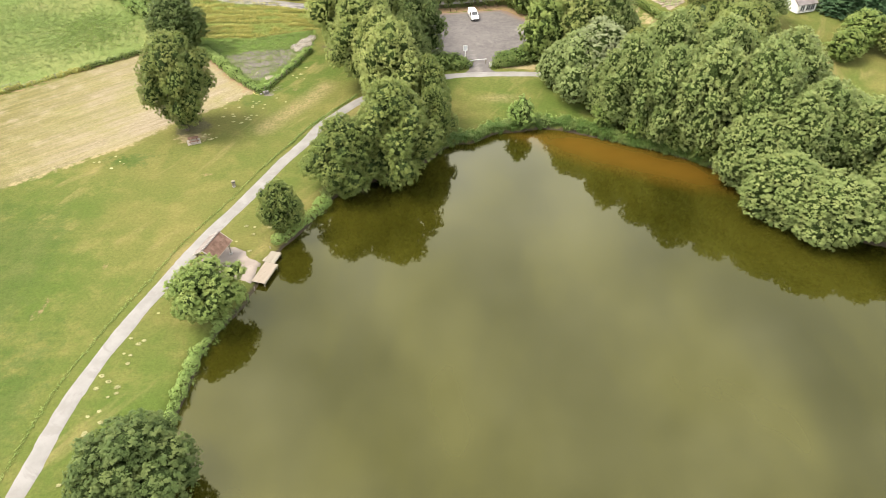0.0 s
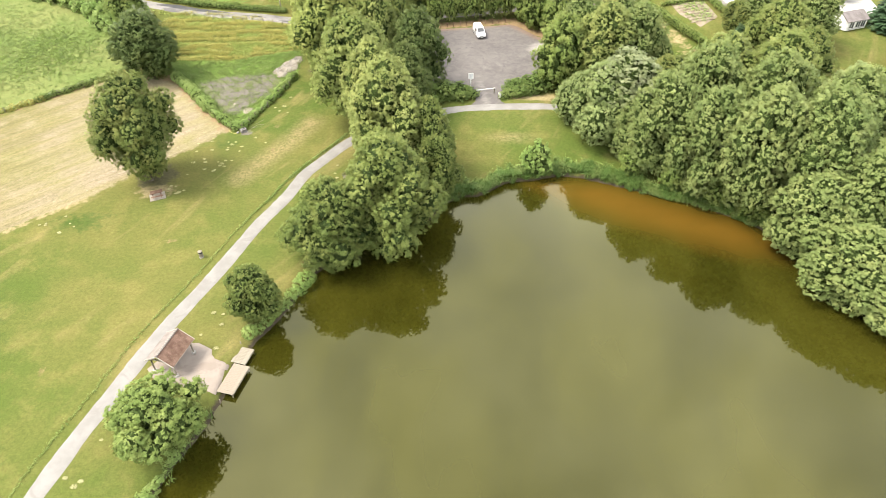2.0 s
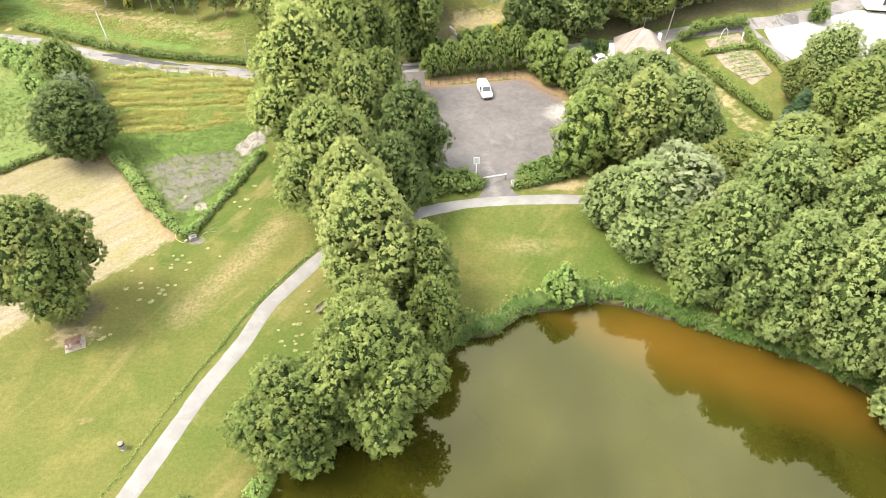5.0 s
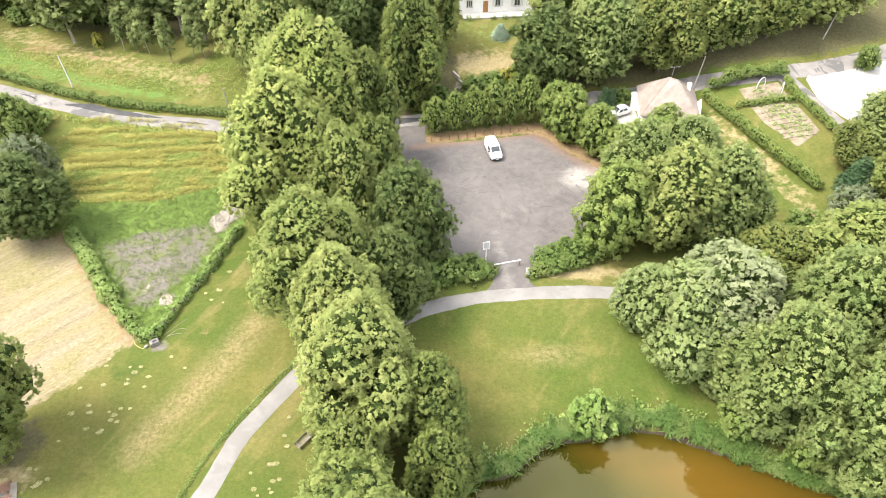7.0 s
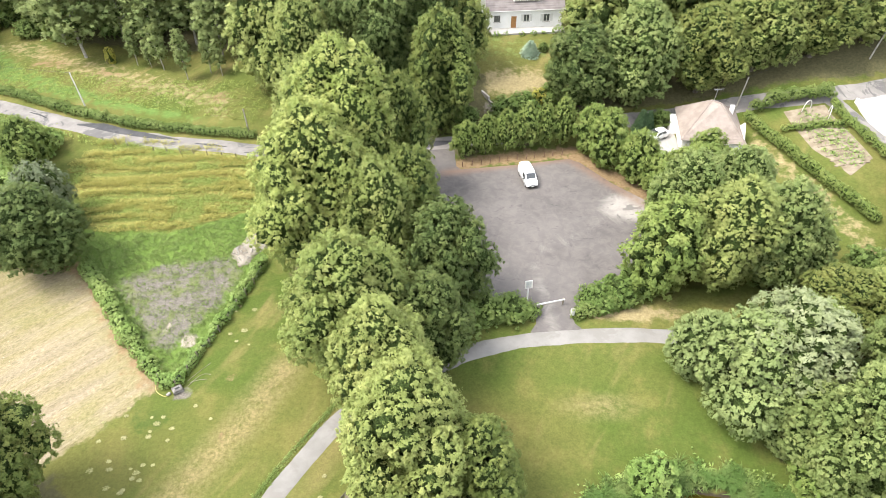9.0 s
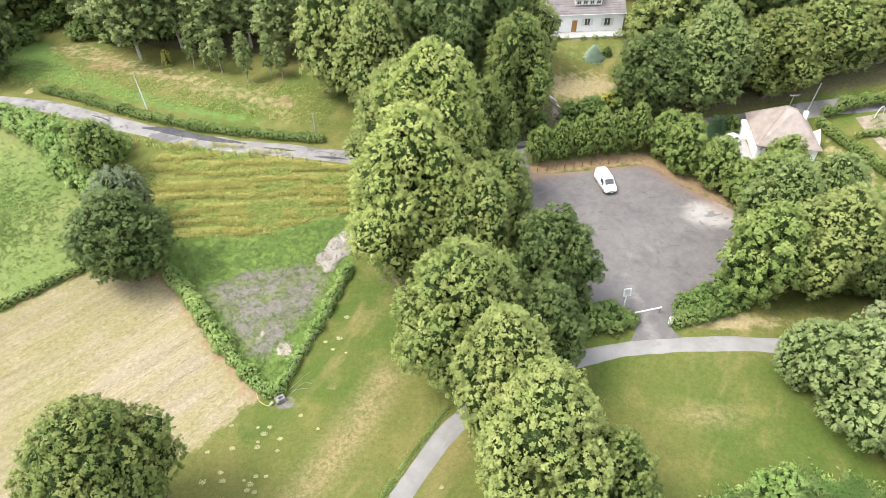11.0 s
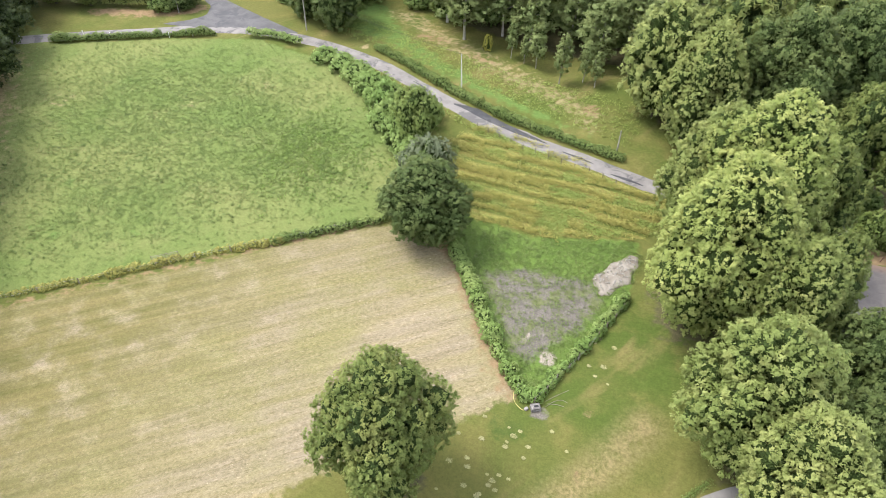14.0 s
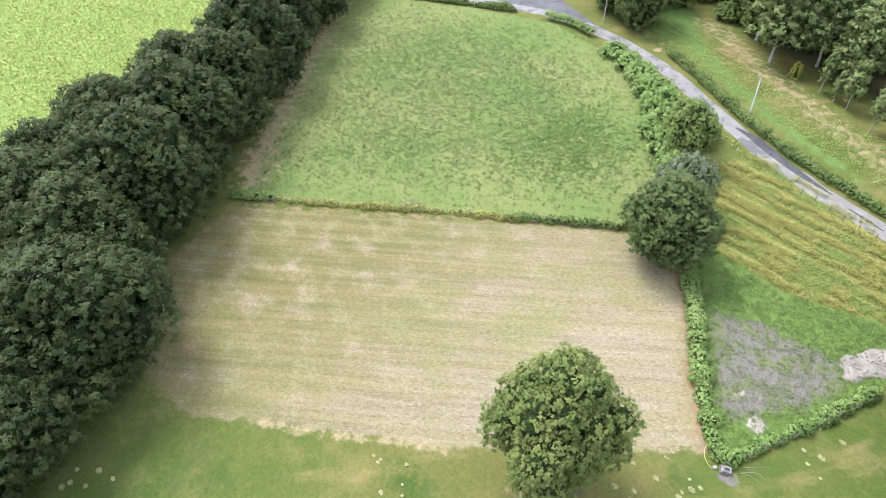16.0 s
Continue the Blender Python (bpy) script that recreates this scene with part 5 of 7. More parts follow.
hedge("hedge", [(-50.8, 134.6), (-46, 128.8), (-41.3, 122.8), (-37.5, 118.6), (-35.2, 116.6)], 1.7, 1.1, BRAMBLE, "bright-green bramble hedge beside the hay field", seed=2, wild=0.25)
hedge("hedge", [(-34.3, 117.0), (-32.2, 123.4), (-30.2, 129.8), (-28.6, 135.4)], 1.3, 0.8, BRAMBLE, "weedy green hedge grown through a post fence", seed=3, wild=0.25)
hedge("hedge", [(-85.3, 178.6), (-78.3, 176.0), (-70, 172.0), (-63.3, 169.3), (-56, 166.8), (-49.3, 165.2), (-42, 163.9), (-35.5, 163.4)], 1.7, 1.15, HEDGE, "low clipped hedge along the lane", seed=4)
hedge("hedge", [(-100.6, 100.4), (-92, 108.0), (-80, 119.6), (-72, 126.6)], 0.8, 0.6, DRY_BLADES, "strip of long dry grass along a field fence", "grass", seed=5, wild=0.3)
hedge("hedge", [(-73, 126.2), (-68, 130.6), (-61.8, 136.2)], 1.0, 0.9, HEDGE, "low green hedge between hay field and meadow", seed=6)
hedge("hedge", [(-101, 99.5), (-97.5, 103.2)], 1.4, 1.0, BRAMBLE, "bramble clump at the end of a field fence", seed=16)
hedge("hedge", [(-142.5, 170.6), (-137, 173.4), (-132, 176.6), (-128.4, 180.0)], 3.0, 2.6, OAK, "thick dark hedge above a road bank", seed=18, wild=0.2)
hedge("hedge", [(-0.6, 124.2), (2.4, 125.0), (5.0, 125.3)], 2.6, 1.7, HEDGE, "rounded shrub hedge beside a path entrance", seed=7)
hedge("hedge", [(10.6, 125.4), (14.2, 126.6), (17.6, 128.2)], 2.8, 1.7, HEDGE, "rounded shrub hedge beside a path entrance", seed=8)
hedge("hedge", [(42.2, 163.6), (44.2, 156.5), (46.6, 147.5), (50.0, 138.6)], 1.2, 1.7, HORNBEAM, "long clipped hedge between two gardens", seed=9, wild=0.05)
hedge("hedge", [(46.2, 159.4), (50, 158.8), (53.6, 158.0)], 1.0, 1.0, HORNBEAM, "clipped hedge across a kitchen garden", seed=10, wild=0.05)
hedge("hedge", [(54.4, 163.0), (54.9, 157), (56.2, 149.6)], 1.3, 1.2, HORNBEAM, "clipped yellow-green hedge beside a drive", seed=11, wild=0.05)
hedge("hedge", [(43.6, 165.0), (49, 165.4), (54.0, 164.2)], 2.0, 2.0, HEDGE, "loose garden hedge along the lane", seed=12, wild=0.25)
hedge("hedge", [(-109, 172.2), (-104.5, 173.5), (-99.5, 173.2)], 1.4, 1.4, BRAMBLE, "low bushy hedge at the lane's bend", seed=13)
hedge("hedge", [(-141, 154.6), (-133, 159.4), (-126.5, 163.4), (-120.5, 167.0), (-116, 169.6)], 1.3, 1.0, HEDGE, "low uneven hedge beside the lane", seed=14, wild=0.3)
hedge("hedge", [(-29.0, 40.5), (-29.0, 46), (-28.7, 50.5), (-27.9, 54), (-26.8, 57)], 1.1, 0.9, BRAMBLE, "leafy bank growth at the water's edge", "shrub", seed=15, wild=0.35, sink=0.5)
hedge("hedge", [(-22.9, 71.4), (-21.4, 73.8), (-19.4, 77.6), (-17.6, 81.6)], 1.5, 1.4, BRAMBLE, "leafy bank growth at the water's edge", "shrub", seed=17, wild=0.35, sink=0.5)


# ---- low growth ----
def scatter(polygon, count, rng):
    p = np.array(polygon, float)
    x, y = rng.uniform(p[:, 0].min(), p[:, 0].max(), count * 3), rng.uniform(p[:, 1].min(), p[:, 1].max(), count * 3)
    ok = inside_distance(x, y, polygon) > 0.4
    return x[ok][:count], y[ok][:count]


def tussocks(name, xy, spread, tall, per, size, material, label, category, rng, upright=0.4):
    """Many small leafy clumps on the ground, one object."""
    x, y = xy
    n = len(x)
    s = rng.uniform(0.5, 1.4, n)[:, None]
    out = rng.normal(0, 1, (n, per, 2))
    px = np.repeat(x, per) + (out[:, :, 0] * spread * s).ravel()
    py = np.repeat(y, per) + (out[:, :, 1] * spread * s).ravel()
    pz = height(px, py) + 0.06 + (rng.uniform(0.1, 1, (n, per)) * tall * s).ravel()
    P = np.column_stack([px, py, pz])
    N = np.column_stack([rng.normal(0, 0.6, len(px)), rng.normal(0, 0.6, len(px)), np.full(len(px), 1.0 - upright)])
    face = np.column_stack([0.45 * out.reshape(-1, 2), np.ones(len(P))])
    ob = new(name, leaves_mesh(name, (leaf_points(P, N, size, rng, 0.5), np.repeat(rng.uniform(0, 1, n), per), np.repeat(face, 3, 0)), material))
    return tagged(ob, label, category, kind="stuff")


def blades(name, xy, tall, per, lean, wide, material, label, category, rng):
    """Clumps of long arching blades, one object."""
    x, y = xy
    V = []
    for cx, cy in zip(x, y):
        z = max(ground_z(cx, cy), WATER_Z - 0.1)
        t = tall * rng.uniform(0.7, 1.3)
        a = rng.uniform(0, 6.28, per)
        out = np.column_stack([np.cos(a), np.sin(a), np.zeros(per)])
        side = np.column_stack([-np.sin(a), np.cos(a), np.zeros(per)]) * wide
        base = np.column_stack([cx + rng.normal(0, 0.18, per), cy + rng.normal(0, 0.18, per), np.full(per, z - 0.05)])
        k = (lean * rng.uniform(0.5, 1.2, per))[:, None]
        mid = base + out * k * 0.45 * t + np.array([0, 0, 0.8 * t])
        tip = base + out * k * 1.1 * t + np.array([0, 0, 0.75 * t])
        V.append(np.stack([base - side, base + side, mid + side, mid - side, mid - side, mid + side, tip + side * 0.2, tip - side * 0.2], 1).reshape(-1, 3))
    return tagged(new(name, mesh_from(name, np.vstack(V), np.arange(8 * per * len(x)).reshape(-1, 4), material)), label, category, kind="stuff")


rng = np.random.default_rng(77)
bank = curve_points([(0.5, 98.6), (2.5, 100.0), (5.3, 100.4), (7.6, 102.3), (9.5, 103.8), (13.2, 104.2), (17.6, 105.5), (20.7, 105.2), (24, 103.8), (31, 100.3), (37.6, 97.2), (43, 93.8), (46.8, 90.2), (48.3, 85.8), (50.2, 80.8), (54, 76.4), (60, 73.4)], 0.28)
bank = np.vstack([bank + rng.normal(0, 0.35, bank.shape), bank[::2] + rng.normal(0, 0.7, bank[::2].shape) + 0.5, bank[::2] + rng.normal(0, 0.2, bank[::2].shape) - np.array([0.0, 0.35])])
blades("reeds", (bank[:, 0], bank[:, 1]), 1.0, 22, 0.8, 0.045, BLADES, "long-bladed green reeds and sedge along the bank", "reeds", rng)
north_bank = curve_points([(-17.8, 82.6), (-14.8, 86.0), (-8.6, 90.2), (-2.4, 94.6), (0.2, 98.4)], 0.35)
blades("reeds", (north_bank[:, 0] + rng.normal(0, 0.4, len(north_bank)), north_bank[:, 1] + rng.normal(0, 0.3, len(north_bank))), 0.8, 16, 0.8, 0.045, BLADES, "green sedge under the trees at the water's edge", "reeds", rng)
west_bank = curve_points([(-28.9, 41), (-28.4, 50.3), (-26.4, 57.2), (-25.0, 60.5)], 0.8)
blades("bank_sedge", (west_bank[:, 0] + rng.normal(0, 0.3, len(west_bank)), west_bank[:, 1]), 0.7, 14, 0.8, 0.04, BLADES, "green sedge tufts along the water's edge", "sedge", rng)
tussocks("bank_herbs", (bank[::2, 0] + 0.2, bank[::2, 1] + 0.9), 0.35, 0.45, 14, 0.26, BRAMBLE, "leafy green herbs on the pond bank", "herbs", rng)
ditch = curve_points([(-44.2, 20), (-42.9, 35), (-42.5, 44.6), (-40.7, 54), (-38.5, 62), (-35.7, 72), (-32.3, 80.5), (-28.7, 91), (-25.6, 98), (-23.6, 103.2), (-20.5, 108.6), (-18.2, 111.9), (-16.2, 114.8)], 0.12)
ditch = np.vstack([ditch, ditch[-230:] + 0.15, ditch[-170:] - 0.15, ditch[-120:] + (0.3, -0.2)])
tussocks("verge_grass", (ditch[:, 0] + rng.normal(0, 0.09, len(ditch)), ditch[:, 1] + rng.normal(0, 0.09, len(ditch))), 0.10, 0.12, 5, 0.11, HEDGE, "uncut green grass along the footpath's drain", "grass", rng)


def meadow_spots(count):
    """Clumps crowd the middle of the meadow and thin out along its rim."""
    x, y = scatter(UPPER_MEADOW, count, rng)
    keep = rng.uniform(0, 1, len(x)) < np.clip(inside_distance(x, y, UPPER_MEADOW) / 16 + 0.05, 0, 1)
    return x[keep], y[keep]


tussocks("meadow_herbs", meadow_spots(19000), 0.14, 0.22, 8, 0.13, TUFTS, "scattered leafy clumps in a green meadow", "herbs", rng, 0.1)
tussocks("meadow_thistles", scatter([(-104, 104), (-66, 139), (-72, 154), (-100, 160), (-128, 148), (-120, 124)], 700, rng), 0.16, 0.25, 9, 0.17, DEEP, "dark thistle clumps in a green meadow", "herbs", rng)
tussocks("meadow_docks", (rng.normal(-79.5, 4.4, 620), rng.normal(145, 5.0, 620)), 0.25, 0.10, 10, 0.24, DOCK, "bright leafy dock clumps in a green meadow", "herbs", rng, 0.0)
gx, gy = scatter(ROUGH_STRIP, 7400, rng)
row = np.round((gy - 0.05 * gx) / 1.9)
drift = np.array([1.6 * noise.noise((a * 0.07, b * 0.9, 0)) + 0.6 * noise.noise((a * 0.4, b * 3.1, 7)) for a, b in zip(gx, row)])
thick = np.array([noise.noise((a * 0.16, b * 5.3, 3)) for a, b in zip(gx, row)])
tall_row = (rng.uniform(0, 1, len(gx)) < 0.85) & (thick > -0.22)
gy = np.where(tall_row, row * 1.9 + 0.05 * gx + drift + rng.normal(0, 0.30, len(gx)), gy)
tussocks("rough_grass", (gx[tall_row], gy[tall_row]), 0.20, 0.62, 8, 0.15, DRY_BLADES, "long tawny grass gone to seed", "grass", rng, 0.35)
tussocks("rough_herbs", (gx[~tall_row], gy[~tall_row]), 0.25, 0.30, 8, 0.15, MEADOW_BLADES, "green herbs among tawny grass", "herbs", rng, 0.35)
HEAP = [(-33.2, 136.9), (-33.0, 138.2), (-32.1, 139.3), (-31.7, 141.0), (-30.6, 142.2), (-29.8, 143.7), (-28.6, 143.9), (-28.2, 142.0), (-28.7, 140.4), (-28.5, 138.6), (-29.8, 137.2), (-30.4, 135.4), (-31.6, 134.7), (-32.2, 135.9)]
wx, wy = scatter(WEED_PLOT, 3600, rng)
ok = (inside_distance(wx, wy, HEAP) < -0.3) & ((inside_distance(wx, wy, GREY_GRAVEL) < 0.5) | (rng.uniform(0, 1, len(wx)) < 0.4))
tussocks("plot_weeds", (wx[ok], wy[ok]), 0.22, 0.2, 9, 0.13, TUFTS, "bright green weeds in a gravelled plot", "weeds", rng)
tussocks("lane_bank_grass", scatter([(-100, 181), (-84, 179.5), (-62, 173), (-35, 166), (-33, 178), (-60, 182), (-84, 188), (-98, 192)], 2200, rng), 0.3, 0.25, 7, 0.15, MEADOW_BLADES, "long grass on the bank above the lane", "grass", rng, 0.4)
tussocks("lane_verge", scatter([(-88, 172.8), (-70, 166.2), (-52, 160.4), (-34, 157.8), (-34, 155.5), (-54, 158.5), (-76, 167)], 700, rng), 0.3, 0.4, 7, 0.24, MEADOW_BLADES, "leafy green growth on the lane's verge", "grass", rng)
tussocks("garden_crops", scatter([(48, 163), (53.4, 163), (54.4, 150), (50.6, 147.8), (48.6, 154)], 130, rng), 0.25, 0.35, 8, 0.24, BRAMBLE, "rows of vegetables in dug soil", "vegetables", rng)
xs, ys = [], []
for k in range(150):
    # maize rows run along the hedgerow
    u = np.arange(0, 125, 0.85)
    bx, by = -99 - 0.53 * k, 62 + 0.53 * k * 0.98
    xs.append(bx - 0.62 * u + rng.normal(0, 0.15, len(u))), ys.append(by - 0.53 * k * 0.98 * 2 + 0.74 * u + rng.normal(0, 0.15, len(u)))
xs, ys = np.concatenate(xs), np.concatenate(ys)
ok = (inside_distance(xs, ys, [(-92, 66), (-104, 80), (-122, 100), (-152, 134), (-168, 165), (-215, 195), (-230, 100), (-150, 50)]) > 1.5)
tussocks("maize", (xs[ok], ys[ok]), 0.25, 1.2, 9, 0.34, CORN, "bright green maize standing in a field", "maize", rng, 0.5)
spots = []
for cx, cy, sx, sy, n in ((-38.0, 109.0, 3.2, 3.0, 11), (-29.5, 124.0, 1.2, 2.6, 9), (-33, 110.5, 3.0, 2.0, 8), (-26.3, 73.0, 1.4, 1.4, 8), (-17.5, 100.5, 1.2, 3.0, 14), (-39.6, 99.8, 1.4, 0.7, 8), (-35.6, 106.4, 1.5, 1.3, 9), (-55, 90.5, 4, 1.2, 8), (-37.2, 43.0, 0.7, 4.0, 14), (-35.8, 52.0, 0.8, 4, 7), (-74, 70, 2, 3, 9)):
    for _ in range(n):
        spots.append((cx + rng.normal(0, sx), cy + rng.normal(0, sy), rng.uniform(0.14, 0.40)))
sx, sy, sr = np.array(spots).T
turn, reach = rng.uniform(0, 6.28, (len(sx), 110)), np.sqrt(rng.uniform(0, 1, (len(sx), 110))) * rng.uniform(0.7, 1.1, (len(sx), 110))
fx = np.repeat(sx, 110) + (np.cos(turn) * reach * sr[:, None]).ravel()
fy = np.repeat(sy, 110) + (np.sin(turn) * reach * sr[:, None] * 0.75).ravel()
P = np.column_stack([fx, fy, height(fx, fy) + rng.uniform(0.02, 0.07, len(fx))])
tagged(new("clover_patches", leaves_mesh("clover_patches", leaf_points(P, np.tile((0.0, 0, 1.5), (len(P), 1)), 0.085, rng, 0.2), PALE)), "small pale clover patches in the lawn", "clover", kind="stuff")


def rubble_heap():
    """A low spread heap of pale rubble, with loose lumps on it."""
    me = draped_area("rubble_heap", HEAP, 0.12, plain("pale_rubble", (0.175, 0.152, 0.122), (0.315, 0.288, 0.248), 0.7, 0.95, 0.1, 0, 0.8, 7), 0.3)
    for v in me.vertices:
        d = float(inside_distance(np.array([v.co.x]), np.array([v.co.y]), HEAP)[0])
        v.co.z += min(0.25, max(0.0, d) * 0.25) * (0.7 + 0.6 * noise.noise(v.co * 0.9)) + (0.09 * noise.noise(v.co * 2.6) if d > 0.1 else 0)
    heap = tagged(new("rubble", me), "low spread heap of pale rubble among weeds", "rubble heap")
    lump = bmesh.new()
    bmesh.ops.create_icosphere(lump, subdivisions=1, radius=0.13)
    for v in lump.verts:
        v.co *= 1 + 0.5 * noise.noise(v.co * 9)
    shape = bpy.data.meshes.new("stone")
    lump.to_mesh(shape)
    lump.free()
    shape.materials.append(CONCRETE)
    dice = random.Random(8)
    for x, y in zip(*scatter(HEAP, 120, np.random.default_rng(3))):
        stone = new("stone", shape)
        stone.parent = heap
        stone.matrix_world = pose(x, y, ground_z(x, y) + 0.3, dice.uniform(0, 90), 0, dice.uniform(0, 360)) @ Matrix.Scale(dice.uniform(0.35, 1.1), 4)


rubble_heap()
rim = np.random.default_rng(12)
edge_line = curve_points(HEAP + HEAP[:1], 0.12)
tussocks("rubble_weeds", (edge_line[:, 0] + rim.normal(0, 0.22, len(edge_line)), edge_line[:, 1] + rim.normal(0, 0.22, len(edge_line))), 0.15, 0.3, 7, 0.13, TUFTS, "green weeds round a rubble heap", "weeds", rim)


# ---- pavilion and decks by the pond ----
def pavilion():
    top = thing("pavilion", pose(-30.55, 67.15, ground_z(-30.5, 67.2) + 0.1, 0, 0, -15.7), "open timber shelter with a brown tiled gable roof on the pad", "shelter")
    for x in (-1.35, 1.35):
        for y in (-1.7, 1.7):
            post = part("post", rod(bmesh.new(), (x, y, 0.1), (x, y, 2.2), 0.09, 0.09, 8), WEATHERED, top)
            part("foot", rod(bmesh.new(), (x, y, 0.0), (x, y, 0.24), 0.27, 0.24, 14), CONCRETE, post, "round concrete foot")
            part("brace", rod(bmesh.new(), (x, y, 1.5), (x, y * 0.66, 2.12), 0.05, 0.05, 6), WEATHERED, post)
    for x in (-1.35, 1.35):
        part("eaves_beam", boxed(x, 0, 2.2, 0.14, 4.0, 0.16, bevel=0.01), WEATHERED, top)
    for y in (-1.75, 1.75):
        part("tie_beam", boxed(0, y, 2.22, 2.9, 0.12, 0.16, bevel=0.01), WEATHERED, top)
        part("king_post", boxed(0, y, 2.75, 0.12, 0.12, 0.95), WEATHERED, top)
    # The left slope's paler tile paints how light falls on it.
    for side, mat, label in ((-1, PALE_TILE, "tiles painted pale as the lit slope"), (1, ROOF_TILE, "brown lichen-spotted tiles")):
        # overlapping courses of tiles, each a little proud of the one below
        bm = bmesh.new()
        rng = random.Random(3 + side)
        rise = math.atan2(1.15, 1.7)
        for c in range(9):
            for k in range(17):
                d = 0.1 + c * 0.235
                x, z = side * d * math.cos(rise), 3.32 - d * math.sin(rise) + 0.015
                turn = Matrix.Rotation(side * (rise - 0.06) + rng.uniform(-0.03, 0.03), 4, "Y")
                box(bm, x, -2.0 + k * 0.25, z + rng.uniform(0, 0.012), 0.27, 0.235, 0.022, turn)
        part("roof_slope", bm, mat, top, label)
        deck = Matrix.Rotation(side * rise, 4, "Y")
        part("roof_boarding", boxed(side * 0.9, 0, 2.66, 2.1, 4.1, 0.035, deck), WEATHERED, top)
        for y in (-2.1, 2.1):
            part("verge_board", boxed(side * 0.9, y, 2.68, 2.15, 0.05, 0.14, deck), MORTAR, top, "pale mortared roof edge")
    ridge = rod(bmesh.new(), (0, -0.15, 0), (0, 0.15, 0), 0.13, 0.11, 8)
    first = part("ridge_tile", ridge, PALE_TILE, top)
    first.location = (0, -1.95, 3.36)
    for k in range(1, 14):
        tile = new("ridge_tile", first.data)
        tile.parent, tile.location = top, (0, -1.95 + 0.3 * k, 3.36)
    for k in range(13):
        part("ridge_joint", boxed(0, -1.8 + 0.3 * k, 3.40, 0.24, 0.09, 0.13, bevel=0.02), MORTAR, top)


pavilion()


def pond_deck(x, y, w, l, z, board, label, planks, frame_mat):
    top = thing("fishing_deck", pose(x, y, z, 0, 0, -14.5), label, "deck", "fishing decks on the pond")
    step = l / planks
    shape = boxed(0, 0, 0, w, step - 0.010, 0.045, bevel=0.006)
    me = bpy.data.meshes.new("plank")
    shape.to_mesh(me)
    shape.free()
    me.materials.append(board)
    rng = random.Random(planks)
    for k in range(planks):
        p = new("plank", me)
        p.parent, p.location = top, (rng.uniform(-0.015, 0.015), -l / 2 + step * (k + 0.5), rng.uniform(0, 0.008))
    for side in (-w / 2 + 0.1, 0, w / 2 - 0.1):
        part("joist", boxed(side, 0, -0.11, 0.09, l - 0.05, 0.16), frame_mat, top)
    for sx in (-1, 1):
        for sy in (-1, 1):
            part("pile", rod(bmesh.new(), (sx * (w / 2 - 0.12), sy * (l / 2 - 0.15), -1.9), (sx * (w / 2 - 0.12), sy * (l / 2 - 0.15), -0.03), 0.08, 0.08, 8), frame_mat, top)
    part("fascia", boxed(w / 2 + 0.02, 0, -0.10, 0.035, l, 0.18), frame_mat, top)
    return top


pond_deck(-23.6, 65.1, 1.9, 4.0, -0.30, PALE_WOOD, "pale boarded fishing deck over the water", 18, WEATHERED)
second = pond_deck(-23.4, 68.5, 1.75, 2.3, -0.45, WEATHERED, "grey weathered plank deck over the water", 11, WEATHERED)
part("mooring_post", rod(bmesh.new(), (-0.8, 1.3, -0.6), (-0.9, 1.45, 0.55), 0.07, 0.06, 8), WEATHERED, second)
for a, b in (((-24.5, 62.4), (-24.9, 62.9)),):
    stake = thing("mooring_stake", pose(a[0], a[1], -0.9), "short pale stake in the water beside the deck", "stake")
    part("stake", rod(bmesh.new(), (0, 0, -0.6), (0.05, 0, 0.55), 0.08, 0.07, 8), PALE_WOOD, stake)


# ---- vehicles ----
def loft(sections, sides=14):
    """A body from sections along its length: (y, half width below, half width above, bottom, shoulder, top)."""
    verts, faces = [], []
    for y, w, wt, zb, zs, zt in sections:
        half = [(w * 0.86, zb), (w, zb + 0.12), (w, zs), (w * 0.985, zs + 0.06), (wt, zt - 0.10), (wt * 0.88, zt - 0.02), (wt * 0.5, zt + 0.02)]
        ring = [(x, y, z) for x, z in half] + [(-x, y, z) for x, z in half[::-1]]
        verts += ring
    n = 14
    for i in range(len(sections) - 1):
        for k in range(n):
            faces.append((i * n + k, i * n + (k + 1) % n, (i + 1) * n + (k + 1) % n, (i + 1) * n + k))
    bm = bmesh.new()
    vs = [bm.verts.new(v) for v in verts]
    for f in faces:
        bm.faces.new([vs[i] for i in f])
    bm.faces.new(vs[:n])
    bm.faces.new(vs[-n:])
    return bm


def panel(points, thick):
    """A thin slab on four points, standing out along their normal."""
    p = [Vector(q) for q in points]
    n = (p[1] - p[0]).cross(p[2] - p[0]).normalized() * thick
    bm = bmesh.new()
    return solid(bm, [q + n for q in p] + [q - n for q in p], [(0, 1, 2, 3), (7, 6, 5, 4), (0, 4, 5, 1), (1, 5, 6, 2), (2, 6, 7, 3), (3, 7, 4, 0)])


def add_wheels(car, places, r, w):
    for x, y in places:
        wheel = part("wheel", rod(bmesh.new(), (x - w / 2, y, r), (x + w / 2, y, r), r * 0.62, r * 0.62, 16), GREY_METAL, car)
        bm = rod(bmesh.new(), (x - w / 2 + 0.01, y, r), (x + w / 2 - 0.01, y, r), r, r, 20)
        part("tyre", bm, RUBBER, wheel)
        s = 1 if x > 0 else -1
        part("rim", rod(bmesh.new(), (x + s * w * 0.42, y, r), (x + s * (w * 0.52), y, r), r * 0.6, r * 0.5, 14), GREY_METAL, wheel)


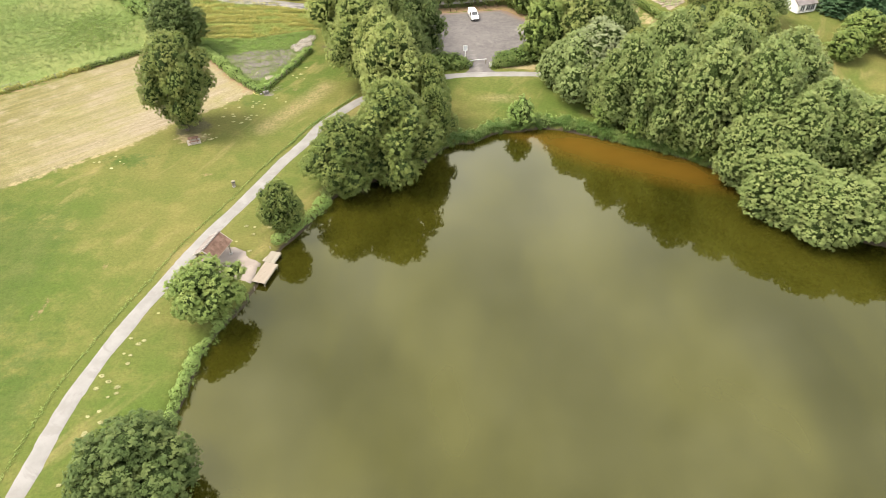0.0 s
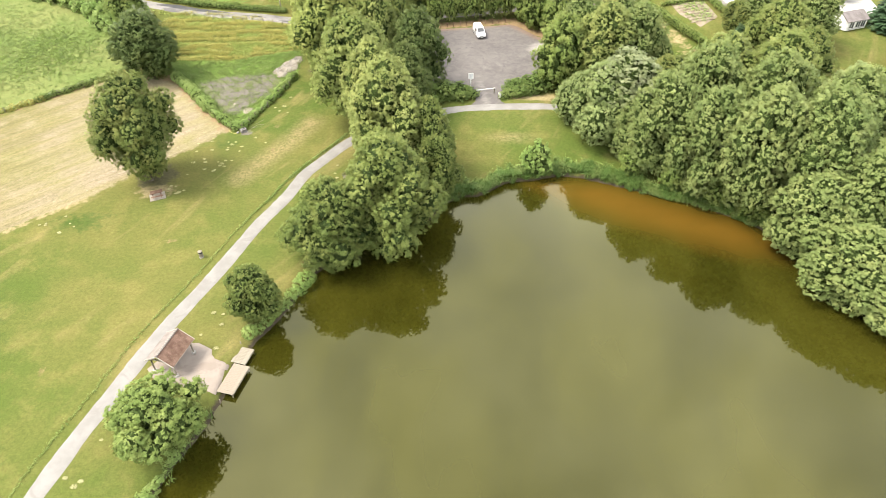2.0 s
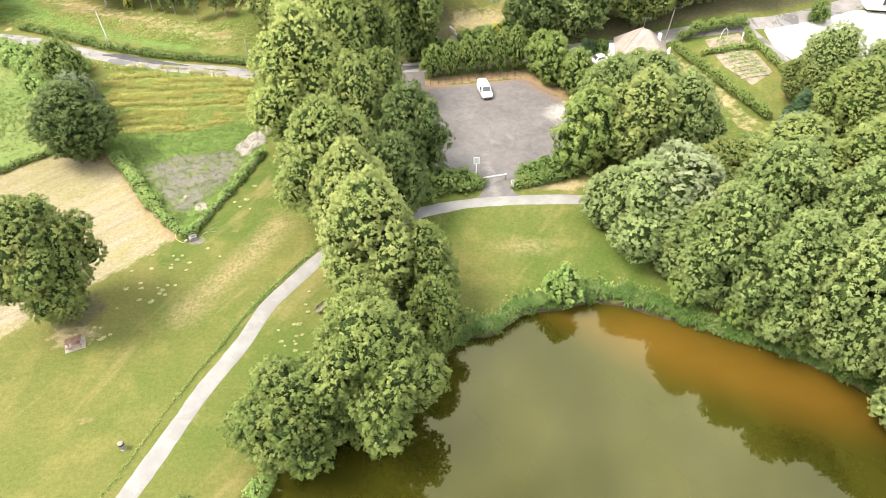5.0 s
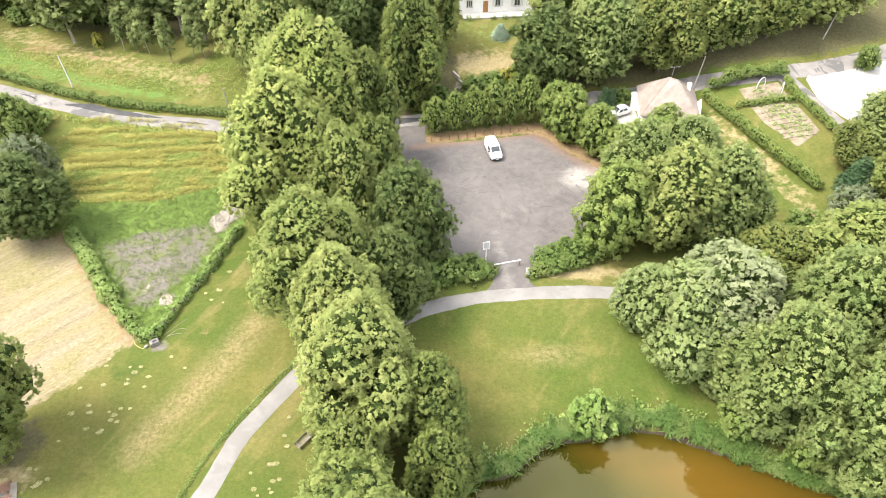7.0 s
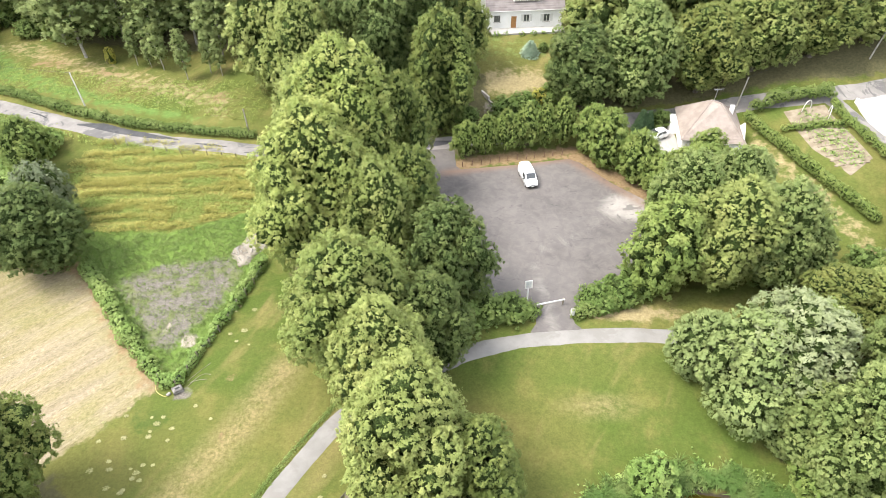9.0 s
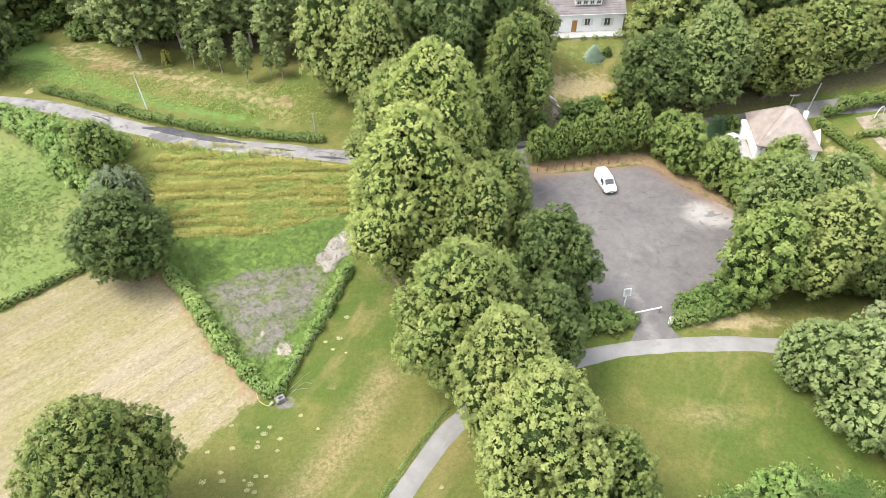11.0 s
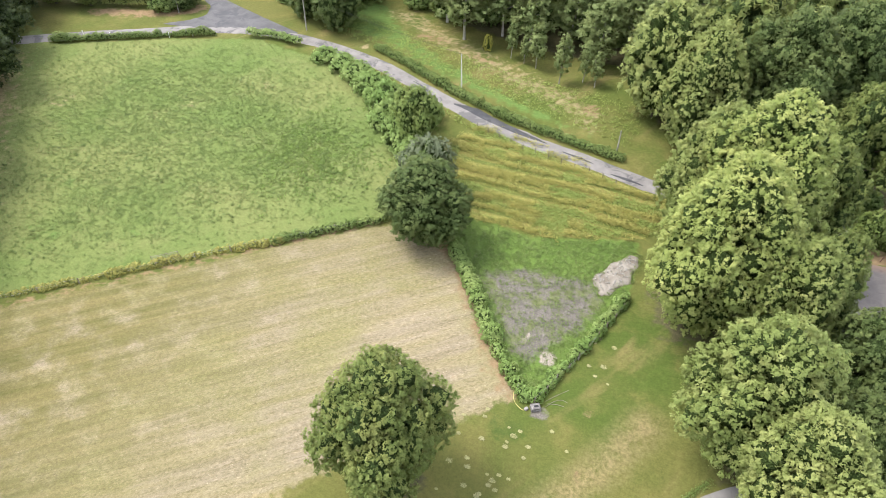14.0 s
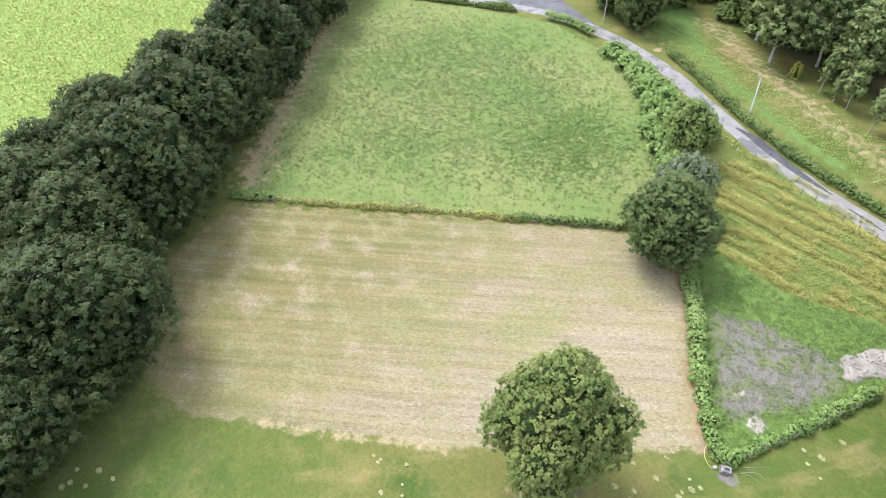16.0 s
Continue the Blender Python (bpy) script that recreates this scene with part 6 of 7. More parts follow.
def van(at):
    car = thing("van", at, "white compact panel van parked on the asphalt", "van")
    part("body", loft([(-2.2, 0.78, 0.66, 0.42, 1.0, 1.66), (-2.12, 0.87, 0.76, 0.28, 1.0, 1.80), (-1.2, 0.9, 0.79, 0.24, 1.02, 1.86), (0.35, 0.9, 0.79, 0.24, 1.02, 1.86), (0.75, 0.9, 0.74, 0.24, 1.0, 1.80),
                      (1.38, 0.89, 0.68, 0.24, 0.95, 1.14), (1.9, 0.86, 0.64, 0.26, 0.85, 0.98), (2.14, 0.78, 0.56, 0.32, 0.7, 0.80), (2.22, 0.66, 0.46, 0.4, 0.6, 0.66)]), WHITE_PAINT, car)
    part("windscreen", panel([(-0.66, 1.33, 1.18), (0.66, 1.33, 1.18), (0.62, 0.80, 1.80), (-0.62, 0.80, 1.80)], 0.02), GLASS_DARK, car)
    for s in (-1, 1):
        part("side_window", panel([(s * 0.90, 0.1, 1.12), (s * 0.90, 1.1, 1.10), (s * 0.80, 0.78, 1.62), (s * 0.815, 0.1, 1.66)], 0.018), GLASS_DARK, car)
        part("mirror", boxed(s * 1.0, 0.98, 1.14, 0.2, 0.1, 0.2, bevel=0.03), DARK_PLASTIC, car)
        part("headlight", panel([(s * 0.78, 2.0, 0.78), (s * 0.5, 2.14, 0.74), (s * 0.5, 2.02, 0.93), (s * 0.75, 1.9, 0.93)], 0.03), LAMP_CLEAR, car)
        part("tail_light", boxed(s * 0.79, -2.18, 1.1, 0.1, 0.06, 0.4, bevel=0.02), LAMP_RED, car)
        part("rubbing_strip", boxed(s * 0.905, -0.1, 0.58, 0.03, 2.6, 0.09), DARK_PLASTIC, car)
        part("door_handle", boxed(s * 0.905, 0.2, 0.98, 0.03, 0.16, 0.04), DARK_PLASTIC, car)
    part("front_bumper", boxed(0, 2.2, 0.42, 1.4, 0.14, 0.24, bevel=0.05), DARK_PLASTIC, car)
    part("rear_bumper", boxed(0, -2.22, 0.42, 1.5, 0.12, 0.22, bevel=0.05), DARK_PLASTIC, car)
    part("grille", boxed(0, 2.2, 0.64, 0.7, 0.06, 0.09), DARK_PLASTIC, car)
    part("number_plate", boxed(0, 2.28, 0.45, 0.5, 0.02, 0.1), WHITE_METAL, car)
    for x in (-0.3, 0.3):
        part("wiper", rod(bmesh.new(), (x, 1.36, 1.18), (x + 0.28, 1.1, 1.48), 0.012, 0.01, 5), DARK_PLASTIC, car)
    part("rear_window", panel([(-0.6, -2.2, 1.2), (0.6, -2.2, 1.2), (0.56, -2.17, 1.6), (-0.56, -2.17, 1.6)], 0.02), GLASS_DARK, car)
    add_wheels(car, ((-0.8, 1.38), (0.8, 1.38), (-0.8, -1.35), (0.8, -1.35)), 0.31, 0.2)


van(pose(6.95, 151.3, ground_z(7, 151.3) + 0.06, 0, 0, 192))


def hatchback(at):
    car = thing("car", at, "white five-door hatchback parked beside a bungalow", "car")
    part("body", loft([(-1.95, 0.7, 0.5, 0.45, 0.75, 0.9), (-1.85, 0.82, 0.58, 0.3, 0.86, 1.16), (-1.35, 0.86, 0.6, 0.24, 0.9, 1.40), (-0.5, 0.87, 0.62, 0.22, 0.9, 1.47), (0.1, 0.87, 0.6, 0.22, 0.88, 1.42),
                      (0.95, 0.86, 0.6, 0.22, 0.84, 0.98), (1.6, 0.82, 0.56, 0.25, 0.74, 0.86), (1.92, 0.7, 0.48, 0.35, 0.6, 0.66)]), WHITE_PAINT, car)
    part("windscreen", panel([(-0.6, 0.88, 1.0), (0.6, 0.88, 1.0), (0.54, 0.16, 1.43), (-0.54, 0.16, 1.43)], 0.02), GLASS_DARK, car)
    part("rear_window", panel([(-0.54, -1.80, 1.16), (0.54, -1.80, 1.16), (0.5, -1.42, 1.40), (-0.5, -1.42, 1.40)], 0.02), GLASS_DARK, car)
    for s in (-1, 1):
        part("front_side_window", panel([(s * 0.84, -0.3, 0.98), (s * 0.84, 0.7, 0.97), (s * 0.66, 0.15, 1.34), (s * 0.67, -0.3, 1.36)], 0.018), GLASS_DARK, car)
        part("rear_side_window", panel([(s * 0.84, -1.3, 1.0), (s * 0.84, -0.4, 0.98), (s * 0.67, -0.4, 1.36), (s * 0.66, -1.15, 1.33)], 0.018), GLASS_DARK, car)
        part("mirror", boxed(s * 0.94, 0.62, 0.98, 0.16, 0.09, 0.12, bevel=0.03), WHITE_PAINT, car)
        part("headlight", boxed(s * 0.58, 1.80, 0.70, 0.26, 0.12, 0.12, bevel=0.03), LAMP_CLEAR, car)
        part("tail_light", boxed(s * 0.66, -1.88, 0.86, 0.16, 0.08, 0.2, bevel=0.03), LAMP_RED, car)
    part("front_bumper", boxed(0, 1.9, 0.42, 1.3, 0.1, 0.2, bevel=0.04), DARK_PLASTIC, car)
    add_wheels(car, ((-0.76, 1.2), (0.76, 1.2), (-0.76, -1.25), (0.76, -1.25)), 0.29, 0.19)


hatchback(pose(28.0, 161.7, ground_z(28.0, 161.7) + 0.07, 0, 0, 118))


# ---- houses ----
def window(parent, x, y, z, w, h, shutters=False, bars=1):
    """A window in a wall that faces -y: frame, panes, sill, and shutters laid open beside it."""
    win = part("window", boxed(x, y, z, w, 0.10, h), GLASS_DARK, parent)
    for s in (-1, 1):
        part("jamb", boxed(x + s * w / 2, y - 0.03, z, 0.08, 0.14, h + 0.08), WHITE_METAL, win)
        part("rail", boxed(x, y - 0.03, z + s * h / 2, w, 0.14, 0.08), WHITE_METAL, win)
        if shutters:
            part("shutter", boxed(x + s * (w * 0.75 + 0.06), y - 0.06, z, w * 0.46, 0.05, h + 0.05, bevel=0.008), WHITE_METAL, win)
    for k in range(bars):
        part("mullion", boxed(x - w / 2 + w * (k + 1) / (bars + 1), y - 0.04, z, 0.06, 0.13, h), WHITE_METAL, win)
    part("sill", boxed(x, y - 0.09, z - h / 2 - 0.07, w + 0.25, 0.24, 0.06), CONCRETE, win)
    return win


def slope(points, mat, parent, courses=0, label=""):
    roof = part("roof_slope", panel(points, 0.07), mat, parent, label)
    a, b, c, d = (Vector(p) for p in points)
    n = (b - a).cross(c - a).normalized()
    n = n if n.z > 0 else -n
    if courses:
        bm = bmesh.new()
        for k in range(courses):
            u = (k + 0.5) / courses
            p, q = a.lerp(d, u) + n * 0.08, b.lerp(c, u) + n * 0.08
            rod(bm, p, q, 0.035, 0.035, 5)
        part("tile_courses", bm, mat, roof)
    return roof


def villa():
    """The white house on the rise: long front, steep roof with a wide dormer, terrace."""
    base = ground_z(10.4, 191) - 0.1
    top = thing("house", pose(9.4, 195.4, base, 0, 0, 5), "white rendered house with steep brown-grey roof and dormer", "house")
    L, D, E, RZ = 6.9, 4.7, 3.8, 7.6
    part("front_wall", boxed(0, -D, E / 2, 2 * L, 0.3, E), RENDER_WHITE, top)
    part("back_wall", boxed(0, D, E / 2, 2 * L, 0.3, E), RENDER_WHITE, top)
    for s in (-1, 1):
        bm = prism([(-D + 0.15, 0), (D - 0.15, 0), (D - 0.15, E), (0, RZ - 0.2), (-D + 0.15, E)], 0.3, "x")
        bmesh.ops.translate(bm, verts=bm.verts, vec=(s * L, 0, 0))
        part("gable_wall", bm, RENDER_WHITE, top)
        slope([(-L - 0.3, s * (D + 0.35), E - 0.15), (L + 0.3, s * (D + 0.35), E - 0.15), (L + 0.3, 0, RZ), (-L - 0.3, 0, RZ)], SLATE, top, 14)
    part("ridge", rod(bmesh.new(), (-L - 0.3, 0, RZ + 0.05), (L + 0.3, 0, RZ + 0.05), 0.13, 0.13, 8), SLATE, top)
    dorm = part("dormer", boxed(0.3, -2.6, 5.35, 4.9, 2.4, 1.1), RENDER_WHITE, top)
    part("dormer_roof", panel([(-2.4, -4.0, 5.86), (3.0, -4.0, 5.86), (3.0, -0.3, 7.5), (-2.4, -0.3, 7.5)], 0.07), SLATE, dorm)
    for k in range(4):
        window(top, -1.5 + 1.2 * k, -3.84, 5.35, 0.72, 0.6)
    window(top, -5.2, -D - 0.16, 2.2, 1.1, 1.25, False, 2)
    window(top, 0.2, -D - 0.16, 2.2, 1.0, 1.25, True)
    window(top, 3.9, -D - 0.16, 2.1, 1.1, 1.35, True)
    door = part("door", boxed(-2.1, -D - 0.16, 1.45, 0.95, 0.1, 2.15), plain("varnished_door", (0.28, 0.14, 0.05), (0.38, 0.20, 0.08), 2.0), top)
    part("door_handle", boxed(-1.75, -D - 0.25, 1.4, 0.12, 0.06, 0.04), GREY_METAL, door)
    part("garage_door", boxed(-L - 0.17, -2.2, 0.9, 0.1, 2.2, 1.9), DARK_PLASTIC, top)
    part("chimney", boxed(1.7, 0.4, RZ + 0.5, 0.7, 0.6, 1.6, bevel=0.03), RENDER_WHITE, top)
    part("terrace", boxed(0.2, -D - 1.35, 0.15, 13.6, 2.4, 0.5, bevel=0.03), WHITE_GRIT, top, "pale paved terrace")
    part("gutter", rod(bmesh.new(), (-L - 0.3, -D - 0.42, E - 0.2), (L + 0.3, -D - 0.42, E - 0.2), 0.07, 0.07, 8), WHITE_METAL, top)
    for x, r, h in ((-5.6, 0.7, 0.9), (-3.9, 0.5, 0.7), (-1.0, 0.5, 0.6), (1.2, 0.6, 0.7), (3.0, 0.5, 0.6), (5.6, 1.1, 1.6), (7.6, 1.0, 1.4), (9.2, 1.2, 1.3)):
        m = Matrix.Rotation(radians(5), 4, "Z") @ Vector((x, -D - 2.9, 0))
        SHRUBS.append((9.4 + m.x, 195.4 + m.y, r, h))


SHRUBS = []
villa()


def bungalow():
    base = ground_z(36, 161) - 0.1
    top = thing("bungalow", pose(35.6, 161.2, base, 0, 0, -9), "white bungalow with sand-coloured hipped tile roof", "house")
    W, D, E, P = 4.2, 4.2, 2.4, 6.5
    for s in (-1, 1):
        part("wall", boxed(0, s * D, E / 2, 2 * W, 0.28, E), RENDER_WHITE, top)
        part("wall", boxed(s * W, 0, E / 2, 0.28, 2 * D, E), RENDER_WHITE, top)
    o = 0.45
    a, b, c, d, e, f = (-W - o, -D - o, E), (W + o, -D - o, E), (W + o, D + o, E), (-W - o, D + o, E), (-0.6, 0.4, P), (0.6, -0.4, P)
    slope([a, b, f, e], SAND_ROOF, top, 12)
    slope([c, d, e, f], SAND_ROOF, top, 12)
    slope([d, a, e, e], SAND_ROOF, top)
    slope([b, c, f, f], SAND_ROOF, top)
    for p, q in ((a, e), (b, f), (c, f), (d, e), (e, f)):
        part("hip_tile", rod(bmesh.new(), Vector(p) + Vector((0, 0, 0.1)), Vector(q) + Vector((0, 0, 0.1)), 0.1, 0.1, 6), SAND_ROOF, top)
    part("chimney", boxed(2.9, 1.4, 4.6, 0.6, 0.6, 1.5, bevel=0.03), RENDER_WHITE, top)
    bm = prism([(-2.0, E), (2.0, E), (0, 4.2)], 0.2, "x")
    bmesh.ops.translate(bm, verts=bm.verts, vec=(W + 0.35, -1.4, 0))
    part("gable", bm, RENDER_WHITE, top)
    part("skylight", boxed(-2.9, -0.8, 4.05, 0.7, 0.8, 0.1, Matrix.Rotation(radians(-44), 4, "Y")), GLASS_DARK, top)
    part("garage", boxed(-4.9, 2.1, 1.05, 1.3, 2.6, 2.1, bevel=0.03), RENDER_WHITE, top, "flat-roofed white garage")
    for x in (-2.4, 1.8):
        window(top, x, -D - 0.15, 1.45, 1.3, 1.2, True)
    mast = part("aerial_mast", rod(bmesh.new(), (-0.4, 0.2, P), (-0.3, 0.2, P + 2.0), 0.03, 0.025, 6), GREY_METAL, top)
    part("aerial_boom", rod(bmesh.new(), (-0.9, 0.2, P + 1.9), (0.7, 0.5, P + 2.0), 0.02, 0.02, 5), GREY_METAL, mast)
    for k in range(6):
        part("aerial_rod", rod(bmesh.new(), (-0.7 + 0.24 * k, -0.1 + 0.05 * k, P + 1.92), (-0.8 + 0.24 * k, 0.6 + 0.05 * k, P + 1.92), 0.012, 0.012, 5), GREY_METAL, mast)


bungalow()


def plain_house(x, y, turn, L, D, E, P, label):
    top = thing("house", pose(x, y, ground_z(x, y) - 0.1, 0, 0, turn), label, "house")
    for s in (-1, 1):
        part("wall", boxed(0, s * D, E / 2, 2 * L, 0.3, E), RENDER_WHITE, top)
        bm = prism([(-D + 0.15, 0), (D - 0.15, 0), (D - 0.15, E), (0, P - 0.15), (-D + 0.15, E)], 0.3, "x")
        bmesh.ops.translate(bm, verts=bm.verts, vec=(s * L, 0, 0))
        part("gable_wall", bm, RENDER_WHITE, top)
        slope([(-L - 0.3, s * (D + 0.35), E - 0.15), (L + 0.3, s * (D + 0.35), E - 0.15), (L + 0.3, 0, P), (-L - 0.3, 0, P)], SLATE, top, 10)
    for k in (-0.55, 0.1, 0.6):
        window(top, L * k, -D - 0.16, E * 0.55, 1.1, 1.2)
    return top


plain_house(84.5, 171.5, -8, 6.0, 4.0, 2.8, 5.6, "white rendered house with grey slate roof")
plain_house(79.0, 146.5, 20, 2.4, 1.8, 1.9, 2.9, "small white shed with grey slate roof")
plain_house(36.2, 150.2, -6, 2.0, 1.2, 1.7, 2.3, "small white garden shed half hidden by trees")
for x, y, r, h in SHRUBS:
    rr = np.random.default_rng(int(100 * r + x))
    ob = thing("shrub", pose(x, y, ground_z(x, y)), "low flowering shrub before a house terrace", "shrub", "shrubs before the terrace")
    part("foliage", leaves_mesh("foliage", tufted([(0, 0, h * 0.5, r * 0.7), (r * 0.4, 0.1, h * 0.4, r * 0.5), (-r * 0.4, 0, h * 0.4, r * 0.5)], rr, 0.25, 8, 0.22, 0.9), BRAMBLE), None, ob)
    part("stem", rod(bmesh.new(), (0, 0, -0.1), (0, 0, h * 0.5), 0.05, 0.02, 6), BARK, ob)


def low_wall(points, tall, thick, mat, label):
    ob = thing("garden_wall", Matrix(), label, "wall")
    for (ax, ay), (bx, by) in zip(points, points[1:]):
        n = max(1, int(math.hypot(bx - ax, by - ay) / 2.0))
        for k in range(n):
            x, y = ax + (bx - ax) * (k + 0.5) / n, ay + (by - ay) * (k + 0.5) / n
            turn = Matrix.Rotation(math.atan2(by - ay, bx - ax), 4, "Z")
            part("wall_panel", boxed(x, y, ground_z(x, y) + tall / 2 - 0.15, math.hypot(bx - ax, by - ay) / n + 0.01, thick, tall + 0.3, turn, bevel=0.02), mat, ob)
    return ob


low_wall([(57.9, 163.4), (60.6, 153.6)], 0.9, 0.22, RENDER_WHITE, "low white rendered wall along a yard")
low_wall([(1.2, 172.5), (3.4, 168.2), (4.4, 165.9)], 0.6, 0.3, CONCRETE, "low grey stone wall beside a garden entrance")


# ---- small things in the grounds ----
def sign_post():
    top = thing("sign", pose(4.45, 127.2, ground_z(4.45, 127.2), 0, 0, 8), "white-framed grey sign on a tall white pole", "sign")
    part("pole", rod(bmesh.new(), (0, 0, -0.3), (0, 0, 2.7), 0.09, 0.085, 10), RENDER_WHITE, top)
    tilt = Matrix.Rotation(radians(-12), 4, "X")
    part("panel", boxed(0, 0, 3.1, 0.72, 0.05, 0.86, tilt), GREY_METAL, top)
    for s in (-1, 1):
        part("frame_side", boxed(s * 0.38, 0, 3.1, 0.14, 0.08, 1.04, tilt, 0.01), WHITE_METAL, top)
        part("frame_rail", boxed(0, s * 0.1, 3.1 + s * 0.47, 0.8, 0.08, 0.1, tilt, 0.01), WHITE_METAL, top)
    part("lamp_head", boxed(0, -0.02, 2.62, 0.42, 0.2, 0.14, None, 0.03), WHITE_METAL, top)


sign_post()


def barrier():
    z = ground_z(7.2, 126.4) + 0.05
    top = thing("barrier", pose(5.5, 125.95, z, 0, 0, 14), "white swing barrier on wooden posts across the path entrance", "barrier")
    part("beam", boxed(1.65, 0, 0.98, 3.5, 0.14, 0.16, bevel=0.02), WHITE_METAL, top)
    part("post", boxed(0.1, 0.16, 0.5, 0.18, 0.18, 1.15, bevel=0.02), WEATHERED, top)
    part("post", boxed(3.3, 0.16, 0.5, 0.16, 0.16, 1.1, bevel=0.02), WEATHERED, top)
    part("brace", rod(bmesh.new(), (0.15, 0, 0.3), (1.4, 0, 0.95), 0.04, 0.04, 6), PALE_WOOD, top)
    part("hinge", boxed(0.1, 0.05, 0.98, 0.22, 0.1, 0.2), GREY_METAL, top)
    stone = thing("bollard", pose(9.55, 125.2, z, 0, 0, 10), "white stone bollard beside the path entrance", "bollard")
    bm = boxed(0, 0, 0.45, 0.5, 0.42, 1.1, bevel=0.1)
    for v in bm.verts:
        v.co += Vector([noise.noise(v.co * 3 + Vector((k * 9.0, 0, 0))) * 0.05 for k in range(3)])
    part("stone", bm, RENDER_WHITE, stone)
    part("cap", rod(bmesh.new(), (0, 0, 0.97), (0, 0, 1.06), 0.2, 0.14, 10), CONCRETE, stone)


barrier()


def bench():
    top = thing("bench", pose(-14.9, 103.0, ground_z(-14.9, 103.0), 0, 0, 52), "grey slatted park bench in the grass", "bench")
    for k in range(4):
        part("seat_slat", boxed(0, -0.18 + 0.12 * k, 0.45, 1.9, 0.1, 0.04, bevel=0.008), WEATHERED, top)
    for k in range(3):
        part("back_slat", boxed(0, 0.32 + 0.02 * k, 0.6 + 0.13 * k, 1.9, 0.035, 0.1, bevel=0.008), WEATHERED, top)
    for x in (-0.75, 0.75):
        part("leg", boxed(x, -0.16, 0.21, 0.08, 0.08, 0.46), CONCRETE, top)
        part("leg", boxed(x, 0.28, 0.42, 0.08, 0.08, 0.88), CONCRETE, top)
        part("armrest", boxed(x, 0.05, 0.64, 0.07, 0.5, 0.05), WEATHERED, top)


bench()


def picnic_table():
    z = ground_z(-42.5, 97.9)
    slab = thing("concrete_slab", pose(-42.5, 97.9, z, 0, 0, 24), "pale concrete slab under a picnic table", "slab")
    part("slab", boxed(0, 0, 0.0, 2.2, 1.8, 0.16, bevel=0.02), plain("earthy_concrete", (0.27, 0.24, 0.205), (0.36, 0.33, 0.285), 1.2, 0.95, 0.1, 0, 0.4, 14), slab)
    top = thing("picnic_table", pose(-42.5, 97.9, z + 0.11, 0, 0, 24), "brown wooden picnic table with two benches on a slab", "table")
    for k in range(5):
        part("tabletop_plank", boxed(0, -0.32 + 0.16 * k, 0.73, 1.7, 0.145, 0.045, bevel=0.006), BROWN_WOOD, top)
    for s in (-1, 1):
        for k in range(2):
            part("seat_plank", boxed(0, s * (0.68 + 0.15 * k), 0.43, 1.7, 0.135, 0.045, bevel=0.006), BROWN_WOOD, top)
        part("cross_beam", boxed(s * 0.6, 0, 0.39, 0.07, 1.6, 0.1), BROWN_WOOD, top)
        part("top_bearer", boxed(s * 0.6, 0, 0.67, 0.07, 0.75, 0.08), BROWN_WOOD, top)
        for q in (-1, 1):
            part("leg", rod(bmesh.new(), (s * 0.54, q * 0.62, 0), (s * 0.54, q * 0.26, 0.7), 0.05, 0.05, 6), BROWN_WOOD, top)


picnic_table()


def litter_bin():
    top = thing("litter_bin", pose(-32.4, 84.7, ground_z(-32.4, 84.7)), "round litter bin of weathered slats with grey lid", "bin")
    part("body", rod(bmesh.new(), (0, 0, 0.08), (0, 0, 0.8), 0.25, 0.28, 16), WEATHERED, top)
    part("rim", rod(bmesh.new(), (0, 0, 0.8), (0, 0, 0.86), 0.31, 0.31, 16), DARK_PLASTIC, top)
    part("lid", rod(bmesh.new(), (0, 0, 1.0), (0, 0, 1.08), 0.30, 0.12, 16), WEATHERED, top)
    for a in (0, 2.1, 4.2):
        part("lid_strut", rod(bmesh.new(), (0.27 * math.cos(a), 0.27 * math.sin(a), 0.82), (0.27 * math.cos(a), 0.27 * math.sin(a), 1.02), 0.015, 0.015, 5), DARK_PLASTIC, top)
    part("base", rod(bmesh.new(), (0, 0, 0), (0, 0, 0.09), 0.3, 0.28, 14), CONCRETE, top)


litter_bin()


OLD_CONCRETE = plain("stained_concrete", (0.15, 0.14, 0.135), (0.30, 0.285, 0.27), 2.2, 0.95, 0.15, 0, 0.5, 16)


def stone_trough():
    top = thing("stone_trough", pose(-33.9, 115.9, ground_z(-33.9, 115.9), 0, 0, 35), "broken pale concrete trough at a hedge corner", "trough")
    bm = boxed(0, 0, 0.22, 1.05, 0.72, 0.52, bevel=0.05)
    bmesh.ops.subdivide_edges(bm, edges=bm.edges, cuts=2, use_grid_fill=True)
    for v in bm.verts:
        v.co += Vector([noise.noise(v.co * 2.2 + Vector((k * 7.0, 3, 0))) * 0.09 for k in range(3)])
    part("block", bm, OLD_CONCRETE, top)
    part("rim", boxed(0.05, -0.06, 0.51, 0.7, 0.4, 0.08, Matrix.Rotation(0.12, 4, "X"), 0.02), OLD_CONCRETE, top)
    part("basin", boxed(0.05, -0.06, 0.555, 0.5, 0.22, 0.02), DARK_PLASTIC, top)
    part("fallen_stone", boxed(-0.95, 0.1, 0.1, 0.45, 0.35, 0.25, Matrix.Rotation(0.4, 4, "Z"), 0.06), OLD_CONCRETE, top)


stone_trough()


def tube(name, points, radius, mat, label, category):
    curve = curve_points(points, 0.12)
    bm = bmesh.new()
    p = [(x, y, ground_z(x, y) + 0.03) for x, y in curve]
    for a, b in zip(p, p[1:]):
        rod(bm, a, b, radius, radius, 6)
    me = bpy.data.meshes.new(name)
    bm.to_mesh(me)
    bm.free()
    me.materials.append(mat)
    tagged(new(name, me), label, category)


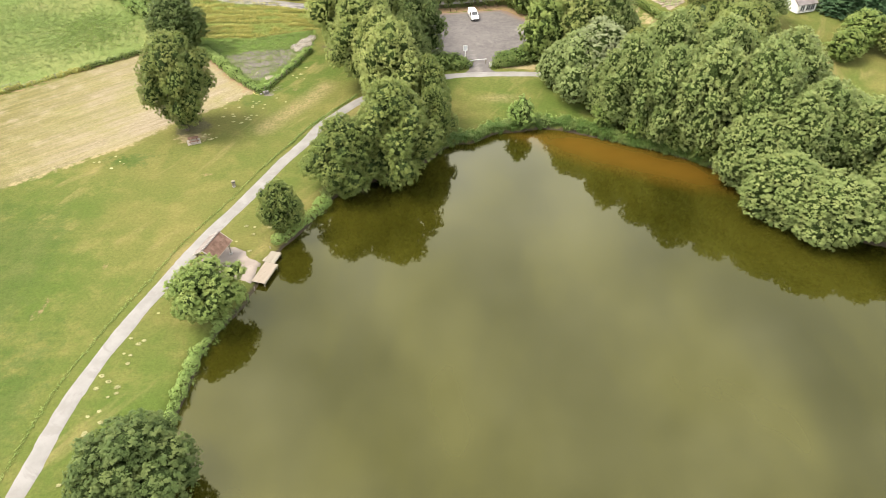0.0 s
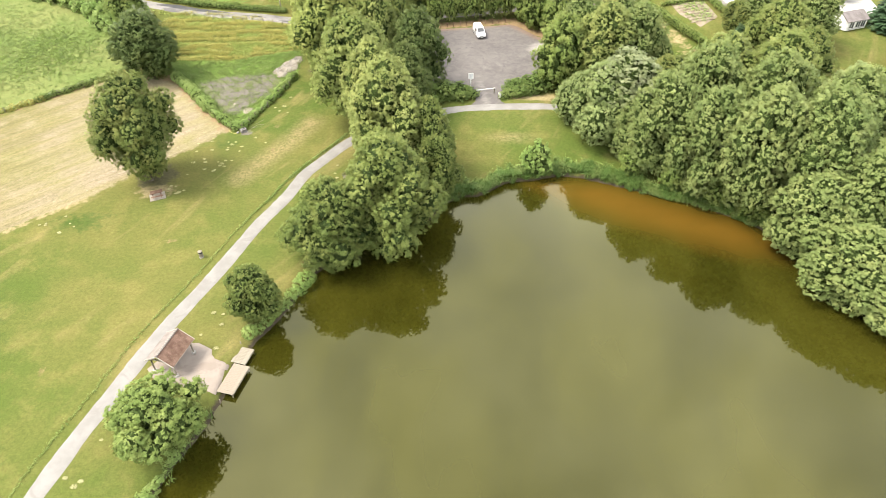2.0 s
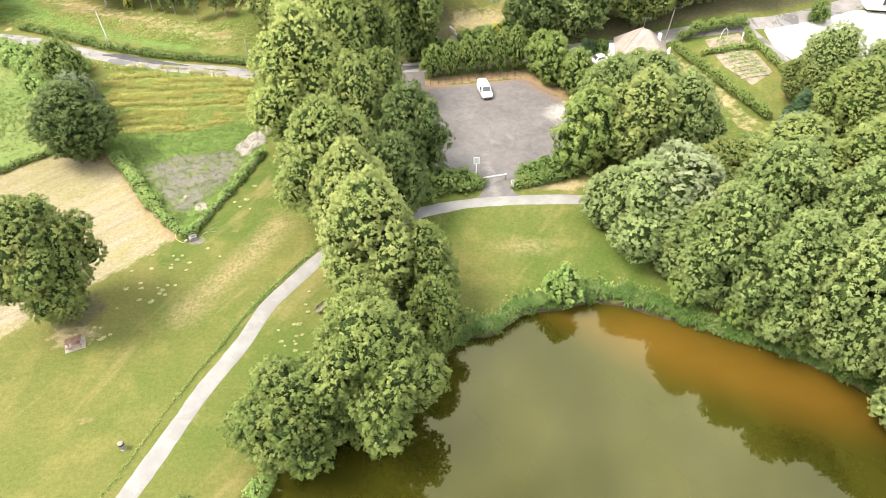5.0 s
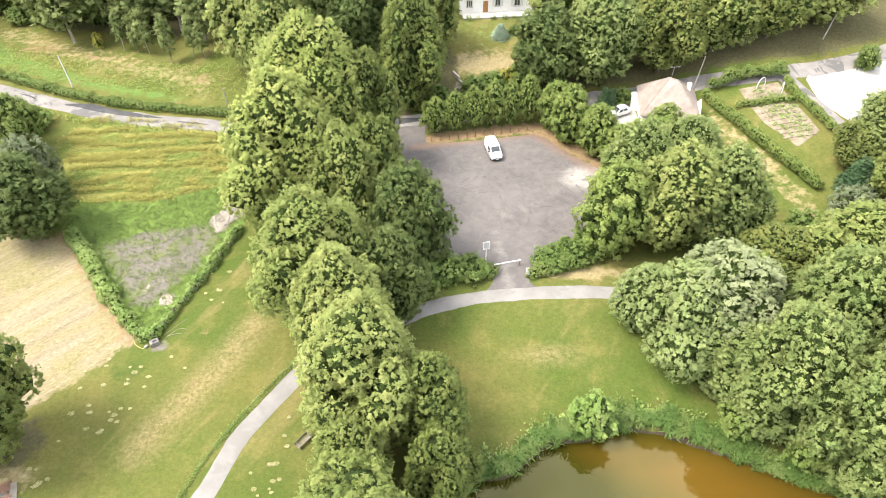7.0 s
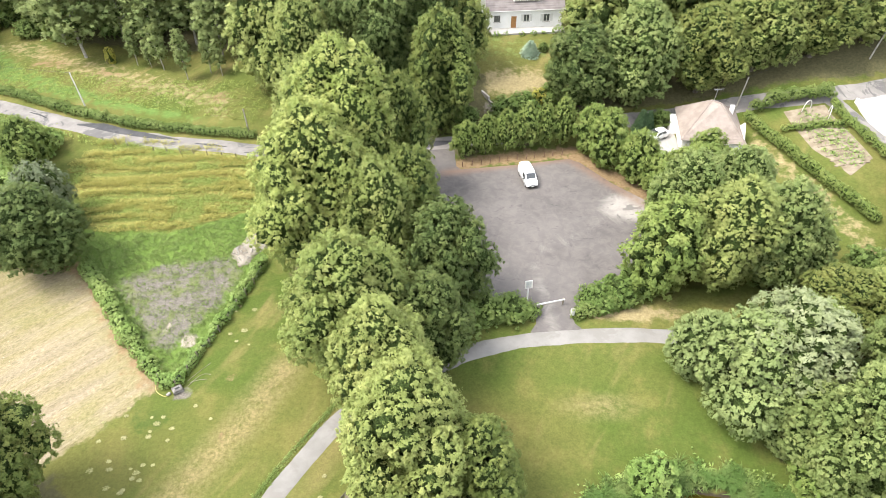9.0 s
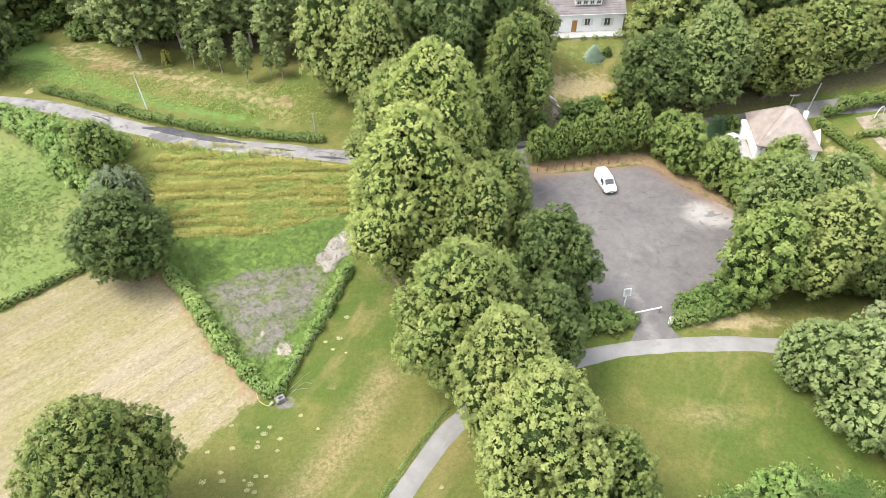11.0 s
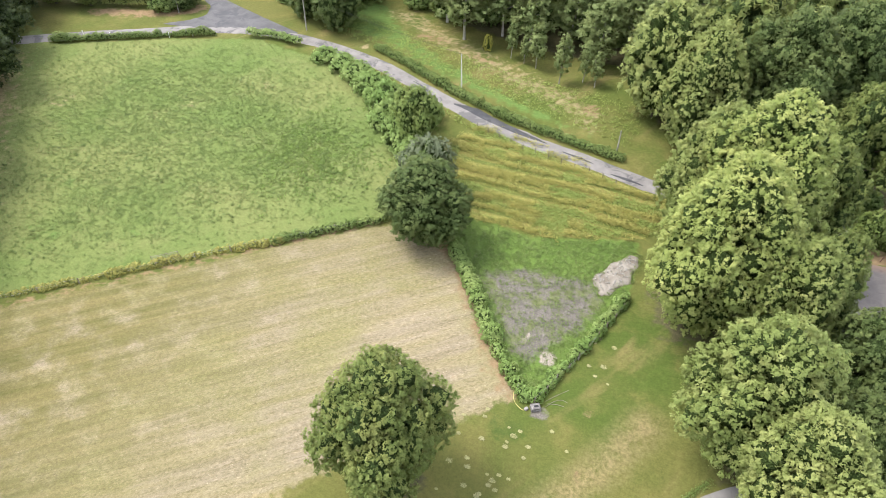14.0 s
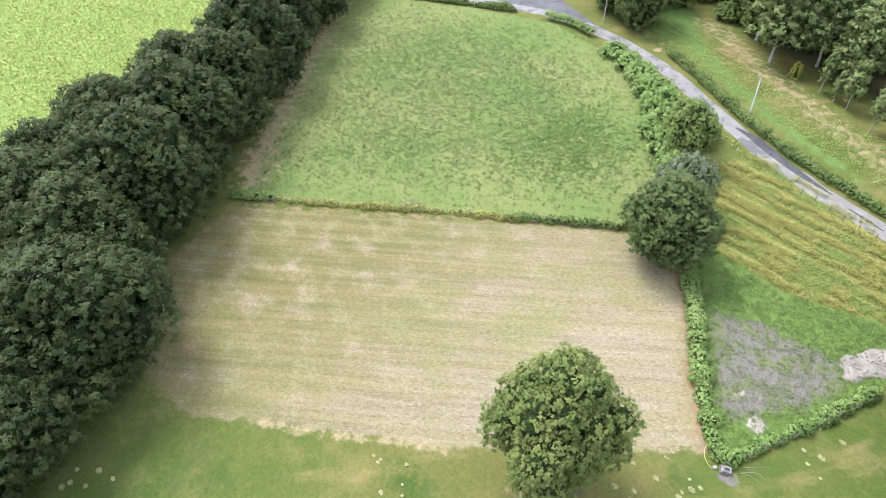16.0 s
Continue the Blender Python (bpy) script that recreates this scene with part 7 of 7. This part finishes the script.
HOSE = plain("yellow_hose", (0.45, 0.38, 0.14), (0.55, 0.48, 0.2), 3.0)
tube("hose", [(-36.2, 118.2), (-36.6, 117.0), (-36.2, 115.9), (-35.4, 115.3), (-34.9, 115.2)], 0.03, HOSE, "pale yellow hose lying at a hedge foot", "hose")
for line in ([(-33.0, 116.5), (-32.3, 117.6), (-31.6, 118.1), (-30.9, 118.0)], [(-33.2, 117.2), (-32.6, 118.0), (-31.9, 118.9), (-31.3, 119.6)], [(-32.9, 117.0), (-32.0, 117.3), (-31.2, 117.4)]):
    tube("branch", line, 0.022, WEATHERED, "pale fallen branch beside a hedge", "branch")


def post_fence(line, gap, tall, mat, label, seed, wires=0):
    """Leaning posts at even steps along a line."""
    top = thing("fence", Matrix(), label, "fence")
    rng = random.Random(seed)
    c = curve_points(line, 0.1)
    run = np.concatenate([[0], np.cumsum(np.linalg.norm(np.diff(c, axis=0), axis=1))])
    heads = []
    for s in np.arange(0, run[-1], gap):
        x, y = np.interp(s, run, c[:, 0]), np.interp(s, run, c[:, 1])
        z = ground_z(x, y)
        head = (x + rng.uniform(-0.12, 0.12), y + rng.uniform(-0.12, 0.12), z + tall * rng.uniform(0.85, 1.1))
        part("post", rod(bmesh.new(), (x, y, z - 0.3), head, 0.075, 0.06, 7), mat, top)
        heads.append(Vector(head))
    for k in range(wires):
        for a, b in zip(heads, heads[1:]):
            drop = Vector((0, 0, -0.12 - 0.35 * k))
            part("wire", rod(bmesh.new(), a + drop, b + drop, 0.006, 0.006, 4), GREY_METAL, top)


post_fence([(-34.2, 116.4), (-31.7, 123.2), (-29.6, 129.8), (-28.1, 135.6)], 2.05, 1.15, PALE_WOOD, "row of weathered wooden posts with wire beside a hedge", 5, 2)
post_fence([(-36.4, 117.3), (-40.9, 121.7), (-45, 127)], 2.6, 1.1, WEATHERED, "weathered wooden posts inside a bramble hedge", 6)
post_fence([(-58.5, 162.0), (-48.5, 159.4), (-34.5, 157.6)], 2.2, 1.1, WEATHERED, "grey wooden posts with wire along the lane", 7, 2)
post_fence([(-99.5, 100.2), (-80, 119), (-62.5, 135.6)], 4.5, 1.0, WEATHERED, "grey field fence posts with wire", 8, 2)
post_fence([(-2.4, 154.8), (5, 156.2), (13.6, 157.8)], 1.4, 1.0, BROWN_WOOD, "low brown wooden posts behind the car park", 9)


def pole(x, y, tall, lean, mat, label, arm=False):
    top = thing("utility_pole", pose(x, y, ground_z(x, y)), label, "pole")
    part("shaft", rod(bmesh.new(), (0, 0, -0.5), (lean[0], lean[1], tall), 0.14, 0.09, 10), mat, top)
    part("collar", rod(bmesh.new(), (lean[0] * 0.96, lean[1] * 0.96, tall * 0.96), (lean[0], lean[1], tall * 0.985), 0.12, 0.12, 10), GREY_METAL, top)
    if arm:
        part("cross_arm", rod(bmesh.new(), (lean[0], lean[1], tall - 0.3), (lean[0] + 1.0, lean[1] - 0.3, tall - 0.1), 0.05, 0.04, 6), GREY_METAL, top)
    return Vector((x + lean[0], y + lean[1], ground_z(x, y) + tall))


one = pole(-65.6, 172.6, 6.0, (-0.5, 0.3), WHITE_METAL, "pale concrete pole beside the lane")
two = pole(41.2, 166.2, 5.8, (0.6, 0.2), PALE_BARK, "leaning grey wooden pole beside the lane")
three = pole(63.8, 173.2, 7.0, (1.0, 0.0), PALE_BARK, "grey wooden street lamp pole above the lane", True)
four = pole(-101.5, 179.5, 7.0, (-0.5, 0.5), PALE_BARK, "grey wooden pole beside the field track")
pole(-128.6, 174.6, 7.0, (-0.35, 0.1), PALE_BARK, "grey wooden pole on a road bank")
pole(-36.4, 164.8, 4.0, (-0.1, 0.0), PALE_BARK, "thin grey post beside the lane")


def cable(a, b, sag):
    bm = bmesh.new()
    p = [a.lerp(b, u / 14) - Vector((0, 0, sag * 4 * (u / 14) * (1 - u / 14))) for u in range(15)]
    for q, r in zip(p, p[1:]):
        rod(bm, q, r, 0.018, 0.018, 4)
    me = bpy.data.meshes.new("overhead_cable")
    bm.to_mesh(me)
    bm.free()
    me.materials.append(DARK_PLASTIC)
    tagged(new("overhead_cable", me), "thin dark overhead cable between two poles", "cable")


cable(one, four, 0.5)
cable(two, three, 0.4)


def garden_hoop(x, y, turn):
    top = thing("garden_arch", pose(x, y, ground_z(x, y), 0, 0, turn), "white hooped garden arch in a vegetable bed", "arch")
    bm = bmesh.new()
    p = [(0.75 * math.cos(a), 0, 0.2 + 1.5 * math.sin(a)) for a in np.linspace(0, math.pi, 13)]
    for a, b in zip(p, p[1:]):
        rod(bm, a, b, 0.06, 0.06, 6)
    part("hoop", bm, WHITE_METAL, top)
    for s in (-1, 1):
        part("stake", rod(bmesh.new(), (s * 0.75, 0, -0.2), (s * 0.75, 0, 0.25), 0.05, 0.05, 6), WHITE_METAL, top)


garden_hoop(50.6, 163.0, 20)
garden_hoop(53.0, 160.9, 70)
for k in range(7):
    y = 156.4 - 1.15 * k
    ridge_bm = bmesh.new()
    for j in range(9):
        x = 48.9 + 0.12 * k + j * 0.5
        box(ridge_bm, x, y - 0.02 * j, ground_z(x, y) + 0.05, 0.52, 0.4, 0.22, None, 0.08)
    me = bpy.data.meshes.new("soil_ridge")
    ridge_bm.to_mesh(me)
    ridge_bm.free()
    me.materials.append(bpy.data.materials["dug_soil"])
    tagged(new("soil_ridge", me), "heaped soil ridge in a kitchen garden", "soil ridge", "soil ridges of the garden")
gate = thing("field_gate", pose(-83.2, 117.2, ground_z(-83.2, 117.2), 0, 0, 44), "weathered wooden field gate in a grassy fence", "gate")
for z in (0.3, 0.6, 0.9, 1.15):
    part("rail", rod(bmesh.new(), (-1.6, 0, z), (1.6, 0, z), 0.03, 0.03, 6), WEATHERED, gate)
for x in (-1.6, 0, 1.6):
    part("upright", rod(bmesh.new(), (x, 0, -0.1), (x, 0, 1.2), 0.035, 0.035, 6), WEATHERED, gate)


# white marker posts along the meadow's side of the lane
def marker_post(x, y):
    top = thing("marker_post", pose(x, y, ground_z(x, y)), "short white marker post beside the lane", "post", "marker posts beside the lane")
    part("shaft", boxed(0, 0, 0.45, 0.14, 0.1, 1.1, bevel=0.02), WHITE_METAL, top)
    part("cap", boxed(0, 0, 1.03, 0.16, 0.12, 0.06, bevel=0.02), RENDER_WHITE, top)


for x, y in [(-137.9, 158.6), (-135.1, 159.1), (-132.8, 160.3), (-131.0, 161.3), (-129.5, 162.6), (-122.9, 165.0), (-119.4, 167.5), (-147.2, 152.3)]:
    marker_post(x, y)
